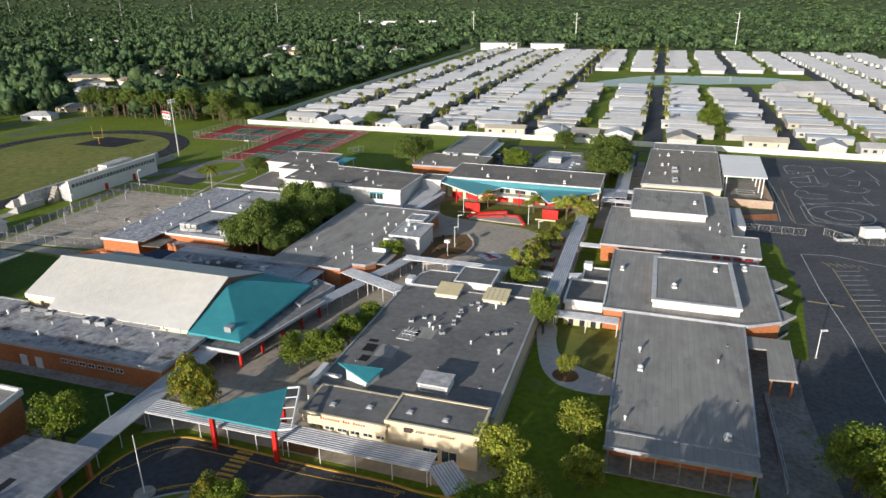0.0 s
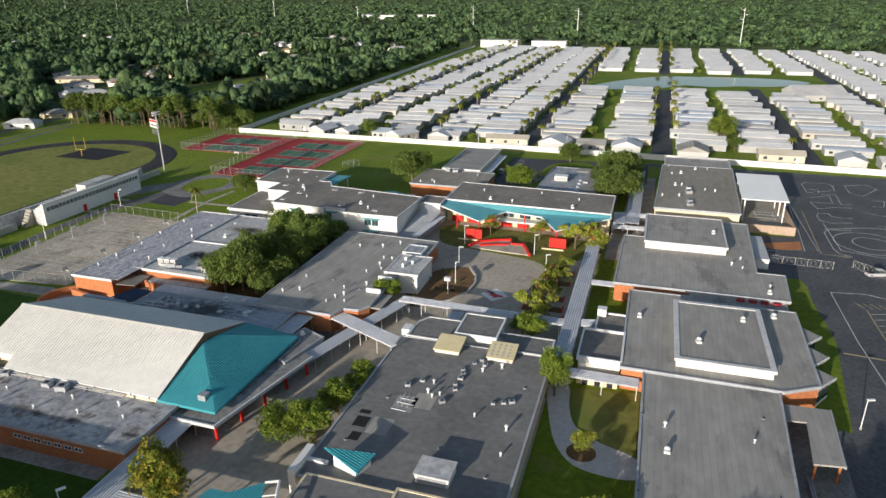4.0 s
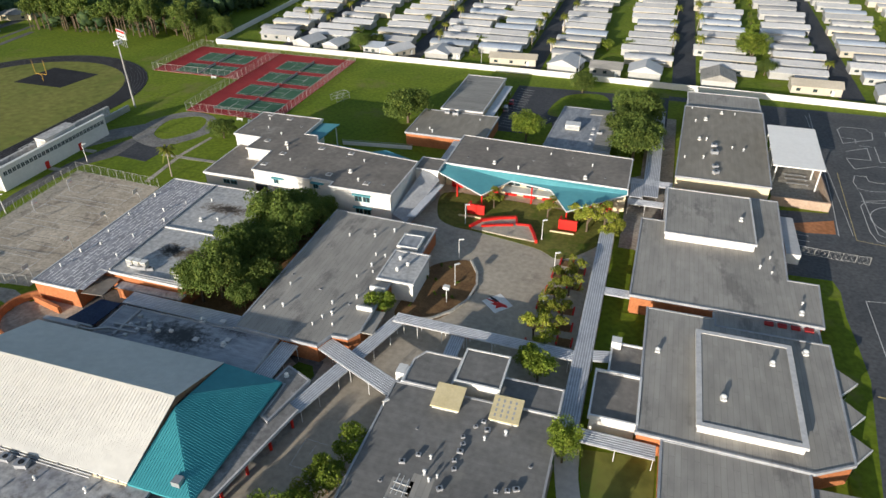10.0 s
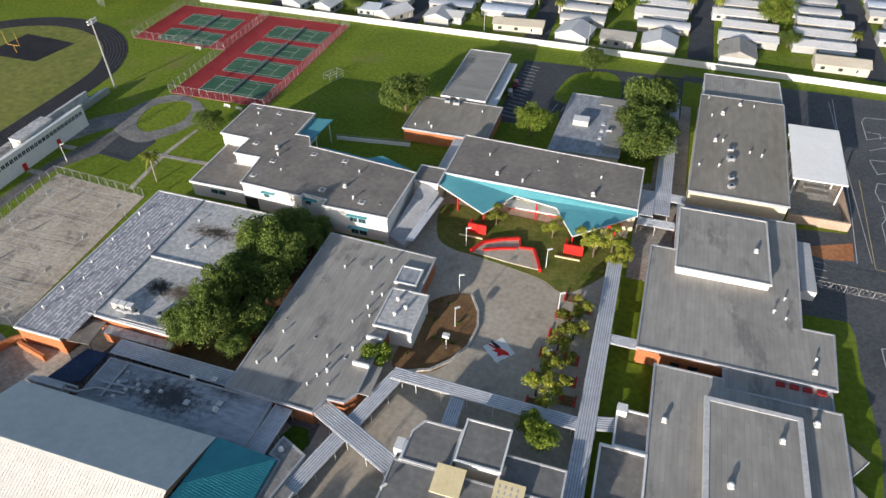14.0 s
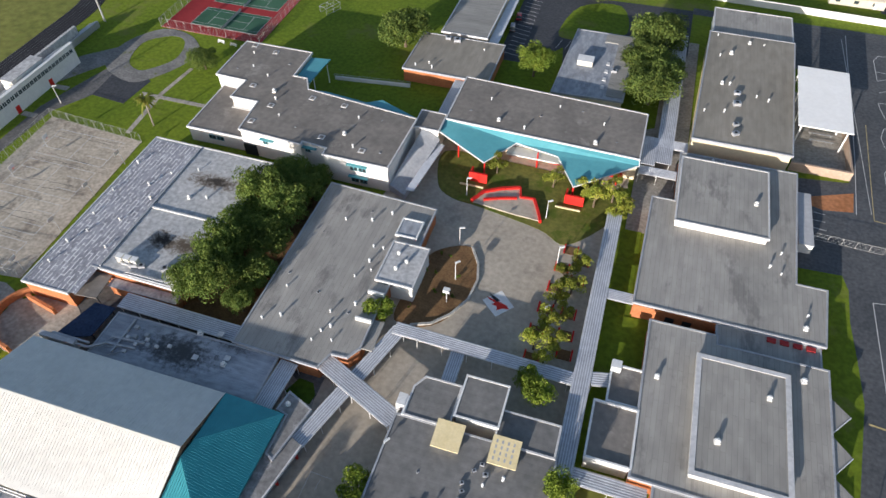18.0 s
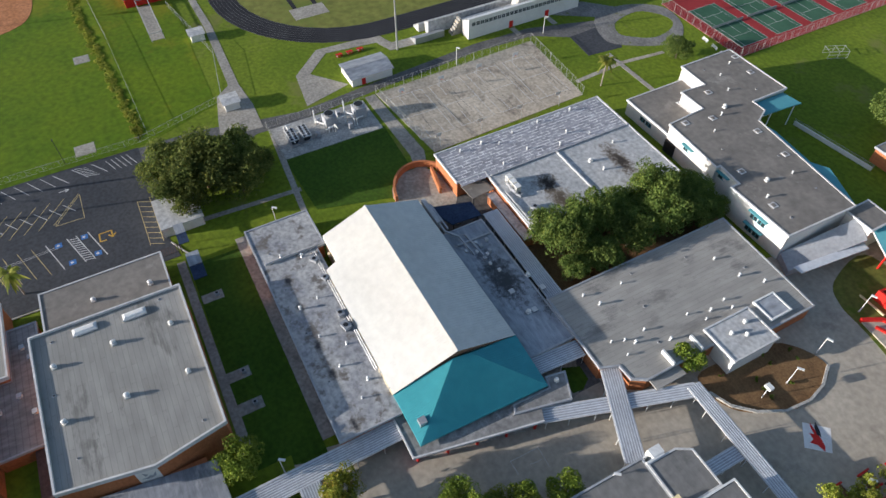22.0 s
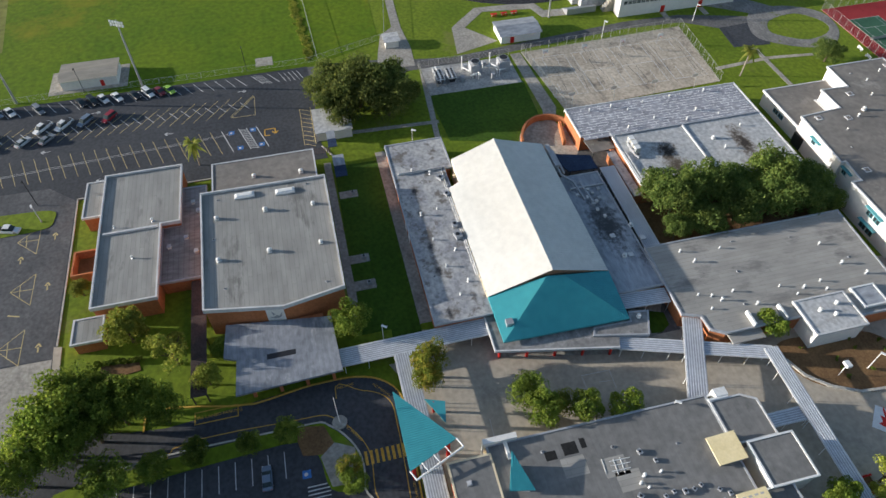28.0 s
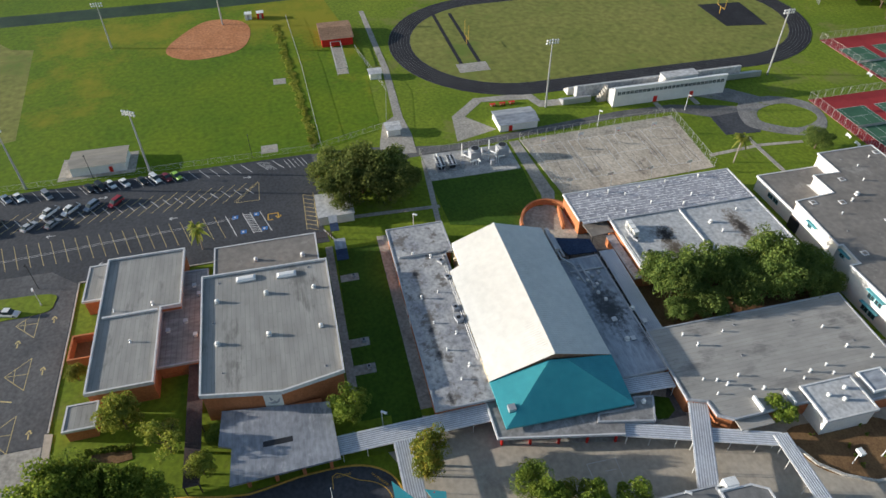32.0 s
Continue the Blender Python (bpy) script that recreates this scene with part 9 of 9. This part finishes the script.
for x, y, s in ((-186, 258, 0.8), (-196, 262, 0.95), (-205, 266, 0.9), (-216, 264, 0.9), (-228, 266, 1.0), (-240, 264, 0.9), (-252, 266, 0.95), (-264, 263, 0.9), (-276, 258, 0.8), (-191, 250, 0.6), (-199, 252, 0.7), (-210, 254, 0.7)):
    plant("oak" if int(x) % 2 else "oak2", x, y, s * 1.1, sz=s * 1.5, group="tall trees behind the courts")
for pts in (((-278, 185), (-284, 240), (-281, 240), (-275, 185)), ((-285, 185), (-292, 250), (-290, 250), (-283, 185))):
    slab("field_path", list(pts), 0.14, M["asphalt_old"], "pale worn service path by the field", "path")
slab("side_street", [(-303, 100), (-309, 262), (-303.5, 262), (-297.5, 100)], 0.14, M["asphalt_old"], "grey residential street behind the field", "street")
for x, y, w in ((-60, 250.5, 0), (-20, 249, 0)):
    gp = holder("utility_pole", "thin pale pole by the boundary wall", "pole", "poles by the wall", (x, y, 0.1))
    part("pole", cyl(bmesh.new(), 0, 0, 0, 9, 0.14, 0.1, 6), M["steel"], gp)


# ---- small things on roofs, ground and lots
# blue accessible bays and a turning arrow in the lot
for x, y in ((-130.1, -15.8), (-123.4, -13.7), (-130.2, -10.2), (-123.6, -8.2)):
    bay = holder("accessible_bay_mark", "blue painted square with a pale sign in a parking bay", "road marking", "accessible bay marks", (x, y, 0.152))
    part("square", boxed(-0.75, -0.75, 0, 0.75, 0.75, 0.014), M["blue_paint"], bay)
    part("sign", cyl(bmesh.new(), 0, -0.1, 0.014, 0.02, 0.34, n=10), M["white_line"], bay, "white painted figure mark")
bay = holder("accessible_bay_mark", "blue painted square with a pale sign in a parking bay", "road marking", "accessible bay marks", (-31.7, -5.9, 0.152))
part("square", boxed(-0.75, -0.75, 0, 0.75, 0.75, 0.014), M["blue_paint"], bay)
part("sign", cyl(bmesh.new(), 0, -0.1, 0.014, 0.02, 0.34, n=10), M["white_line"], bay, "white painted figure mark")
arw = holder("turn_arrow", "large yellow turning arrow on the asphalt", "road marking", at=(-129.4, -5.6, 0.152))
for a, b in (((0, -1.5), (0, 1.2)), ((0, 1.2), (2.2, 1.2)), ((2.2, 1.2), (1.2, 2.0)), ((2.2, 1.2), (1.2, 0.4)), ((0, -1.5), (2.6, -1.6)), ((2.6, -1.6), (2.6, -0.2))):
    a, b = Vector(a), Vector(b)
    n = Vector((-(b - a).y, (b - a).x)).normalized() * 0.16
    part("stroke", prism(bmesh.new(), ccw([tuple(p) for p in (a - n, b - n, b + n, a + n)]), 0, 0.014), M["yellow_line"], arw)

# low weathered blocks beside the hall canopy, with a vent, and a six-sided lawn
lowb = building("canopy_block", [(-46.2, 52.6), (-44.5, 51.8), (-42.2, 62.5), (-47.5, 64.7), (-48.2, 60.8), (-46.0, 60.2)], 4.0, "trim_grey", "roof_canopy", "trim_grey", "low weathered grey block by the hall canopy", lip=0.1, over=0.1)
part("vent_drum", cyl(bmesh.new(), -46.6, 62.2, 4.0, 4.7, 0.5, 0.35, 10), M["white_paint"], lowb)
slab("corner_lawn", [(-50, 66.2), (-48.6, 69.6), (-45.6, 69.4), (-44.2, 67.2), (-44.4, 65.0), (-47.2, 65.4)], 0.24, M["grass_dark"], "small six-sided shaded lawn", "lawn")

# tall cream air cabinets and pale duct along the workshop roof
for x in (-95.2, -93.4, -91.6):
    c = holder("air_cabinet", "tall cream rooftop air cabinet", "air unit", "cabinets on the workshop roof", (x, 81.8, 5.1))
    part("body", boxed(-0.7, -0.6, 0.1, 0.7, 0.6, 1.9), M["cream_pale"], c)
    part("grille", boxed(-0.55, -0.63, 0.5, 0.55, -0.6, 1.6), M["trim_grey"], c)
    part("lid", boxed(-0.76, -0.66, 1.9, 0.76, 0.66, 1.98), M["white_paint"], c)
c = holder("air_unit", "long cream rooftop air unit with dark grille", "air unit", at=(-80.6, 81.2, 5.1))
part("body", boxed(-2.4, -1.0, 0.15, 2.4, 1.0, 1.5), M["cream_pale"], c)
part("grille", boxed(-2.0, -1.03, 0.4, 1.0, -1.0, 1.3), M["trim_grey"], c)
part("foot", boxed(-2.2, -0.9, 0, 2.2, 0.9, 0.15), M["steel"], c)
for y, z in ((78.6, 5.5), (79.2, 5.5)):
    d = holder("roof_duct", "long pale pipe run along the workshop roof edge", "pipe", "pipes along the roof edge")
    part("pipe", tube(bmesh.new(), (-92.6, y, z), (-79.6, y, z), 0.13, n=6), M["steel"], d)
    for x in range(-92, -79, 3):
        part("stand", boxed(x, y - 0.12, 5.1, x + 0.15, y + 0.12, z - 0.1), M["steel"], d)

# pipework on the annex roof
pw = holder("roof_pipework", "tangle of pale pipes on the annex roof", "pipes", at=(0, 0, 0))
rp = random.Random(8)
for k in range(7):
    x, y = -88 + k * 0.9, 61.2 + (k % 4) * 0.55
    part("pipe", tube(bmesh.new(), (x, y, 4.35), (x + rp.uniform(1.5, 5), y + rp.uniform(0.5, 4.5), 4.35), 0.06, n=5), M["steel"], pw)
for x, y in ((-83.4, 65.6), (-81, 64.6), (-79.4, 66.2), (-76.8, 65.4), (-74.4, 66.2), (-82.2, 62.6)):
    part("valve_box", boxed(x, y, 4.0, x + 0.7, y + 0.6, 4.5), M["trim"], pw)
for x, y in ((-68, 65.8), (-62, 67.4), (-66, 72)):
    hb = holder("roof_hatch_box", "small pale boxed roof hatch", "roof hatch", "hatches on the annex roof", (x, y, 4.0))
    part("curb", boxed(-0.5, -0.5, 0, 0.5, 0.5, 0.25), M["trim_grey"], hb)
    part("lid", boxed(-0.56, -0.56, 0.25, 0.56, 0.56, 0.33), M["trim"], hb)

# small drains and scuppers dotted on the flat roofs
def roof_drain():
    t = holder("roof_drain", "small dark roof drain with a ring", "roof drain", "roof drains")
    part("ring", cyl(bmesh.new(), 0, 0, 0, 0.07, 0.28, 0.24, 10), M["trim_grey"], t)
    part("strainer", cyl(bmesh.new(), 0, 0, 0.07, 0.2, 0.16, 0.05, 8), M["dark"], t)
    return t


DRAIN = roof_drain()
for z, spots in ((4.5, [(-60, 90), (-52, 87), (-58, 103), (-50, 112), (-44, 84), (-101, 25), (-90, 25), (-78, 25), (-66, 25)]), (4.8, [(-24, 34), (-22, 46), (-20, 57), (-2, 32), (-1, 55), (-10, 36), (-5, 63)]), (8.2, [(-96, -18), (-96.6, 2), (-70, -17), (-67, 3), (-84, -19)]), (8.0, [(-105, 150), (-92, 156), (-78, 131), (-70, 141), (-54, 128), (-58, 140)]), (7.0, [(-38, 152), (-20, 155), (0, 150), (-10, 160)]), (4.4, [(18, 36), (18, 54), (36, 40), (36, 58)])):
    scatter(DRAIN, spots, z)

# grey bird shape on the white panel of the music block
def bird_panel(pts, name):
    vs = []
    for o in (0.16, 0.2):
        for sy, z in pts:
            vs.append((-63.5 + 0.6 * sy / 3.5 + o, -9.6 + sy, z))
    n = len(pts)
    link_mesh(name, vs, [tuple(range(n, 2 * n))] + [(i, (i + 1) % n, n + (i + 1) % n, n + i) for i in range(n)], M["trim_grey"], lb, "grey bird shape")


bird_panel([(0.5, 5.0), (1.5, 5.2), (1.9, 5.7), (2.3, 5.3), (3.1, 6.6), (2.8, 5.2), (2.3, 4.8), (1.4, 4.6)], "emblem")
bird_panel([(1.2, 5.5), (1.7, 6.0), (1.0, 6.9)], "emblem_wing")

# dark bed and low hedge on the front lawn
slab("lawn_bed", [(-59.3, -43.3), (-63, -42.8), (-62.2, -35.6), (-60.2, -35.2)], 0.22, M["mulch"], "dark mulch bed on the front lawn", "flower bed")
hv2, hf2 = [], []
for k in range(26):
    v, f = crown_mesh(500 + k % 7, 0.8, 1.2, 0.0, 120, 0.16, 6)
    a, b = ((-63.4, -43.4), (-62.6, -35.2)) if k < 13 else ((-63.2, -43.8), (-58.8, -44.0))
    t = (k % 13) / 12
    hf2.append(f + sum(len(q) for q in hv2))
    hv2.append(v + np.array([a[0] + (b[0] - a[0]) * t, a[1] + (b[1] - a[1]) * t, 0.12]))
tagged(new("hedge", mesh_np("hedge", np.concatenate(hv2), np.concatenate(hf2), M["leaf_bright"])), "low clipped green hedge round a mulch bed", "hedge")

# patched squares and hatches on the office roof and the front wings
for x, y, w, d in ((-24.6, 37.5, 2.2, 2.6), (-23.8, 34.2, 1.6, 2.0), (-24.8, 40.8, 1.8, 1.0)):
    part("roof_patch", boxed(x, y, 4.8, x + w, y + d, 4.808), M["rubber"], ad, "black roofing patch")
for x, y in ((-22, 36.4), (-20.4, 43), (-17.6, 44.5)):
    part("roof_patch", boxed(x, y, 4.8, x + 3.4, y + 4.2, 4.806), M["roof_grey"], ad, "pale crazed roofing patch")
for a, b in (((-20.4, 43.3), (-17.9, 43.1)), ((-19.7, 44.4), (-19.6, 48.0)), ((-18.9, 44.3), (-18.8, 47.8)), ((-18.0, 44.2), (-17.9, 47.5)), ((-20.0, 45.2), (-17.2, 45.0)), ((-20.0, 46.4), (-17.2, 46.2))):
    part("roof_mark", tube(bmesh.new(), (*a, 4.83), (*b, 4.83), 0.07, n=4), M["white_paint"], ad, "pale brushed sealing mark")
for x, y in ((-88, -29.4), (-90, -25.8), (-85.4, -23.6), (-101, -24.4), (-98, -23.2)):
    lv = holder("roof_vent_box", "small pale vent box on the brown roof", "vent", "vents on the brown link roof", (x, y, 4.0))
    part("body", boxed(-0.4, -0.35, 0, 0.4, 0.35, 0.6), M["white_paint"], lv)
    part("cap", boxed(-0.5, -0.45, 0.6, 0.5, 0.45, 0.7), M["steel"], lv)
for x, y, z in ((-21.5, 20.5, 5.3), (-16, 21.4, 5.3), (-9.5, 21, 6.0), (-4, 20.6, 6.0)):
    hb = holder("roof_hatch_box", "small square roof hatch with pale rim", "roof hatch", "hatches on the front wings", (x, y, z))
    part("curb", boxed(-0.45, -0.45, 0, 0.45, 0.45, 0.18), M["trim_grey"], hb)
    part("lid", boxed(-0.3, -0.3, 0.18, 0.3, 0.3, 0.24), M["trim"], hb)

fence("outfield_fence", [(-160, 10.4), (-214, 8.8), (-262, 6)], 1.8, "pale chain-link fence along the hedge", 4, 2.2)
dp = holder("yard_lamp", "thin dark lamp pole by the ball field fence", "lamp post", at=(-158.6, -10.5, 0.1))
part("pole", cyl(bmesh.new(), 0, 0, 0, 8.0, 0.1, 0.07, 7), M["dark"], dp)
part("head", boxed(-0.2, -0.15, 7.9, 0.7, 0.15, 8.1), M["dark"], dp)
copy_thing(dp, pose(-158.8, -56, 0.1))
copy_thing(dp, pose(-113.6, -62, 0.1))

for x, y in ((-105.7, 161.8), (-98.3, 160.3), (-96.8, 143.9), (-88.1, 137.3), (-89.8, 130.0), (-79.0, 143.4), (-69.6, 142.8), (-70.0, 129.3), (-58.5, 127.4)):
    hb = holder("roof_hatch_box", "flat pale square roof hatch on the dark roof", "roof hatch", "hatches on the white block", (x, y, 8.0))
    part("curb", boxed(-0.8, -0.8, 0, 0.8, 0.8, 0.12), M["trim"], hb)
    part("lid", boxed(-0.5, -0.5, 0.12, 0.5, 0.5, 0.16), M["roof_dark"], hb)

# far edge of the ball field: canal, dry corner, pads and two cabins
slab("canal", [(-294, -140), (-282, -140), (-281, -40), (-283, 40), (-295, 40), (-293, -40)], 0.145, M["canal"], "dark green canal beyond the ball field", "canal")
slab("dry_corner", [(-280, -118), (-258, -100), (-255.6, -91.4), (-186.6, -83), (-178, -112), (-270, -119)], 0.146, M["football"], "dry olive corner of the ball field", "field")
slab("field_pad", rect(-208, -2, -203.8, 2.4), 0.17, M["concrete"], "small concrete pad by the field", "pad")
slab("field_pad", rect(-164.4, -7.8, -159.9, -2.8), 0.17, M["concrete"], "small concrete pad by the field", "pad")
for y, wall, label in ((-9.3, "white_paint", "white cabin by the ball field"), (-4.4, "red_paint", "red cabin with white roof by the ball field")):
    t = holder("cabin", label, "cabin", "cabins by the field", (-265.6, y, 0.1))
    part("wall", boxed(-1.3, -1.3, 0, 1.3, 1.3, 2.4), M[wall], t)
    part("roof", boxed(-1.5, -1.5, 2.4, 1.5, 1.5, 2.56), M["white_paint"], t)
    part("door", boxed(1.3, -0.5, 0.05, 1.34, 0.5, 2.0), M["trim_grey"], t)

# parapet between the two roofs of the art block
part("parapet", boxed(-93.9, -43.2, 5.6, -93.4, -31.6, 6.05), M["trim"], scene.objects["art_block"])

# pale flat-roofed shed beside the large oak at the lot's end
shed = holder("storage_shed", "pale flat-roofed storage shed beside the oak", "shed", at=(0, 0, 0.1))
part("wall", boxed(-130.8, 6.2, 0, -121, 15.4, 2.7), M["white_wall"], shed)
part("roof", boxed(-131.2, 5.9, 2.7, -120.7, 15.7, 2.9), M["roof_light"], shed)
part("door", boxed(-126.6, 6.14, 0.05, -125.6, 6.22, 2.1), M["trim_grey"], shed)
